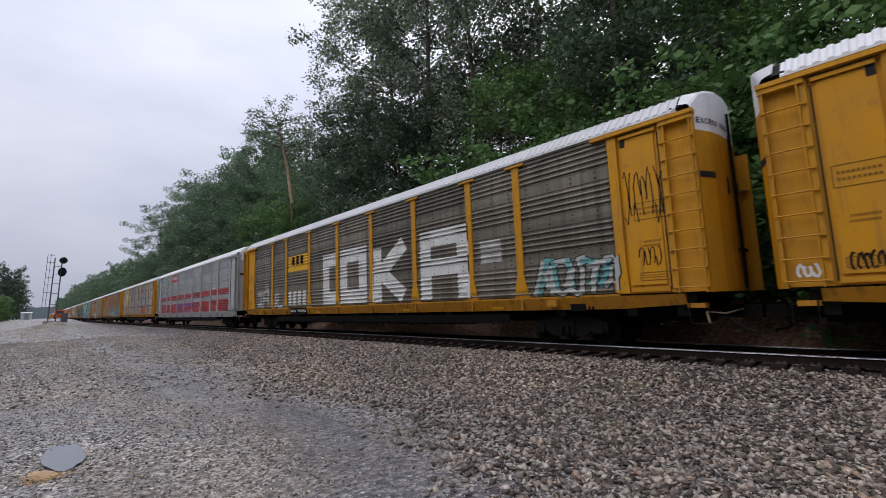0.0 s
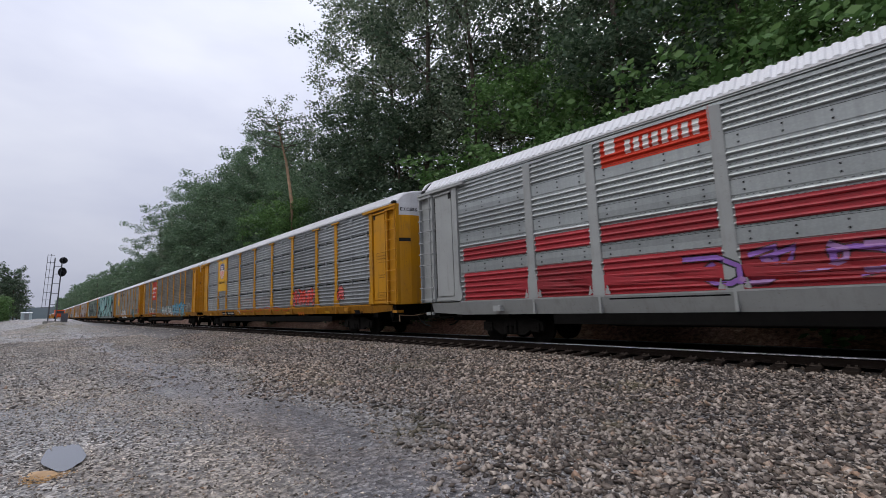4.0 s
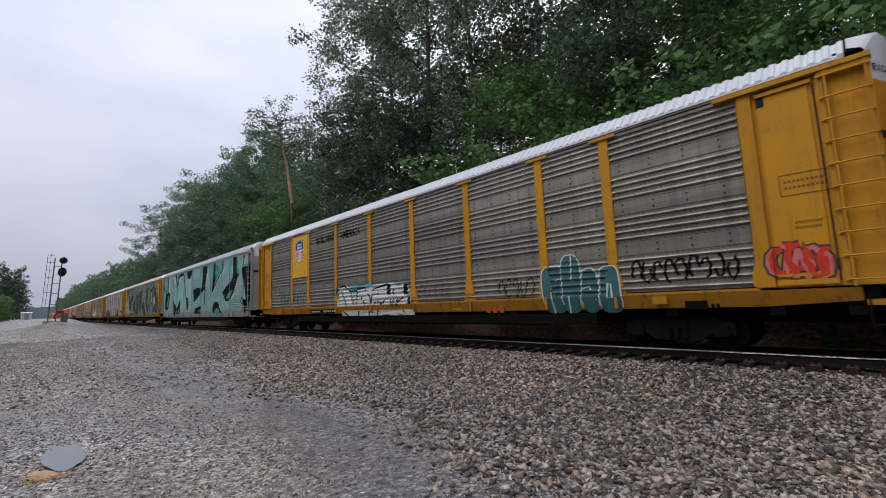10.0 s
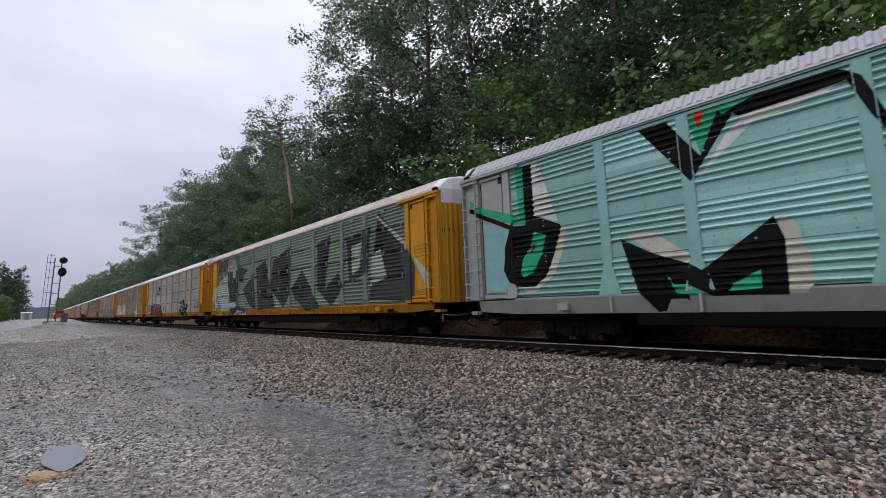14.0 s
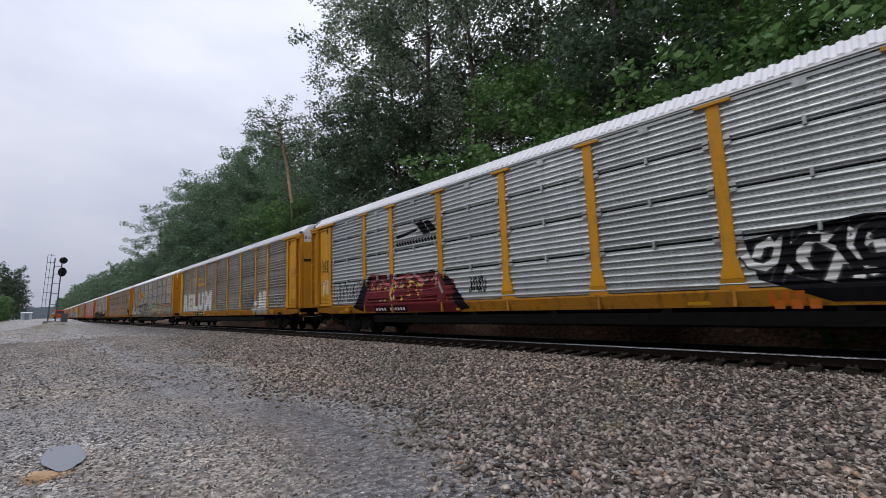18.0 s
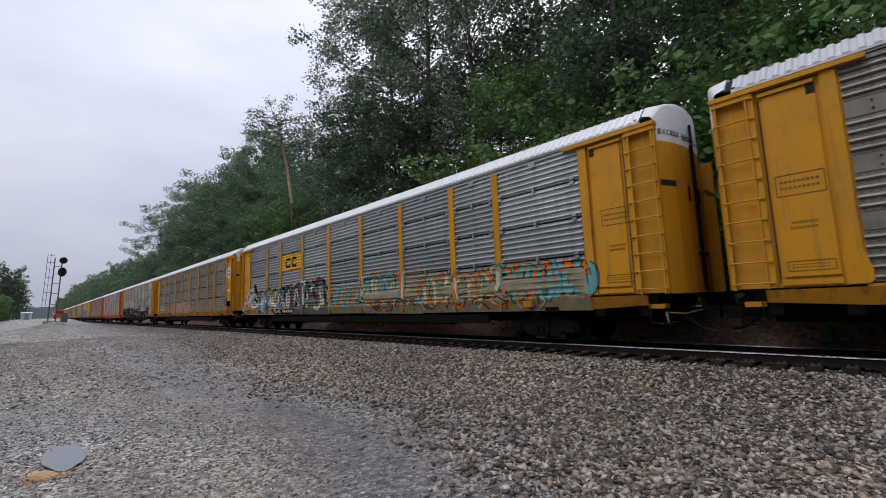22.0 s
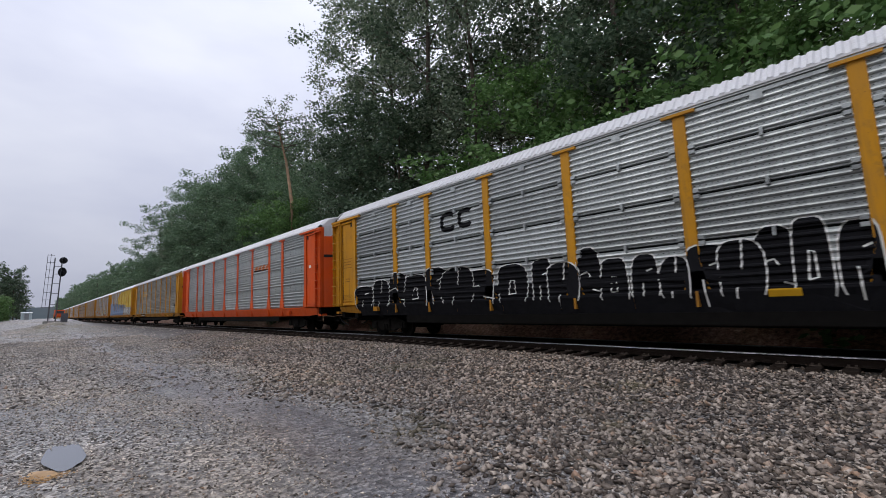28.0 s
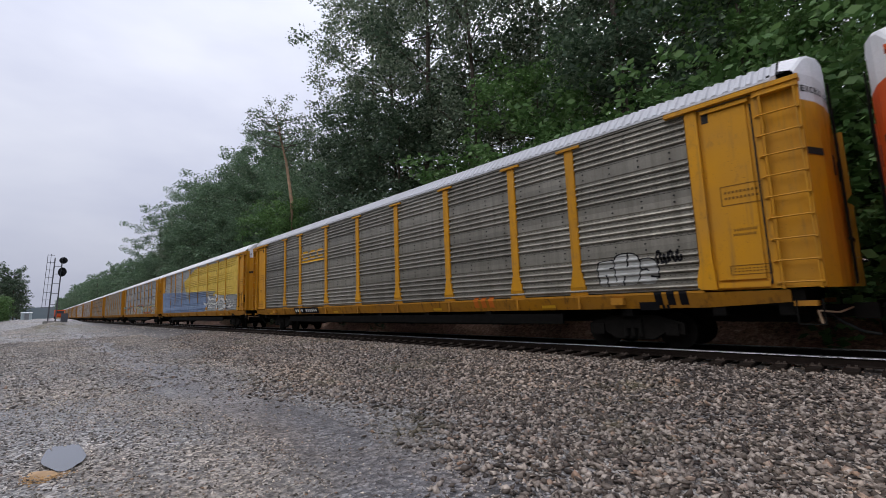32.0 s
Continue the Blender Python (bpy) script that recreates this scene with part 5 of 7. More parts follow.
patch(6, [(-3.7, 2.68), (-2.78, 2.69), (-2.64, 2.37), (-2.57, 1.93), (-2.68, 1.65), (-2.98, 1.49), (-3.18, 1.57), (-3.36, 1.91), (-3.55, 2.34)], INKY, 1)
patch(6, [(-2.77, 2.69), (-2.42, 2.58), (-2.17, 2.07), (-2.19, 1.7), (-2.39, 1.44), (-2.74, 1.46), (-2.68, 1.65), (-2.57, 1.93), (-2.64, 2.37)], BEIGE, 0)
patch(6, [(-7.28, 5.21), (-6.63, 5.21), (-7.06, 4.27)], GREEN, 2)
patch(6, [(-6.73, 5.21), (-6.0, 5.21), (-6.01, 5.21), (-6.59, 5.01)], GREEN, 2)
patch(6, [(-7.15, 5.21), (-6.9, 5.21), (-7.05, 4.83)], SIGN_RED, 3)
patch(6, [(-6.17, 4.87), (-4.75, 4.94), (-4.94, 4.85), (-6.09, 4.66), (-6.77, 4.1), (-7.15, 3.74), (-6.55, 4.59)], SPRAY_W, 0)
patch(6, [(-9.0, 2.67), (-8.26, 2.23), (-7.5, 1.92), (-7.28, 1.77), (-7.13, 1.21), (-8.04, 1.76), (-7.61, 0.95), (-8.28, 0.89), (-8.68, 1.4)], INKY, 1)
patch(6, [(-7.28, 1.77), (-5.95, 2.71), (-5.82, 2.26), (-5.86, 1.19), (-6.48, 1.21), (-6.26, 1.74), (-7.13, 1.21)], INKY, 1)
patch(6, [(-8.0, 1.68), (-7.13, 1.21), (-7.59, 1.26), (-7.83, 1.3)], GREEN, 2)
patch(6, [(-6.74, 1.45), (-6.26, 1.7), (-6.27, 1.33), (-6.83, 1.3)], GREEN, 2)
patch(6, [(-8.86, 2.76), (-8.23, 2.73), (-7.52, 2.16), (-7.5, 1.92), (-8.26, 2.23)], BEIGE, 0)
patch(6, [(-5.88, 2.74), (-5.64, 2.55), (-5.48, 1.87), (-5.47, 1.39), (-5.64, 1.16), (-5.86, 1.19), (-5.82, 2.26)], BEIGE, 0)
patch(6, [(-11.78, 5.21), (-11.47, 5.21), (-11.46, 3.65), (-11.77, 3.45)], INKY, 1)
patch(6, [(-11.77, 3.45), (-11.45, 3.68), (-10.63, 3.3), (-10.61, 3.19), (-11.14, 3.1)], INKY, 1)
patch(6, [(-12.29, 3.47), (-11.77, 3.45), (-11.14, 3.1), (-10.61, 3.19), (-10.89, 2.44), (-11.17, 1.91), (-11.57, 1.64), (-11.97, 1.65), (-12.42, 1.81), (-12.66, 2.18), (-12.53, 2.86)], INKY, 1)
patch(6, [(-11.5, 3.22), (-11.1, 3.07), (-11.26, 2.55), (-11.6, 2.05), (-11.9, 1.92), (-12.04, 2.05), (-11.92, 2.47), (-11.62, 2.79)], GREEN, 2)
patch(6, [(-11.54, 2.87), (-11.44, 2.87), (-11.57, 2.6), (-11.64, 2.63)], SIGN_DKRED, 3)
patch(6, [(-14.02, 4.23), (-13.47, 3.92), (-12.29, 3.38), (-12.19, 3.48), (-13.41, 4.04), (-13.99, 4.38)], INKY, 1)
patch(6, [(-13.96, 4.61), (-13.39, 4.26), (-12.13, 3.81), (-11.77, 3.48), (-12.19, 3.56), (-13.41, 4.05), (-13.98, 4.39)], GREEN, 2)
patch(6, [(-12.06, 5.21), (-11.8, 5.21), (-11.77, 3.48), (-11.98, 3.7)], GREEN, 2)
patch(6, [(-11.45, 5.21), (-11.24, 5.21), (-11.31, 3.85), (-10.68, 3.38), (-11.45, 3.67)], SPRAY_W, 0)
patch(6, [(-10.61, 3.19), (-10.45, 3.2), (-10.53, 2.76), (-10.89, 1.96), (-11.52, 1.5), (-11.91, 1.48), (-11.97, 1.65), (-11.57, 1.64), (-11.17, 1.91), (-10.89, 2.44)], BEIGE, 0)
patch(6, [(-13.34, 3.72), (-12.29, 3.38), (-12.53, 2.86), (-12.67, 2.08), (-12.38, 1.75), (-12.74, 1.49), (-13.36, 1.58)], TEAL_L, 0)
patch(6, [(10.03, 5.21), (10.75, 5.21), (10.84, 4.32), (10.84, 3.78), (10.52, 3.49), (10.06, 3.76)], INKY, 1)
patch(6, [(10.06, 3.77), (11.34, 3.97), (11.32, 3.79), (10.55, 3.45), (10.5, 3.06), (10.29, 2.65), (9.83, 2.35), (9.34, 2.08), (8.74, 2.0), (8.3, 2.15), (7.61, 2.77), (8.59, 3.16), (9.57, 3.46)], INKY, 1)
patch(6, [(8.58, 2.27), (9.41, 2.71), (10.07, 2.87), (9.86, 2.63), (9.36, 2.27), (8.94, 2.18)], GREEN, 2)
patch(6, [(10.75, 5.21), (10.94, 5.21), (11.05, 4.25), (11.37, 4.26), (11.34, 3.97), (10.86, 3.91), (10.82, 4.42)], GREEN, 2)
patch(6, [(10.54, 3.43), (11.3, 3.66), (11.28, 3.47), (10.65, 3.16), (10.54, 2.51), (10.11, 2.27), (9.57, 2.01), (9.83, 2.35), (10.29, 2.65), (10.5, 3.06)], BEIGE, 0)
patch(6, [(5.21, 5.21), (5.58, 5.21), (5.95, 4.47), (5.67, 3.68), (5.23, 3.22), (4.85, 2.74), (5.03, 4.01)], INKY, 1)
patch(6, [(5.23, 3.22), (7.51, 4.55), (7.75, 4.58), (7.6, 4.38), (6.49, 3.83), (5.64, 3.29), (4.85, 2.74)], INKY, 1)
patch(6, [(7.59, 5.21), (7.78, 5.21), (7.79, 4.62), (7.5, 4.49)], INKY, 1)
patch(6, [(7.33, 5.21), (7.58, 5.21), (7.53, 4.59), (7.31, 4.59)], GREEN, 2)
patch(6, [(5.58, 5.21), (6.19, 4.93), (6.06, 4.24), (7.31, 4.59), (6.38, 4.04), (5.74, 3.73), (5.96, 4.47)], GREEN, 2)
patch(6, [(7.79, 5.21), (8.06, 4.51), (7.86, 4.28), (6.47, 3.68), (4.92, 2.64), (4.85, 2.74), (6.48, 3.81), (7.6, 4.36)], SPRAY_W, 0)
patch(6, [(5.06, 1.59), (5.38, 1.96), (5.94, 2.1), (6.57, 2.01), (7.07, 1.65), (7.67, 1.23), (7.79, 0.91), (7.38, 0.91), (6.87, 1.38), (6.29, 1.59), (5.75, 1.37), (5.73, 1.12), (5.26, 1.32)], INKY, 1)
patch(6, [(5.74, 1.31), (6.29, 1.57), (6.76, 1.41), (6.91, 1.24), (6.47, 0.93), (6.23, 0.93)], GREEN, 2)
patch(6, [(6.63, 1.98), (7.24, 1.7), (7.75, 1.55), (7.82, 1.23), (8.23, 0.95), (7.8, 1.01), (7.33, 1.47)], BEIGE, 0)
patch(6, [(2.11, 5.21), (3.52, 5.21), (2.82, 3.53), (1.75, 2.97), (1.92, 3.99)], INKY, 1)
patch(6, [(-1.13, 3.3), (0.24, 3.49), (0.22, 3.13), (1.64, 2.96), (2.92, 3.51), (2.8, 3.29), (-0.48, 2.24), (-0.89, 2.34), (-0.73, 2.71)], INKY, 2)
patch(6, [(2.71, 3.31), (2.91, 3.33), (2.87, 2.01), (2.61, 1.84)], INKY, 1)
patch(6, [(-0.38, 1.62), (1.68, 1.85), (1.73, 1.06), (-0.28, 1.01)], INKY, 1)
patch(6, [(3.55, 5.21), (3.7, 4.7), (3.02, 3.57), (2.86, 3.52)], SPRAY_W, 0)
patch(6, [(3.14, 5.21), (3.44, 5.21), (3.22, 4.81)], GREEN, 2)
patch(6, [(-3.54, 5.21), (-1.73, 5.21), (-1.3, 5.21), (-1.5, 4.93), (-2.47, 4.45), (-3.31, 4.58)], INKY, 1)
patch(6, [(12.2, 4.27), (13.43, 4.42), (13.61, 4.62), (14.11, 4.39), (14.16, 3.66), (13.99, 3.0), (13.62, 2.1), (13.21, 1.25), (12.42, 1.33), (12.88, 2.0), (13.28, 3.25), (13.39, 4.24), (12.17, 4.04)], INKY, 1)
patch(6, [(12.21, 4.41), (13.47, 4.6), (13.63, 4.8), (13.63, 4.61), (13.45, 4.42), (12.19, 4.25)], GREEN, 1)
patch(6, [(14.1, 3.15), (14.14, 2.63), (13.82, 2.07), (13.47, 1.37), (13.26, 1.38), (13.71, 2.26)], GREEN, 2)
patch(6, [(12.55, 3.82), (13.39, 4.24), (13.28, 3.25), (12.88, 2.0), (12.35, 1.87)], TEAL_L, 0)
bars(6, (4.83, 5.42, 0.91, 1.19), WHITE, 3)
plate(6, (-6.92, -4.62, 0.88, 1.16))
bars(6, (6.83, 7.25, 0.93, 1.25), INKY, 2)
bars(6, (3.66, 4.16, 1.05, 1.24), LOGO_YEL, 0)
bars(6, (-0.2, 0.34, 1.09, 1.25), LOGO_YEL, 0)
bars(6, (12.03, 12.55, 0.93, 1.17), LOGO_YEL, 0)
bars(6, (13.05, 13.53, 1.05, 1.28), LOGO_OR, 0)
patch(7, [(-12.0, 4.08), (-9.09, 4.68), (-7.4, 4.61), (-7.3, 1.4), (-10.97, 1.28), (-12.13, 2.45)], SAGE_L, 0)
patch(7, [(-9.56, 4.18), (-7.21, 4.21), (-7.3, 1.57), (-8.95, 1.32)], INKY_S, 1)
patch(7, [(-6.31, 2.71), (-4.35, 3.71), (-3.81, 1.33), (-5.08, 1.67)], INKY_S, 1)
patch(7, [(-3.84, 3.98), (-2.25, 4.42), (-2.77, 2.06), (-0.69, 1.41), (-3.45, 1.27)], INKY_S, 1)
patch(7, [(-0.98, 4.27), (1.54, 4.83), (1.43, 3.99), (-0.27, 3.34), (1.49, 2.14), (0.54, 1.33), (-1.48, 2.58)], INKY_S, 1)
patch(7, [(1.6, 2.39), (2.96, 3.35), (4.99, 1.28), (3.44, 1.15), (2.08, 1.81)], INKY_S, 1)
patch(7, [(4.72, 4.54), (6.13, 4.81), (5.14, 3.32), (5.48, 2.16), (6.84, 2.92), (7.35, 2.25), (6.16, 1.32), (4.71, 2.2)], INKY_S, 1)
patch(7, [(7.62, 4.39), (9.63, 4.68), (9.38, 2.72), (7.82, 2.38)], INKY_S, 1)
patch(7, [(8.06, 3.97), (8.93, 4.13), (8.72, 2.93), (8.08, 2.7)], SAGE_L, 2)
patch(7, [(10.24, 5.21), (12.27, 3.38), (12.64, 2.66), (12.54, 1.42), (9.43, 1.55), (10.75, 2.36), (10.4, 4.01)], INKY_S, 1)
patch(7, [(10.01, 5.21), (12.19, 3.6), (12.17, 3.36), (10.1, 4.99)], SAGE_L, 2)
patch(7, [(9.57, 2.09), (10.78, 2.44), (10.31, 3.66), (9.7, 3.38)], SAGE_L, 2)
patch(7, [(12.53, 3.15), (13.5, 2.33), (13.44, 1.67), (12.76, 2.64)], SAGE_L, 2)
patch(7, [(-11.87, 5.21), (-9.4, 5.21), (-9.69, 4.62), (-9.6, 4.01), (-11.07, 3.71), (-12.03, 3.39)], BROWNY, 0)
patch(7, [(-12.24, 3.34), (-10.9, 3.76), (-9.9, 3.93), (-9.55, 3.78), (-10.91, 3.6), (-12.05, 3.15)], SAGE_L, 1)
patch(7, [(-12.72, 2.99), (-12.05, 3.23), (-11.91, 1.28), (-12.27, 1.61)], SAGE_L, 1)
patch(7, [(-9.46, 3.98), (-9.24, 3.23), (-8.55, 2.32), (-8.93, 2.3), (-9.58, 3.43)], INKY_S, 1)
patch(7, [(-7.88, 5.21), (-7.24, 5.21), (-7.19, 4.07), (-7.62, 4.57)], BROWNY, 2)
patch(7, [(-7.16, 4.37), (-6.0, 4.18), (-5.38, 4.04), (-6.23, 3.69), (-6.29, 3.15), (-7.3, 3.49)], INKY_S, 1)
patch(7, [(-7.7, 3.26), (-7.55, 3.11), (-7.98, 2.13), (-7.16, 1.87), (-7.18, 1.75), (-8.11, 1.89)], INKY_S, 2)
patch(7, [(-8.56, 4.18), (-7.99, 4.29), (-7.79, 3.98), (-7.89, 3.62), (-8.48, 3.69)], SAGE_L, 2)
patch(7, [(-9.04, 1.12), (-8.01, 1.76), (-5.75, 1.43), (-5.7, 1.18), (-7.22, 1.36), (-8.55, 0.98)], INKY_S, 1)
bars(7, (-8.26, -7.21, 0.99, 1.34), WHITE, 0)
bars(7, (-8.18, -7.27, 1.05, 1.29), INKY, 4, layer=1)
bars(7, (-7.06, -5.69, 1.0, 1.28), WHITE, 0)
bars(7, (-6.97, -5.74, 1.04, 1.24), INKY, 6, layer=1)
bars(7, (-8.74, -7.84, 4.71, 4.97), TEAL_L, 6, layer=2)
bars(7, (-8.63, -7.91, 4.51, 4.7), TEAL_L, 6, layer=2)
scribble(7, (-13.37, -12.44, 1.56, 2.01), INKY, 30, 6, 0.03)
bars(7, (-13.4, -12.77, 2.26, 2.61), GHOST, 3)
patch(8, [(-9.55, 2.31), (-8.88, 2.58), (-4.58, 2.37), (-3.88, 2.06), (-3.59, 1.48), (-3.62, 0.97), (-9.59, 1.04)], SIGN_DKRED, 0)
wildstyle(8, (-9.2, -4.31, 1.59, 2.41), (FAINT_RED, SIGN_DKRED, PINK), 31, 12, layer=1)
wildstyle(8, (-8.76, -5.51, 1.42, 2.17), (BEIGE_Y, SIGN_DKRED, SIGN_DKRED, LOGO_YEL_P), 32, 16, layer=1)
patch(8, [(-10.28, 1.22), (-9.32, 2.42), (-8.88, 2.51), (-9.59, 1.04)], INKY, 2)
patch(8, [(-4.44, 2.2), (-4.15, 2.22), (-3.14, 1.09), (-3.61, 1.01)], INKY, 2)
scribble(8, (-3.14, -2.4, 1.54, 2.17), INKY, 33, 6, 0.05)
patch(8, [(-7.0, 4.3), (-5.75, 4.29), (-5.78, 3.83), (-7.02, 3.85)], SHEET_L, 0)
patch(8, [(-5.82, 4.34), (-5.42, 4.38), (-4.96, 3.84), (-5.35, 3.82)], INKY, 1)
patch(8, [(-5.32, 4.32), (-5.06, 4.36), (-4.59, 3.93), (-4.96, 3.89)], INKY, 1)
patch(8, [(-7.02, 4.01), (-5.76, 4.11), (-5.77, 4.01), (-7.02, 3.87)], INKY, 1)
bars(8, (-7.02, -4.61, 3.57, 3.74), INKY, 14, layer=1)
patch(8, [(4.55, 2.3), (6.34, 2.54), (7.72, 2.39), (8.07, 1.97), (7.67, 1.41), (8.07, 1.01), (5.77, 1.04), (5.61, 1.37), (4.71, 1.5)], INKY, 0)
wildstyle(8, (4.73, 7.69, 1.35, 2.45), (SPRAY_W, SPRAY_W, INKY), 34, 12, layer=1)
scribble(8, (10.13, 12.04, 1.59, 2.31), INKY, 35, 8, 0.06)
plate(8, (-8.67, -6.46, 0.96, 1.25))
scribble(8, (-12.05, -9.71, 1.37, 2.52), INKY, 36, 8, 0.05)
scribble(8, (-13.24, -12.43, 2.86, 3.69), INKY, 37, 6, 0.03)
scribble(8, (-13.17, -12.51, 1.78, 2.68), SPRAY_W, 38, 6, 0.03)
bars(8, (4.82, 5.47, 1.0, 1.26), LOGO_OR, 3, layer=1)
logo_ring(9, (-6.79, -6.16, 3.69, 4.31), LOGO_YEL)
logo_ring(9, (-6.09, -5.66, 3.66, 4.25), LOGO_YEL)
logo_ring(9, (-5.59, -5.1, 3.64, 4.24), LOGO_YEL)
patch(9, [(-6.83, 3.69), (-5.08, 3.68), (-5.09, 3.54), (-6.84, 3.55)], LOGO_YEL, 0)
word(9, 'R', (-11.85, -10.23, 1.42, 3.0), SPRAY_W, 0.07)
word(9, 'E', (-10.08, -8.68, 1.41, 2.96), SPRAY_W, 0.07)
word(9, 'L', (-8.58, -6.8, 1.41, 2.92), SPRAY_W, 0.07)
word(9, 'U', (-6.72, -5.09, 1.42, 2.97), SPRAY_W, 0.07)
word(9, 'M', (-4.65, -2.7, 1.38, 3.05), SPRAY_W, 0.07)
plate(9, (-8.0, -5.23, 1.02, 1.29))
word(9, 'RI', (-4.94, -4.72, 1.08, 1.34), WHITE, 0.02)
wildstyle(9, (-1.15, 1.14, 1.65, 2.17), (GHOST,), 40, 7)
patch(9, [(7.74, 2.4), (8.18, 2.39), (8.26, 1.75), (8.52, 1.82), (8.58, 1.46), (8.23, 1.44), (7.72, 1.41)], SPRAY_W, 0)
patch(9, [(8.44, 2.43), (9.01, 2.47), (8.97, 1.79), (9.12, 1.61), (8.92, 1.41), (8.48, 1.43), (8.3, 1.65)], SPRAY_W, 0)
patch(9, [(6.98, 1.76), (7.4, 1.9), (7.49, 1.58), (6.99, 1.57)], SPRAY_W, 0)
strokes(9, [[(4.79, 1.67), (4.75, 2.32), (5.09, 2.34), (5.75, 1.45)], [(5.75, 1.45), (5.8, 2.42), (6.45, 2.33), (6.59, 1.6)], [(6.59, 1.6), (6.74, 2.35), (7.17, 2.36), (7.61, 2.43)], [(7.61, 2.43), (7.72, 1.89), (7.14, 1.98)]], 0.05, INKY_S, 1)['kind'] = 'stuff'
wildstyle(9, (9.62, 11.6, 1.6, 2.08), (GHOST_L,), 42, 9)
patch(9, [(6.44, 1.43), (9.31, 1.38), (9.27, 1.03), (6.79, 1.01)], GHOST, 0)
bars(9, (5.32, 6.29, 1.03, 1.33), LOGO_OR, 3)
patch(10, [(-7.22, 4.4), (-4.6, 4.33), (-4.66, 3.3), (-7.26, 3.41)], LOGO_YEL, 0)
logo_ring(10, (-6.69, -5.92, 3.62, 4.14), INKY, 1)
logo_ring(10, (-5.85, -5.14, 3.61, 4.16), INKY, 1)
patch(10, [(-13.51, 1.01), (-13.67, 1.36), (-13.21, 2.06), (-12.38, 2.56), (-11.72, 2.44), (-11.56, 3.02), (-11.1, 2.92), (-10.9, 2.43), (-10.36, 2.53), (-9.67, 2.35), (-8.96, 2.62), (-8.61, 2.56), (-8.42, 2.34), (-8.12, 2.59), (-7.59, 2.47), (-7.31, 2.53), (-6.92, 2.57), (-6.46, 2.62), (-6.62, 1.24), (-8.11, 1.28), (-8.35, 0.95)], GHOST, 0)
patch(10, [(-13.21, 1.05), (-12.85, 1.68), (-12.08, 1.68), (-11.46, 1.68), (-11.4, 1.28), (-11.6, 1.02)], LOGO_OR, 1)
patch(10, [(-13.28, 2.16), (-12.76, 2.11), (-12.84, 1.77), (-13.28, 1.8)], LOGO_OR, 1)
patch(10, [(-10.16, 2.26), (-9.7, 2.14), (-8.91, 2.53), (-8.99, 1.72), (-9.67, 1.74), (-10.25, 1.75)], LOGO_YEL_P, 1)
patch(10, [(-8.14, 2.48), (-7.79, 2.43), (-7.22, 1.35), (-7.49, 1.28), (-7.98, 2.08)], LOGO_YEL_P, 1)
patch(10, [(-8.62, 1.96), (-8.37, 1.8), (-7.95, 1.39), (-8.16, 1.29), (-8.59, 1.69)], LOGO_YEL_P, 1)
patch(10, [(-7.65, 1.98), (-7.39, 1.83), (-6.89, 1.33), (-7.23, 1.32)], LOGO_YEL_P, 1)
patch(10, [(-9.68, 2.28), (-9.14, 2.6), (-8.9, 2.56), (-9.5, 2.17)], NAVY, 2)
patch(10, [(-10.48, 2.41), (-10.19, 2.41), (-10.25, 1.75), (-10.5, 1.81)], STEEL_BLUE, 2)
patch(10, [(-7.04, 2.43), (-6.8, 2.5), (-6.85, 1.89), (-7.05, 1.91)], SKY_BLUE, 1)
patch(10, [(-7.62, 2.22), (-7.44, 2.19), (-7.39, 1.83), (-7.52, 1.9)], TEAL_L, 2)
patch(10, [(-8.42, 2.32), (-8.13, 2.55), (-7.6, 2.44), (-7.31, 2.5), (-6.92, 2.57), (-6.56, 2.53), (-7.16, 2.29), (-7.51, 2.37), (-7.99, 2.46), (-8.26, 2.29)], INKY, 2)
patch(10, [(-11.61, 2.97), (-11.19, 2.82), (-11.19, 2.38), (-10.45, 1.54), (-9.85, 1.29), (-10.12, 1.23), (-10.82, 1.64), (-11.52, 1.93), (-11.39, 2.48)], INKY, 1)
patch(10, [(-11.39, 2.04), (-11.19, 2.34), (-10.75, 1.94)], LOGO_YEL_P, 2)
patch(10, [(-10.43, 1.75), (-9.05, 1.69), (-8.7, 1.7), (-9.1, 1.26), (-9.56, 1.49), (-10.3, 1.61)], TEAL_DEEP, 2)
patch(10, [(-8.68, 1.9), (-8.59, 1.69), (-8.09, 0.98), (-8.35, 0.96), (-8.8, 1.31)], SIGN_DKRED, 2)
patch(10, [(-8.01, 2.21), (-7.83, 2.06), (-7.49, 1.31), (-7.71, 1.44), (-8.0, 1.89)], TEAL_DEEP, 2)
patch(10, [(-7.34, 1.91), (-6.55, 1.8), (-6.57, 1.61), (-7.31, 1.76)], SIGN_DKRED, 2)
patch(10, [(-6.74, 1.62), (-6.56, 1.69), (-6.61, 1.32), (-6.73, 1.38)], TEAL_DEEP, 2)
patch(10, [(-11.3, 1.59), (-10.54, 1.32), (-9.86, 1.18), (-9.94, 0.99), (-10.88, 1.01)], PALE_TEAL, 1)
patch(10, [(-9.72, 1.92), (-9.19, 2.12), (-9.19, 1.77), (-9.54, 1.77)], PURPLE_B, 2)
patch(10, [(-9.04, 1.19), (-8.54, 1.12), (-8.59, 0.99), (-9.03, 1.0)], LOGO_YEL, 2)
patch(10, [(-8.43, 1.94), (-8.1, 1.87), (-8.02, 1.68), (-8.22, 1.72)], SIGN_RED, 3)
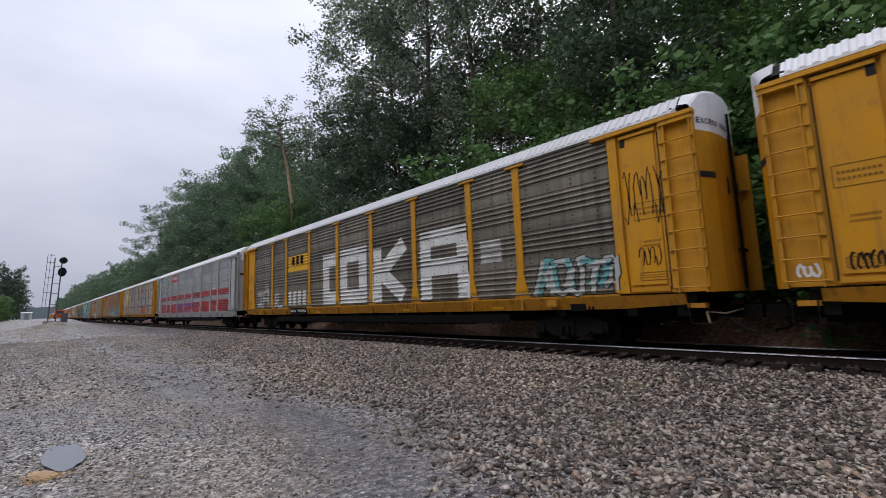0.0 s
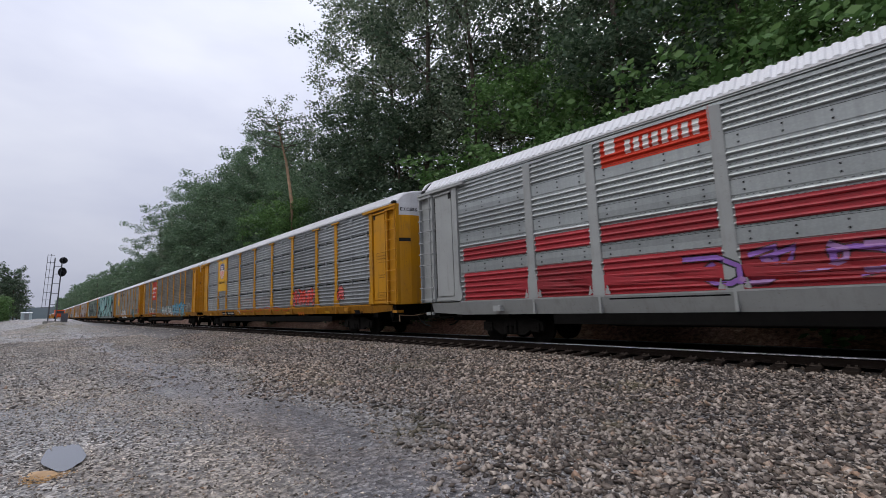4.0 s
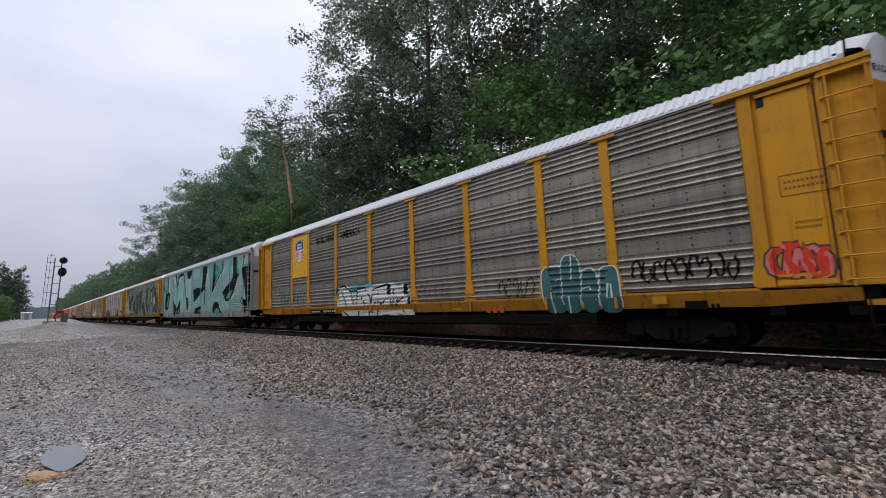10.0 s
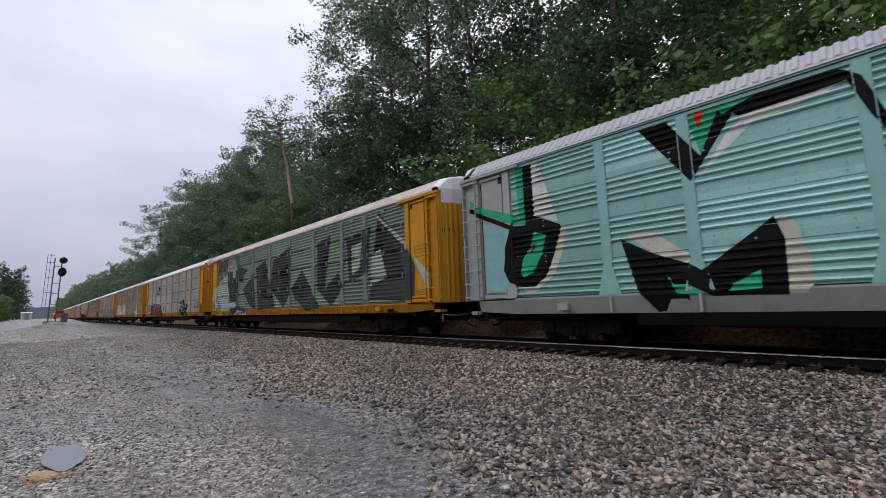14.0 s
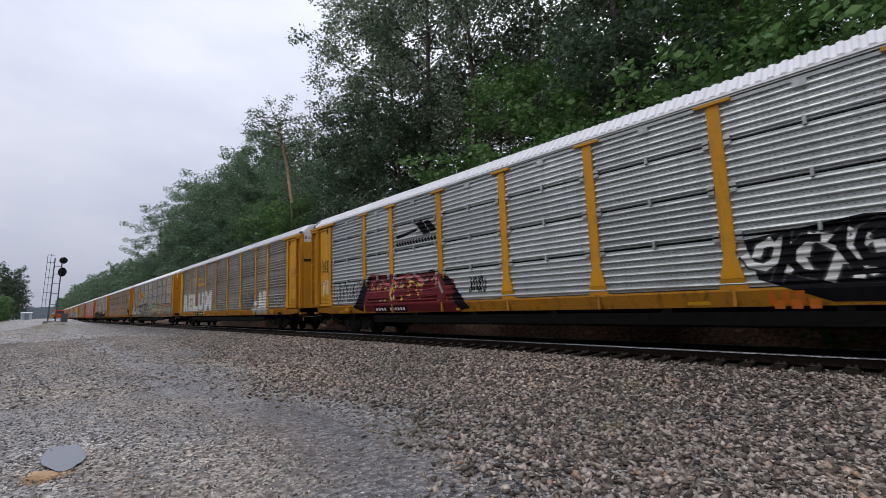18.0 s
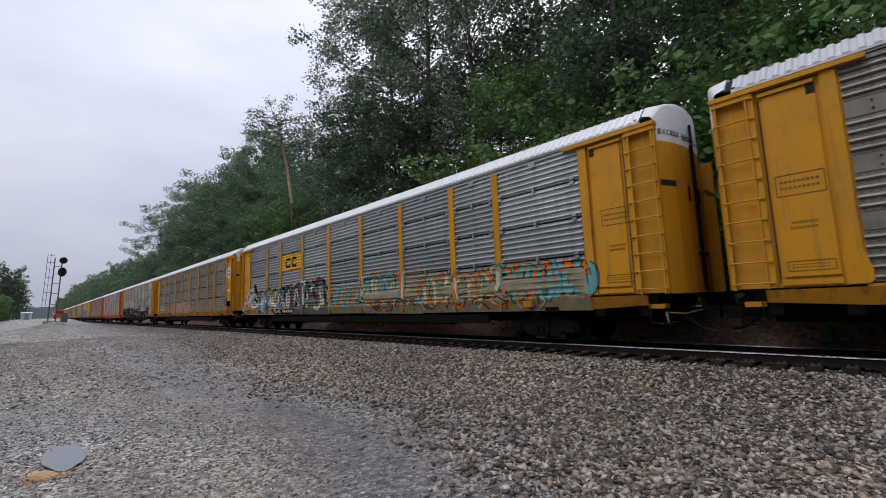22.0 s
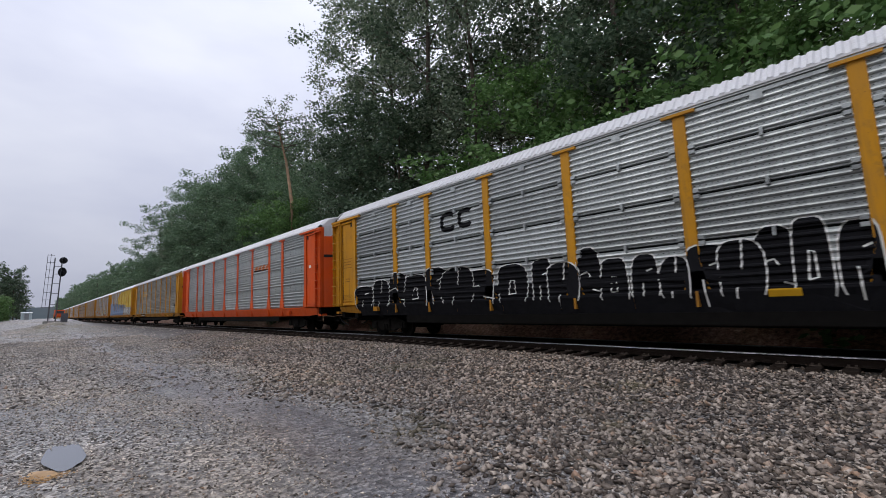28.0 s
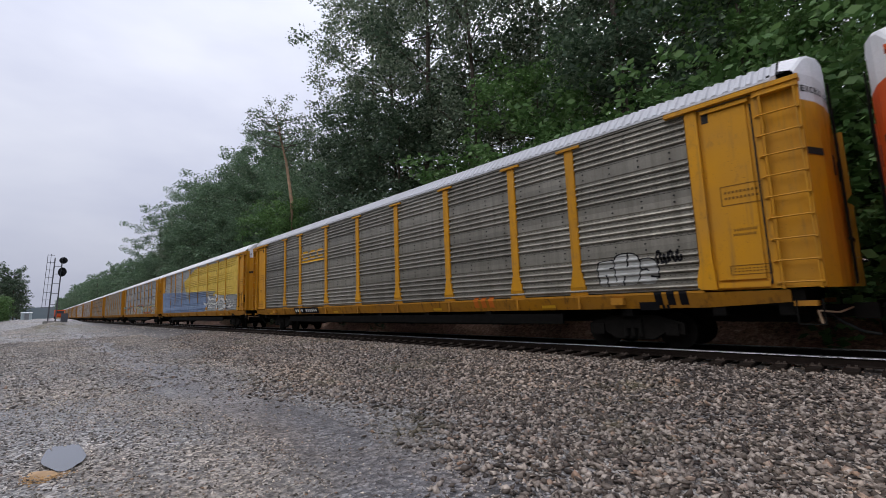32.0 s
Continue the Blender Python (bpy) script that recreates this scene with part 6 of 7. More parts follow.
strokes(10, [[(-13.53, 1.04), (-12.55, 1.66), (-12.3, 2.42), (-12.19, 2.58)], [(-12.22, 2.15), (-11.44, 1.96), (-10.49, 1.92)], [(-11.58, 2.76), (-11.52, 2.95), (-11.18, 2.9), (-11.17, 2.62)], [(-11.19, 2.38), (-10.79, 1.94), (-10.36, 1.74), (-9.74, 1.71)], [(-10.71, 2.36), (-10.36, 2.5), (-9.74, 2.32)], [(-9.74, 2.32), (-8.96, 2.59), (-8.42, 2.32)], [(-8.96, 1.72), (-8.93, 2.26), (-8.68, 2.46), (-8.46, 2.2)], [(-8.92, 1.85), (-8.67, 2.03), (-8.55, 2.14)], [(-9.78, 1.29), (-9.44, 1.48), (-9.09, 1.33), (-9.48, 1.07), (-9.78, 1.29)], [(-9.58, 1.31), (-9.26, 1.37), (-9.22, 1.23)], [(-8.42, 2.32), (-8.35, 1.99), (-7.79, 1.51)], [(-7.74, 2.42), (-7.55, 2.03), (-7.25, 1.47), (-6.89, 1.33)], [(-7.38, 1.89), (-7.24, 1.93), (-6.55, 1.85)], [(-6.79, 2.39), (-6.73, 2.09), (-6.53, 1.96)], [(-7.16, 2.3), (-7.08, 2.08), (-6.87, 1.89)], [(-8.76, 1.7), (-8.85, 1.38), (-9.11, 1.13)], [(-11.38, 1.59), (-10.97, 1.65), (-10.54, 1.32)], [(-11.44, 1.02), (-10.85, 1.26), (-10.27, 1.16)], [(-7.85, 2.34), (-7.65, 1.92), (-7.66, 1.62)]], 0.06, INKY, 4)['kind'] = 'stuff'
wildstyle(10, (-12.6, -6.8, 1.08, 2.42), (TEAL_DEEP, STEEL_BLUE, LOGO_YEL_P, SPRAY_W, PALE_TEAL), 61, 11, layer=3)
wildstyle(10, (-6.63, -1.75, 1.23, 2.75), (SPRAY_W, INKY, BEIGE_Y, SIGN_DKRED, TEAL_DEEP), 43, 14, layer=1)
patch(10, [(-6.04, 2.73), (-4.86, 2.7), (-2.41, 2.63), (-1.75, 1.78), (-1.72, 0.94), (-6.13, 0.97)], GHOST_D, 0)
wildstyle(10, (-1.61, 1.09, 1.17, 2.27), (PALE_TEAL, LOGO_OR, PALE_TEAL), 44, 14)
patch(10, [(1.24, 2.27), (2.36, 2.78), (3.22, 2.7), (4.47, 2.44), (5.59, 2.7), (5.39, 0.92), (-1.72, 1.0), (-1.69, 1.37), (1.22, 1.33)], BEIGE_D, 0)
wildstyle(10, (1.3, 4.41, 1.49, 2.6), (PALE_TEAL, LOGO_OR, BEIGE_Y, PALE_TEAL), 45, 22, layer=1)
wildstyle(10, (9.16, 12.29, 1.27, 2.36), (PALE_TEAL, TEAL_DEEP, LOGO_OR, PALE_TEAL), 46, 26, layer=1)
wildstyle(10, (1.88, 10.95, 0.99, 1.56), (BEIGE_Y, LOGO_OR, BROWNY, BEIGE_D), 47, 26, layer=1)
plate(10, (-8.6, -5.52, 1.0, 1.31))
wildstyle(11, (-5.99, 1.08, 1.09, 2.43), (LOGO_OR, PEACH, GHOST, PEACH), 48, 22)
wildstyle(11, (-11.91, -9.79, 1.51, 2.25), (GHOST,), 49, 6)
plate(11, (-6.96, -5.6, 1.01, 1.34))
round_emblem(11, (12.29, 13.08, 3.73, 4.54))
bars(11, (12.41, 13.02, 2.76, 2.88), WHITE, 0)
wildstyle(11, (-12.01, -9.63, 1.6, 2.49), (GHOST,), 50, 4)
patch(10, [(5.3, 0.95), (5.4, 2.5), (7.0, 2.3), (8.6, 2.1), (9.4, 2.45), (11.0, 2.35), (12.15, 2.0), (12.15, 0.95)], BEIGE_D, 0)
wildstyle(10, (5.3, 9.3, 1.2, 2.35), (PALE_TEAL, LOGO_OR, BEIGE_Y, BEIGE_D), 48, 18, layer=1)
for x in range(-12, 10, 2):
    patch(12, quad(x, x + 1.99, 0.87, 1.75), INKY, 0)
logo_ring(12, (-6.66, -5.86, 3.75, 4.44), INKY)
logo_ring(12, (-5.77, -5.09, 3.78, 4.43), INKY)
bubbles(12, (-12.17, -3.08, 1.06, 2.59), 8, INKY, SPRAY_W, 51)
bubbles(12, (-2.96, 1.37, 1.01, 2.6), 6, INKY, SPRAY_W, 52)
bubbles(12, (1.29, 4.25, 0.94, 2.64), 5, INKY, SPRAY_W, 53)
bubbles(12, (8.06, 10.25, 0.99, 2.65), 4, INKY, SPRAY_W, 54)
scribble(12, (-16.69, -16.0, 3.18, 3.72), INKY, 55, 6, 0.03)
plate(12, (-8.58, -6.45, 0.99, 1.27))
bars(12, (2.61, 3.12, 1.16, 1.31), LOGO_YEL, 0, layer=6)
bars(13, (4.67, 7.11, 3.76, 4.1), LOGO_OR, 4, slant=0.25)
patch(13, [(4.65, 3.86), (7.12, 3.81), (7.11, 3.74), (4.64, 3.76)], INKY, 0)
bars(13, (12.6, 12.84, 3.36, 3.51), WHITE, 0)
logo_ring(14, (-7.19, -6.38, 3.86, 4.29), LOGO_YEL)
logo_ring(14, (-6.31, -5.6, 3.87, 4.28), LOGO_YEL)
logo_ring(14, (-5.48, -4.75, 3.87, 4.27), LOGO_YEL)
patch(14, [(-7.19, 3.81), (-4.75, 3.77), (-4.75, 3.66), (-7.18, 3.69)], LOGO_YEL, 0)
bubbles(14, (9.76, 11.23, 1.53, 2.32), 3, GHOST, INKY, 56)
scribble(14, (11.2, 11.73, 1.95, 2.3), INKY, 57, 6, 0.05)
bars(14, (5.43, 6.38, 1.08, 1.4), LOGO_OR, 3)
plate(14, (-8.08, -5.3, 1.01, 1.46))
bars(14, (11.08, 11.87, 1.04, 1.35), INKY, 3)
patch(15, [(0.3, 5.21), (12.14, 5.21), (12.1, 2.5), (5.12, 2.56), (-2.37, 2.57), (-3.73, 4.26)], LOGO_YEL_P, 0)
patch(15, [(-13.35, 3.56), (6.65, 2.95), (3.58, 1.33), (-12.89, 1.33)], STEEL_BLUE, 0)
wildstyle(15, (3.82, 11.4, 1.45, 2.68), (SPRAY_W,), 58, 8)
scribble(15, (11.88, 13.51, 1.49, 2.67), INKY, 59, 5, 0.05)
wildstyle(16, (-14.7, 12.34, 1.38, 2.63), (LOGO_OR, PALE_TEAL, BEIGE_Y), 60, 10)


# ---- trees ----
def tube(points, radii, n=7):
    """Rings along a bent limb; returns vertices and quads."""
    v, f = [], []
    for i, (p, r) in enumerate(zip(points, radii)):
        d = Vector(points[min(i + 1, len(points) - 1)]) - Vector(points[max(i - 1, 0)])
        q = d.to_track_quat("Z", "Y")
        v += [tuple(Vector(p) + q @ Vector((r * math.cos(6.2832 * j / n), r * math.sin(6.2832 * j / n), 0))) for j in range(n)]
        if i:
            a = (i - 1) * n
            f += [(a + j, a + (j + 1) % n, a + n + (j + 1) % n, a + n + j) for j in range(n)]
    return v, f


def leaves(rng, centres, spread, count, size, flat=0.6):
    """Pointed leaf blades round the clump centres, thicker towards each clump's shell."""
    c = centres[rng.integers(0, len(centres), count)]
    d = rng.normal(0, 1, (count, 3))
    d /= np.linalg.norm(d, axis=1, keepdims=True) + 1e-9
    rad = spread * rng.random((count, 1)) ** 0.42
    p = c + d * rad * np.array([1, 1, flat])
    a = rng.random(count) * 6.2832
    up = rng.normal(0, 0.6, (count, 3)) + np.array([0, 0, 0.7])
    ax = np.stack([np.cos(a), np.sin(a), rng.normal(-0.3, 0.4, count)], -1)
    ax /= np.linalg.norm(ax, axis=1, keepdims=True)
    sd = np.cross(up, ax)
    sd /= np.linalg.norm(sd, axis=1, keepdims=True) + 1e-9
    s = (size * (0.55 + 0.9 * rng.random(count)))[:, None]
    v = np.stack([p - ax * s * 0.6, p + sd * s * 0.42, p + ax * s * 0.7, p - sd * s * 0.42], 1)
    return v.reshape(-1, 3)


def tree_meshes(seed, height, crown_lo, radius, n_leaves, size, trunk_r, fill=0.12):
    """Trunk that forks into leaders, spreading limbs and twigs, and a crown of leaf clumps on the twigs."""
    rng = np.random.default_rng(seed)
    wood = Mesh()
    lean = rng.normal(0, 0.03, 2)
    steps = 9
    pts = [(lean[0] * height * t + 0.3 * math.sin(t * 5 + seed), lean[1] * height * t + 0.25 * math.cos(t * 4 + seed), height * 0.93 * t) for t in np.linspace(0, 1, steps)]
    wood.add(*tube(pts, [trunk_r * (1 - 0.85 * t) + 0.02 for t in np.linspace(0, 1, steps)], 9))
    clumps, inner = [], []
    n_limb = 30
    for i in range(n_limb):
        u = (i + rng.random()) / n_limb
        t = crown_lo + (0.97 - crown_lo) * u
        j = min(int(t * (steps - 1)), steps - 2)
        base = Vector(pts[j]).lerp(Vector(pts[j + 1]), t * (steps - 1) - j)
        # widest a little above the middle of the crown, rounded top
        shape = math.sqrt(max(0.06, 1 - ((u - 0.52) / 0.60) ** 2))
        length = radius * shape * (0.55 + 0.55 * rng.random())
        az = i * 2.4 + rng.normal(0, 0.5)
        rise = 0.15 + 0.75 * u + rng.normal(0, 0.15)
        tip = base + Vector((math.cos(az) * length, math.sin(az) * length, rise * length * 0.7))
        mid = base.lerp(tip, 0.5) + Vector((0, 0, -0.07 * length)) + Vector(rng.normal(0, 0.15, 3))
        r = trunk_r * (1 - 0.8 * t) * 0.45
        wood.add(*tube([base, mid, tip], [r, r * 0.6, r * 0.18], 5))
        for q in (0.42, 0.68, 0.86, 1.0):
            w = base.lerp(tip, q)
            for _ in range(1 if q < 0.8 else 2):
                e = w + Vector(rng.normal(0, 1, 3) * np.array([0.15, 0.15, 0.11])) * radius
                clumps.append(tuple(e))
                wood.add(*tube([w, w.lerp(e, 0.6) + Vector((0, 0, 0.1)), e], [r * 0.28, r * 0.18, r * 0.07], 4))
        inner.append(tuple(base.lerp(tip, 0.35)))
        inner.append(tuple(base.lerp(tip, 0.62)))
    clumps.append(pts[-1])
    v = leaves(rng, np.array(clumps), radius * 0.185, n_leaves, size, 0.62)
    inside = leaves(rng, np.array(inner), radius * 0.24, int(n_leaves * fill), size * 1.7, 0.7)
    v = np.concatenate([v, inside])
    crown = raw_mesh("crown", v, np.arange(len(v)), 4)
    return wood.make("trunk", True), crown


# tall canopy trees, a low dense one, and the understorey
NEAR_TREES = [tree_meshes(11 + i, h, lo, r, n, sz, tr, fl) for i, (h, lo, r, n, sz, tr, fl) in enumerate((
    (34, 0.38, 6.4, 17500, 0.185, 0.26, 0.04), (30, 0.34, 5.6, 15000, 0.185, 0.22, 0.04), (36, 0.44, 6.0, 16500, 0.185, 0.27, 0.04),
    (21, 0.16, 5.0, 15000, 0.185, 0.18, 0.08), (31, 0.42, 4.8, 14000, 0.185, 0.20, 0.04), (15, 0.10, 4.4, 13000, 0.180, 0.14, 0.10)))]
FAR_TREES = [tree_meshes(41 + i, h, lo, r, n, 0.50, tr) for i, (h, lo, r, n, tr) in enumerate((
    (28, 0.12, 6.4, 3400, 0.3), (25, 0.08, 6.0, 3200, 0.28), (22, 0.06, 6.0, 3200, 0.25)))]
SHRUBS = [tree_meshes(61 + i, h, 0.05, r, n, 0.17, 0.05, 0.08) for i, (h, r, n) in enumerate(((4.5, 2.4, 3400), (6.5, 2.8, 4400), (3.0, 2.2, 2600)))]
LEAF = (LEAF_A, LEAF_B, LEAF_C, LEAF_D)


def tree(meshes, x, y, turn, scale, leaf, name="tree", label="tall leafy deciduous tree at the edge of the woods", group="trees of the wood"):
    t = tagged(new(name), label, "shrub" if name == "shrub" else "tree", group)
    t.matrix_basis = Matrix.Translation((x, y, float(ground_z(x, y)) - 0.1)) @ Matrix.Rotation(turn, 4, "Z") @ Matrix.Diagonal((scale, scale, scale, 1))
    put("trunk", meshes[0], BARK, t)
    put("crown", meshes[1], leaf, t)
    return t


def build_woods():
    rng = random.Random(8)
    # canopy rows behind the track
    for y0, step, pool, x_end in ((20.5, 6.6, (0, 1, 4), -24.0), (27.0, 7.0, (0, 2, 1), -22.0)):
        x = 10.0
        while x > x_end:
            tree(NEAR_TREES[rng.choice(pool)], x + rng.uniform(-1, 1), y0 + rng.uniform(-1.4, 1.4), rng.uniform(0, 6.28), rng.uniform(0.92, 1.06), LEAF[rng.choice((0, 1, 0)) if x < -9 else rng.choice((1, 2, 0))])
            x -= step * rng.uniform(0.85, 1.15)
    # the big trees at the wood's corner, with dark low trees under them
    tree(NEAR_TREES[0], -36.0, 25.0, 4.0, 1.06, LEAF_A)
    tree(NEAR_TREES[1], -29.0, 21.5, 0.9, 1.05, LEAF_A)
    for x, y, i, k, leaf in ((-31.0, 18.6, 3, 0.84, 1), (-27.0, 18.4, 3, 0.80, 1), (-35.5, 22.5, 3, 0.80, 1), (-23.0, 18.0, 5, 1.0, 1)):
        tree(NEAR_TREES[i], x, y, 1.3 * x, k, LEAF[leaf], label="low dense dark tree under the taller ones")
    for x, y, i, k, leaf in ((-20.5, 26.0, 3, 0.92, 0), (-15.5, 24.0, 3, 0.85, 0), (-25.5, 27.0, 3, 0.9, 0)):
        tree(NEAR_TREES[i], x, y, 0.9 * x, k, LEAF[leaf], label="dense young tree between the tall stems")
    # middle storey fills the wood between the tall stems
    x = 8.0
    while x > -15:
        for y0 in ((18.6, 25.0) if x > -8 else (19.5,)):
            tree(NEAR_TREES[rng.choice((3, 5))], x + rng.uniform(-1.4, 1.4), y0 + rng.uniform(-1.0, 1.2), rng.uniform(0, 6.28), rng.uniform(0.75, 1.0), LEAF[rng.choice((1, 2, 2) if x > -13 else (1, 1, 0))], label="dense young tree between the tall stems")
        x -= rng.uniform(4.6, 5.8)
    # lower, paler trees behind the pine
    for x, y, i, k in ((-43.0, 23.0, 3, 0.80), (-47.5, 26.0, 3, 0.86), (-51.0, 22.0, 3, 0.78), (-56.0, 25.0, 3, 0.92), (-50.0, 19.6, 5, 0.85), (-44.0, 19.4, 5, 0.85)):
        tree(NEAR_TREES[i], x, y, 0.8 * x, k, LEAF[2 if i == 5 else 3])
    # dense stretch that recedes along the track
    x = -61.0
    while x > -128:
        for y0 in (20.0, 25.5, 32.0):
            tall = 1.12 if -110 < x < -64 else 0.80
            i = rng.choice((3, 3, 5) if y0 < 21 else (1, 3, 3))
            k = {1: 0.95, 3: 1.20, 5: 1.30}[i] * tall * (0.80 if y0 < 21 else 1.0) * rng.uniform(0.86, 1.02)
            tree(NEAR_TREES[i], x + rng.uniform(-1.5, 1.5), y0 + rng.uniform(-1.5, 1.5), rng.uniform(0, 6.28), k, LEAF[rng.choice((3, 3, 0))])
        x -= rng.uniform(5.2, 6.8)
    x = -130.0
    while x > -700:
        low = 0.56 if x > -175 else (0.66 if x > -300 else 0.78)
        for y0 in (19.0, 27.0):
            # haze is put into the crowns' colour by the paler leaf
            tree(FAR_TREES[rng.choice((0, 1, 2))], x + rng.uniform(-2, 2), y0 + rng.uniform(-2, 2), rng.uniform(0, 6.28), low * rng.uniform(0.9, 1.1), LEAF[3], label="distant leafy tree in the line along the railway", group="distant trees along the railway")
        x -= rng.uniform(6.5, 9.5) * (1 if x > -300 else 1.7)
    # unseen tree rows added behind the camera to keep low sky light off the cars
    x = 70.0
    while x > -150:
        for y0 in (-24.0, -32.0):
            tree(FAR_TREES[rng.choice((0, 1, 2))], x + rng.uniform(-2, 2), y0 + rng.uniform(-2, 2), rng.uniform(0, 6.28), rng.uniform(0.6, 0.8), LEAF[rng.choice((0, 1))], label="unseen leafy tree added behind the camera to block low sky light", group="trees across the lot")
        x -= rng.uniform(6.0, 8.0)
    # undergrowth on the bank
    for x, y, k in ((-1.2, 16.9, 1.15), (-4.6, 17.2, 1.25), (-8.0, 17.0, 1.2), (-12.5, 17.3, 1.2), (1.5, 17.0, 1.3), (-10.5, 18.5, 1.35), (-17.0, 17.2, 1.25)):
        tree(SHRUBS[1], x, y, x, k, LEAF_C, "shrub", "light green shrub spreading over the bank", "undergrowth on the bank")
    x = 6.0
    while x > -70:
        for y0 in (16.6, 18.6):
            tree(SHRUBS[rng.choice((0, 1, 2))], x + rng.uniform(-0.8, 0.8), y0 + rng.uniform(-0.5, 0.7), rng.uniform(0, 6.28), rng.uniform(0.8, 1.2), LEAF[rng.choice((1, 0, 2))], "shrub", "dense green shrub under the trees on the bank", "undergrowth on the bank")
        x -= rng.uniform(2.4, 3.4)


build_woods()


# ---- signal, puddle, dead pine, things down the line ----
MAST = plain_mat("signal_aluminium", (0.13, 0.135, 0.15), 0.5, 0.4)
LAMP_BLACK = plain_mat("signal_black", (0.02, 0.02, 0.022), 0.6)


def signal_mast(x, y):
    z0 = float(ground_z(x, y)) - 0.1
    s = tagged(new("railway_signal"), "tall aluminium railway signal mast with ladder and two black heads", "signal")
    s.location = (x, y, z0)
    s.rotation_euler = (0, 0, radians(88))
    s.rotation_euler.y = radians(2.0)
    top = 8.3
    for k in (-0.36, 0.36):
        put("mast", Mesh().rod((k, 0, 0), (k, 0, top), 0.075, 0.06, 10).make("mast"), MAST, s)
    brace = Mesh().box(-0.36, 0.36, -0.03, 0.03, -0.03, 0.03).make("brace")
    for z in (1.0, 2.3, 3.7, 5.0, 6.2, 7.2):
        put("brace", brace, MAST, s, pose(0, 0, z))
    lad = put("ladder", Mesh().box(-1.10, -1.05, -0.03, 0.03, 1.9, 8.7).box(-0.78, -0.74, -0.03, 0.03, 1.9, 8.7).make("ladder"), MAST, s)
    rung = Mesh().rod((-1.10, 0, 0), (-0.42, 0, 0), 0.03, n=6).make("rung")
    for i in range(8):
        put("rung", rung, MAST, lad, pose(0, 0, 1.95 + i * 0.95))
    for z, r in ((8.0, 0.42), (6.5, 0.44)):
        h = put("signal_head", Mesh().rod((0.48, 0.02, z), (0.48, 0.28, z), r * 0.48, n=16).make("signal_head"), LAMP_BLACK, s)
        o = [(0.48 + r * math.cos(6.2832 * i / 24), z + r * (1.0 if z > 7 else 1.35) * math.sin(6.2832 * i / 24)) for i in range(24)]
        put("background_plate", Mesh().prism(o, -0.04, 0.02).make("background_plate"), LAMP_BLACK, h)
        for dz in ((0.0,) if z > 7 else (-0.4, 0.0, 0.4)):
            put("hood", Mesh().rod((0.48, -0.32, z + dz), (0.48, -0.03, z + dz), 0.17, 0.15, 12, False).make("hood"), LAMP_BLACK, h)
    put("cabinet", Mesh().box(-0.35, 0.35, -0.35, 0.35, 0.0, 1.2).make("cabinet"), MAST, s, pose(1.2, 0.4, 0))
    put("footing", Mesh().box(-0.8, 0.8, -0.5, 0.5, -0.2, 0.22).make("footing"), plain_mat("footing_concrete", (0.3, 0.29, 0.27), 0.85), s)


signal_mast(-74.4, 1.30)


def puddle():
    """Still water in a shallow dip, with a rusty silt edge."""
    k = Nodes("puddle_water")
    k.bump(k.noise(3, 2), 0.02, 0.01)
    water = k.put((0.09, 0.10, 0.12), 0.02, spec=1.0)
    rng = random.Random(5)
    def sheet(cx, cy, rx, ry, turn, seed, z):
        m = Mesh()
        ca, sa = math.cos(turn), math.sin(turn)
        pts = []
        for i in range(72):
            a = 6.2832 * i / 72
            q = 1 + 0.08 * math.sin(2 * a + seed) + 0.05 * math.sin(5 * a + 2 * seed) + rng.uniform(-0.025, 0.025)
            u, v = rx * q * math.cos(a), ry * q * math.sin(a)
            pts.append((cx + u * ca - v * sa, cy + u * sa + v * ca, z))
        return m.add(pts, [tuple(range(72))]).make("puddle")
    tagged(put("puddle", sheet(-7.47, 0.34, 0.66, 0.22, -0.03, 1.0, -0.014), water), "shallow rain puddle on the gravel lot", "puddle", kind="structure")
    silt = plain_mat("rusty_silt", (0.52, 0.32, 0.15), 0.4, 0, 0.4, 5)
    tagged(put("silt_patch", sheet(-6.62, 0.14, 0.26, 0.13, 0.3, 2.2, 0.004), silt), "wet rust-brown silt beside the puddle", "mud", kind="structure")
    g = np.random.default_rng(17)
    n = 700
    stones("rusty_pebbles", -6.62 + g.normal(0, 0.13, n), 0.15 + g.normal(0, 0.085, n), 0.006 + 0.012 * g.random(n), silt, "rust-stained pebbles round the silt", g)


puddle()


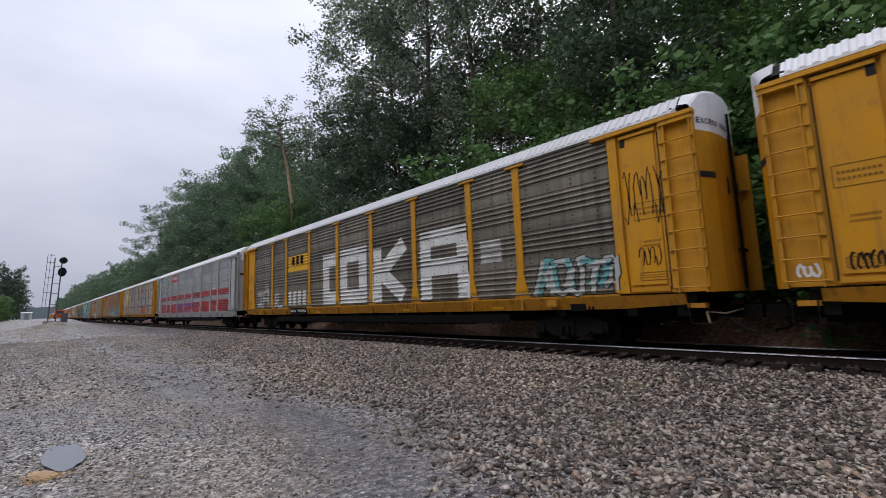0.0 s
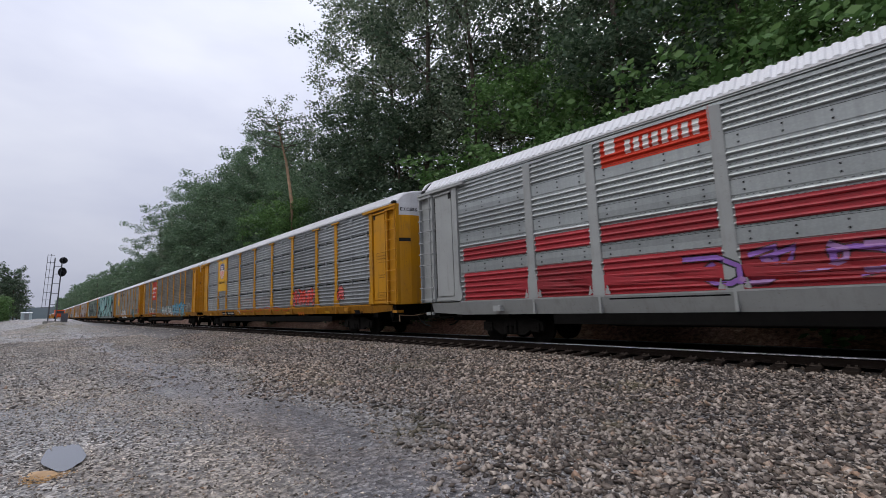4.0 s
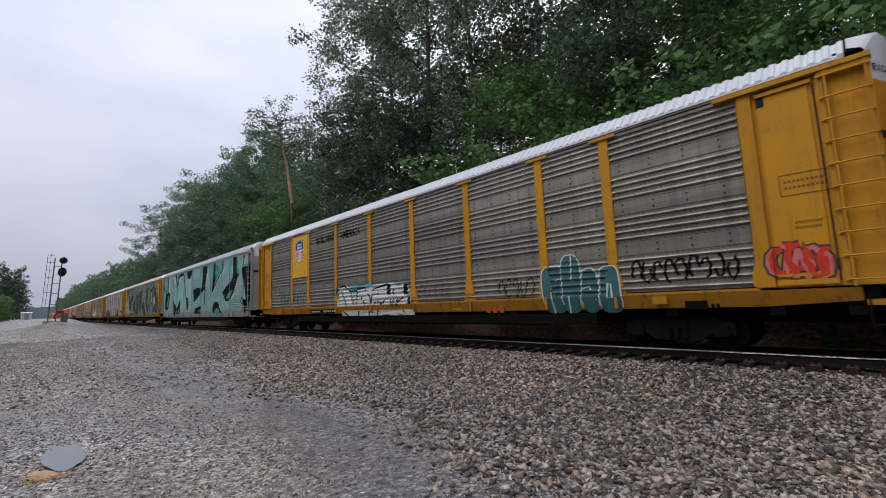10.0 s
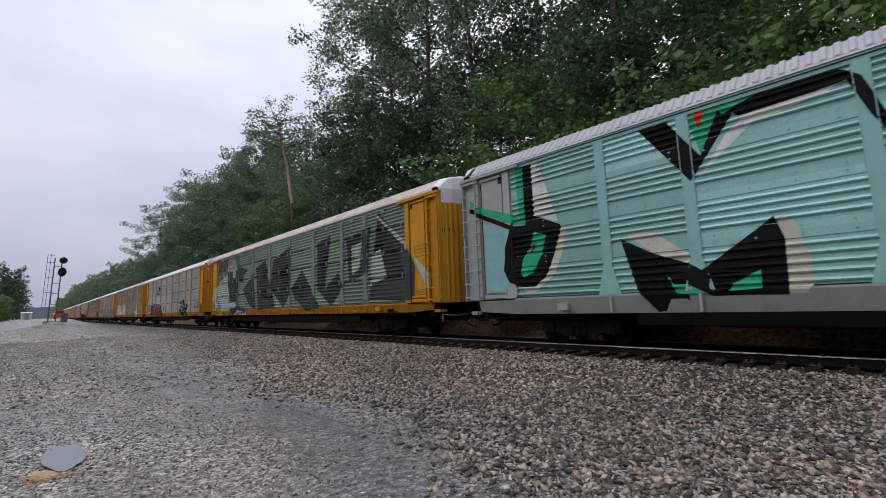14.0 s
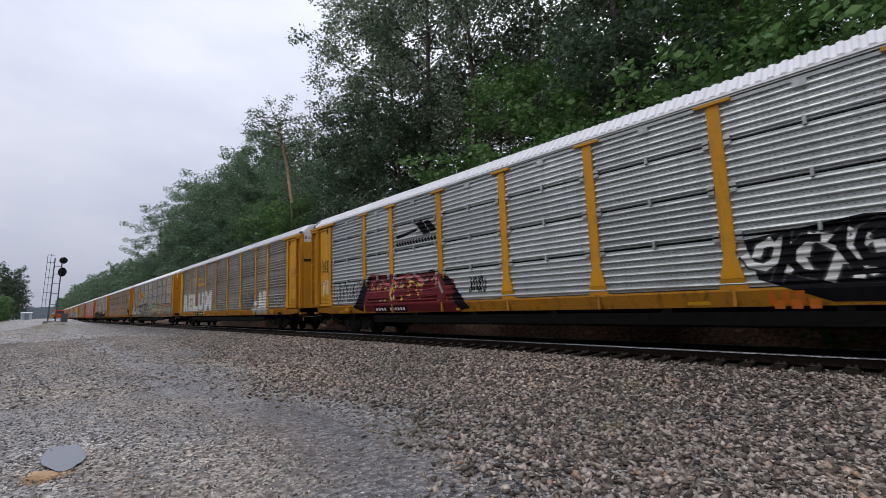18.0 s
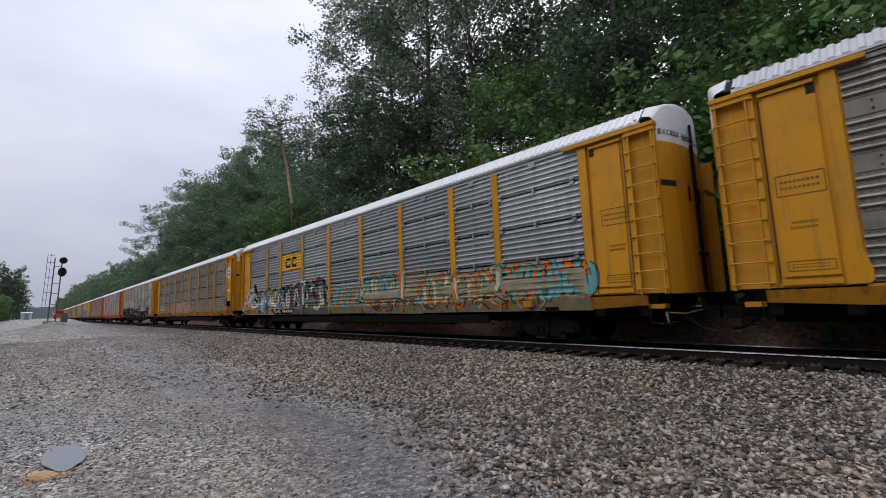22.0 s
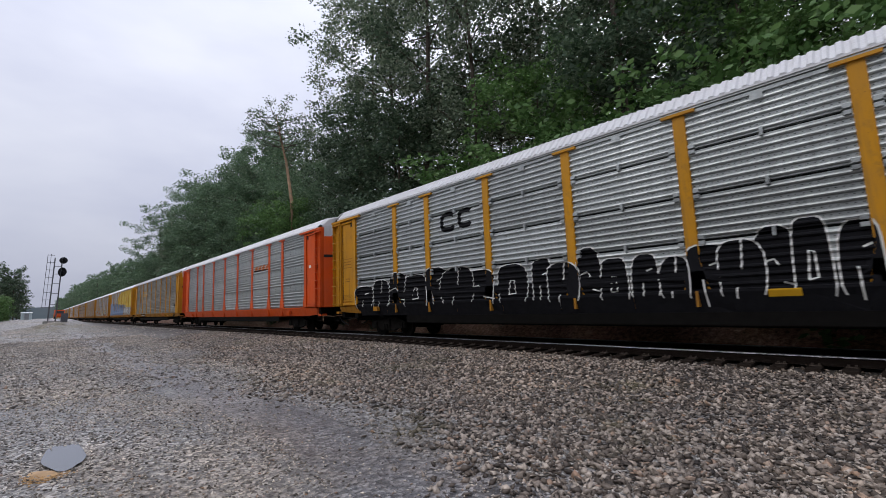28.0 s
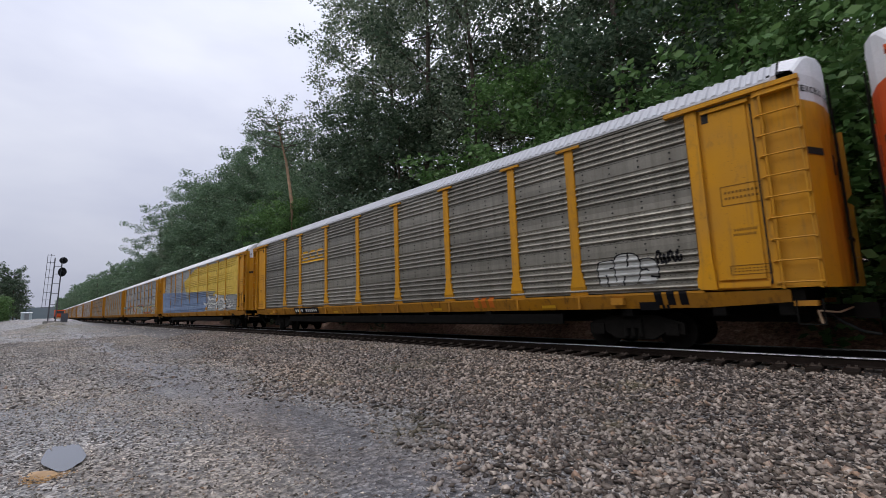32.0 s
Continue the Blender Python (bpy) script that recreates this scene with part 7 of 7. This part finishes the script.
def dead_pine(x, y):
    t = tagged(new("pine_tree"), "thin half-dead pine with reddish bare trunk", "tree", "trees of the wood")
    z0 = float(ground_z(x, y)) - 0.1
    t.location = (x, y, z0)
    pts = [(0.0, 0, 0), (0.2, 0, 6), (0.1, 0, 11.5), (-1.6, 0.1, 16.4), (-3.0, 0.1, 19.3), (-4.2, 0, 22.6)]
    put("trunk", Mesh().add(*tube(pts, [0.24, 0.21, 0.18, 0.14, 0.09, 0.04], 9)).make("trunk", True), BARK_PALE, t)
    rng = np.random.default_rng(21)
    cen = []
    for i in range(22):
        q = 0.68 + 0.31 * i / 21
        j = min(int(q * 5), 4)
        b = Vector(pts[j]).lerp(Vector(pts[j + 1]), q * 5 - j)
        a, ln = i * 2.4, 5.0 * (1.2 - q) + 1.5
        e = b + Vector((math.cos(a) * ln * 1.2, math.sin(a) * ln, 0.35 * ln + rng.normal(0, 0.3)))
        put("branch", Mesh().add(*tube([b, b.lerp(e, 0.5) + Vector((0, 0, -0.15)), e], [0.06, 0.04, 0.015], 5)).make("branch"), BARK, t)
        for k in (0.5, 0.65, 0.8, 0.9, 1.0):
            cen.append(tuple(b.lerp(e, k) + Vector(rng.normal(0, 0.25, 3))))
    v = leaves(rng, np.array(cen), 0.75, 3200, 0.16)
    put("crown", raw_mesh("crown", v, np.arange(len(v)), 4), LEAF_B, t)


dead_pine(-42.6, 18.6)


def utility_shed(x, y):
    s = tagged(new("utility_shed"), "small white metal utility shed beside the lot", "shed")
    s.location = (x, y, float(ground_z(x, y)) - 0.05)
    s.rotation_euler = (0, 0, radians(4))
    wall = plain_mat("shed_white", (0.48, 0.56, 0.57), 0.6)
    put("wall", Mesh().box(-1.1, 1.1, -1.0, 1.0, 0, 1.75).make("wall"), wall, s)
    put("roof", Mesh().prism([(-1.2, 1.75), (1.2, 1.75), (1.2, 1.82), (0, 2.0), (-1.2, 1.82)], -1.1, 1.1).make("roof"), plain_mat("shed_roof", (0.72, 0.73, 0.74), 0.5), s)
    put("door", Mesh().box(1.1, 1.14, -0.4, 0.4, 0.05, 1.6).make("door"), plain_mat("shed_door", (0.3, 0.31, 0.32), 0.6), s)


utility_shed(-153.5, -2.1)


def work_truck(x, y):
    """Orange track maintenance truck standing by the line."""
    w = tagged(new("maintenance_truck"), "bright orange track maintenance truck parked beside the line", "truck")
    w.location = (x, y, float(ground_z(x, y)) - 0.02)
    paint = plain_mat("truck_orange", (0.62, 0.09, 0.02), 0.45)
    put("body", Mesh().box(-5.2, -0.9, -1.1, 1.1, 0.8, 2.5).make("body"), paint, w)
    cab = put("cab", Mesh().prism([(-0.8, 0.6), (1.5, 0.6), (1.5, 1.4), (0.9, 2.3), (-0.8, 2.3)], -1.05, 1.05).make("cab"), paint, w)
    put("windscreen", Mesh().prism([(1.46, 1.45), (1.5, 1.45), (0.96, 2.22), (0.92, 2.22)], -0.95, 0.95).make("windscreen"), LAMP_BLACK, cab)
    put("chassis", Mesh().box(-5.0, 1.4, -0.7, 0.7, 0.45, 0.8).make("chassis"), BLACK, w)
    wheel = Mesh().rod((0, -0.14, 0), (0, 0.14, 0), 0.45, n=16).make("wheel")
    for q in (-4.0, 0.8):
        for k in (-0.95, 0.95):
            put("wheel", wheel, BLACK, w, pose(q, k, 0.45))


work_truck(-168.0, 4.6)


def far_left():
    rng = random.Random(31)
    for x, y, k in ((-180, -5.4, 0.56), (-186, -4.6, 0.5), (-178, -8, 0.58), (-150, -8.5, 0.42), (-184, -6.5, 0.50), (-190, -10, 0.48), (-176, -11, 0.5), (-205, -7, 0.5), (-215, -12, 0.6), (-168, -15, 0.48), (-240, -5, 0.5)):
        tree(FAR_TREES[rng.choice((0, 1, 2))], x, y, rng.uniform(0, 6.28), k, LEAF_B, label="leafy tree beyond the gravel lot", group="trees beyond the lot")
    for x, y, k in ((-127, -6.2, 1.0), (-129, -5.6, 0.8), (-128, -7.6, 0.95), (-131, -9.5, 1.1), (-125, -10.5, 1.0)):
        tree(SHRUBS[rng.choice((0, 1))], x, y, rng.uniform(0, 6.28), k, LEAF_C, "shrub", "light green bush at the edge of the lot", "bushes by the lot")
    # wooded ridge on the horizon, distance haze mixed into its blue-grey colour
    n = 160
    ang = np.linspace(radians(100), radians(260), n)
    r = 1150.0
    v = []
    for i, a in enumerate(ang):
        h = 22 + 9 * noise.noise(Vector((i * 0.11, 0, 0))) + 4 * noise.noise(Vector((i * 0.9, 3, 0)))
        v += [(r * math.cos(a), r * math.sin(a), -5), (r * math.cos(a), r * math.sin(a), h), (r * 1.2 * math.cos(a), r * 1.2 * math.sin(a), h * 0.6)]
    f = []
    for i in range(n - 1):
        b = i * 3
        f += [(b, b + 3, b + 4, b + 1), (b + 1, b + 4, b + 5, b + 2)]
    tagged(put("far_ridge", Mesh().add(v, f).make("far_ridge"), plain_mat("far_woods_haze", (0.17, 0.215, 0.23), 0.9, 0, 0.2, 0.02)), "wooded ridge on the horizon, blue-green haze painted into its colour", "backdrop", kind="structure")


far_left()


# ---- what moves ----
def travel(t):
    """Place of the first car along the track."""
    u = t / 10
    return 12.5335 + 12.1514 * t - 0.9114 * u * u + 0.1876 * u ** 3


SLACK = {3: -0.24, 5: 0.12}      # slack in the couplings


def motions():
    times = [0.0, 2.0, 4.0, 6.0, 8.0, 10.0, 12.0, 14.0, 16.0, 18.0, 20.0, 22.0, 24.0, 26.0, 28.0, 30.0, 32.0]
    for i, car in enumerate(TRAIN):
        walk(car, [(t, pose(travel(t) - PITCH * i + SLACK.get(i, 0.0), TRACK_Y, RAIL_Z)) for t in times])
    # wheels roll with the train; axles at the same place in their bogie share one set of keys
    first = {}
    for axle, x in WHEELSETS:
        if x not in first:
            rows = [(f / FPS, pose(x, 0, 0.42, 0, math.degrees((travel(f / FPS) - travel(0)) / 0.42) % 360, 0)) for f in range(int(32 * FPS) + 1)]
            walk(axle, rows)
            first[x] = axle
        else:
            axle.rotation_mode = "QUATERNION"
            keys = axle.animation_data_create()
            keys.action = first[x].animation_data.action
            keys.action_slot = first[x].animation_data.action_slot


motions()
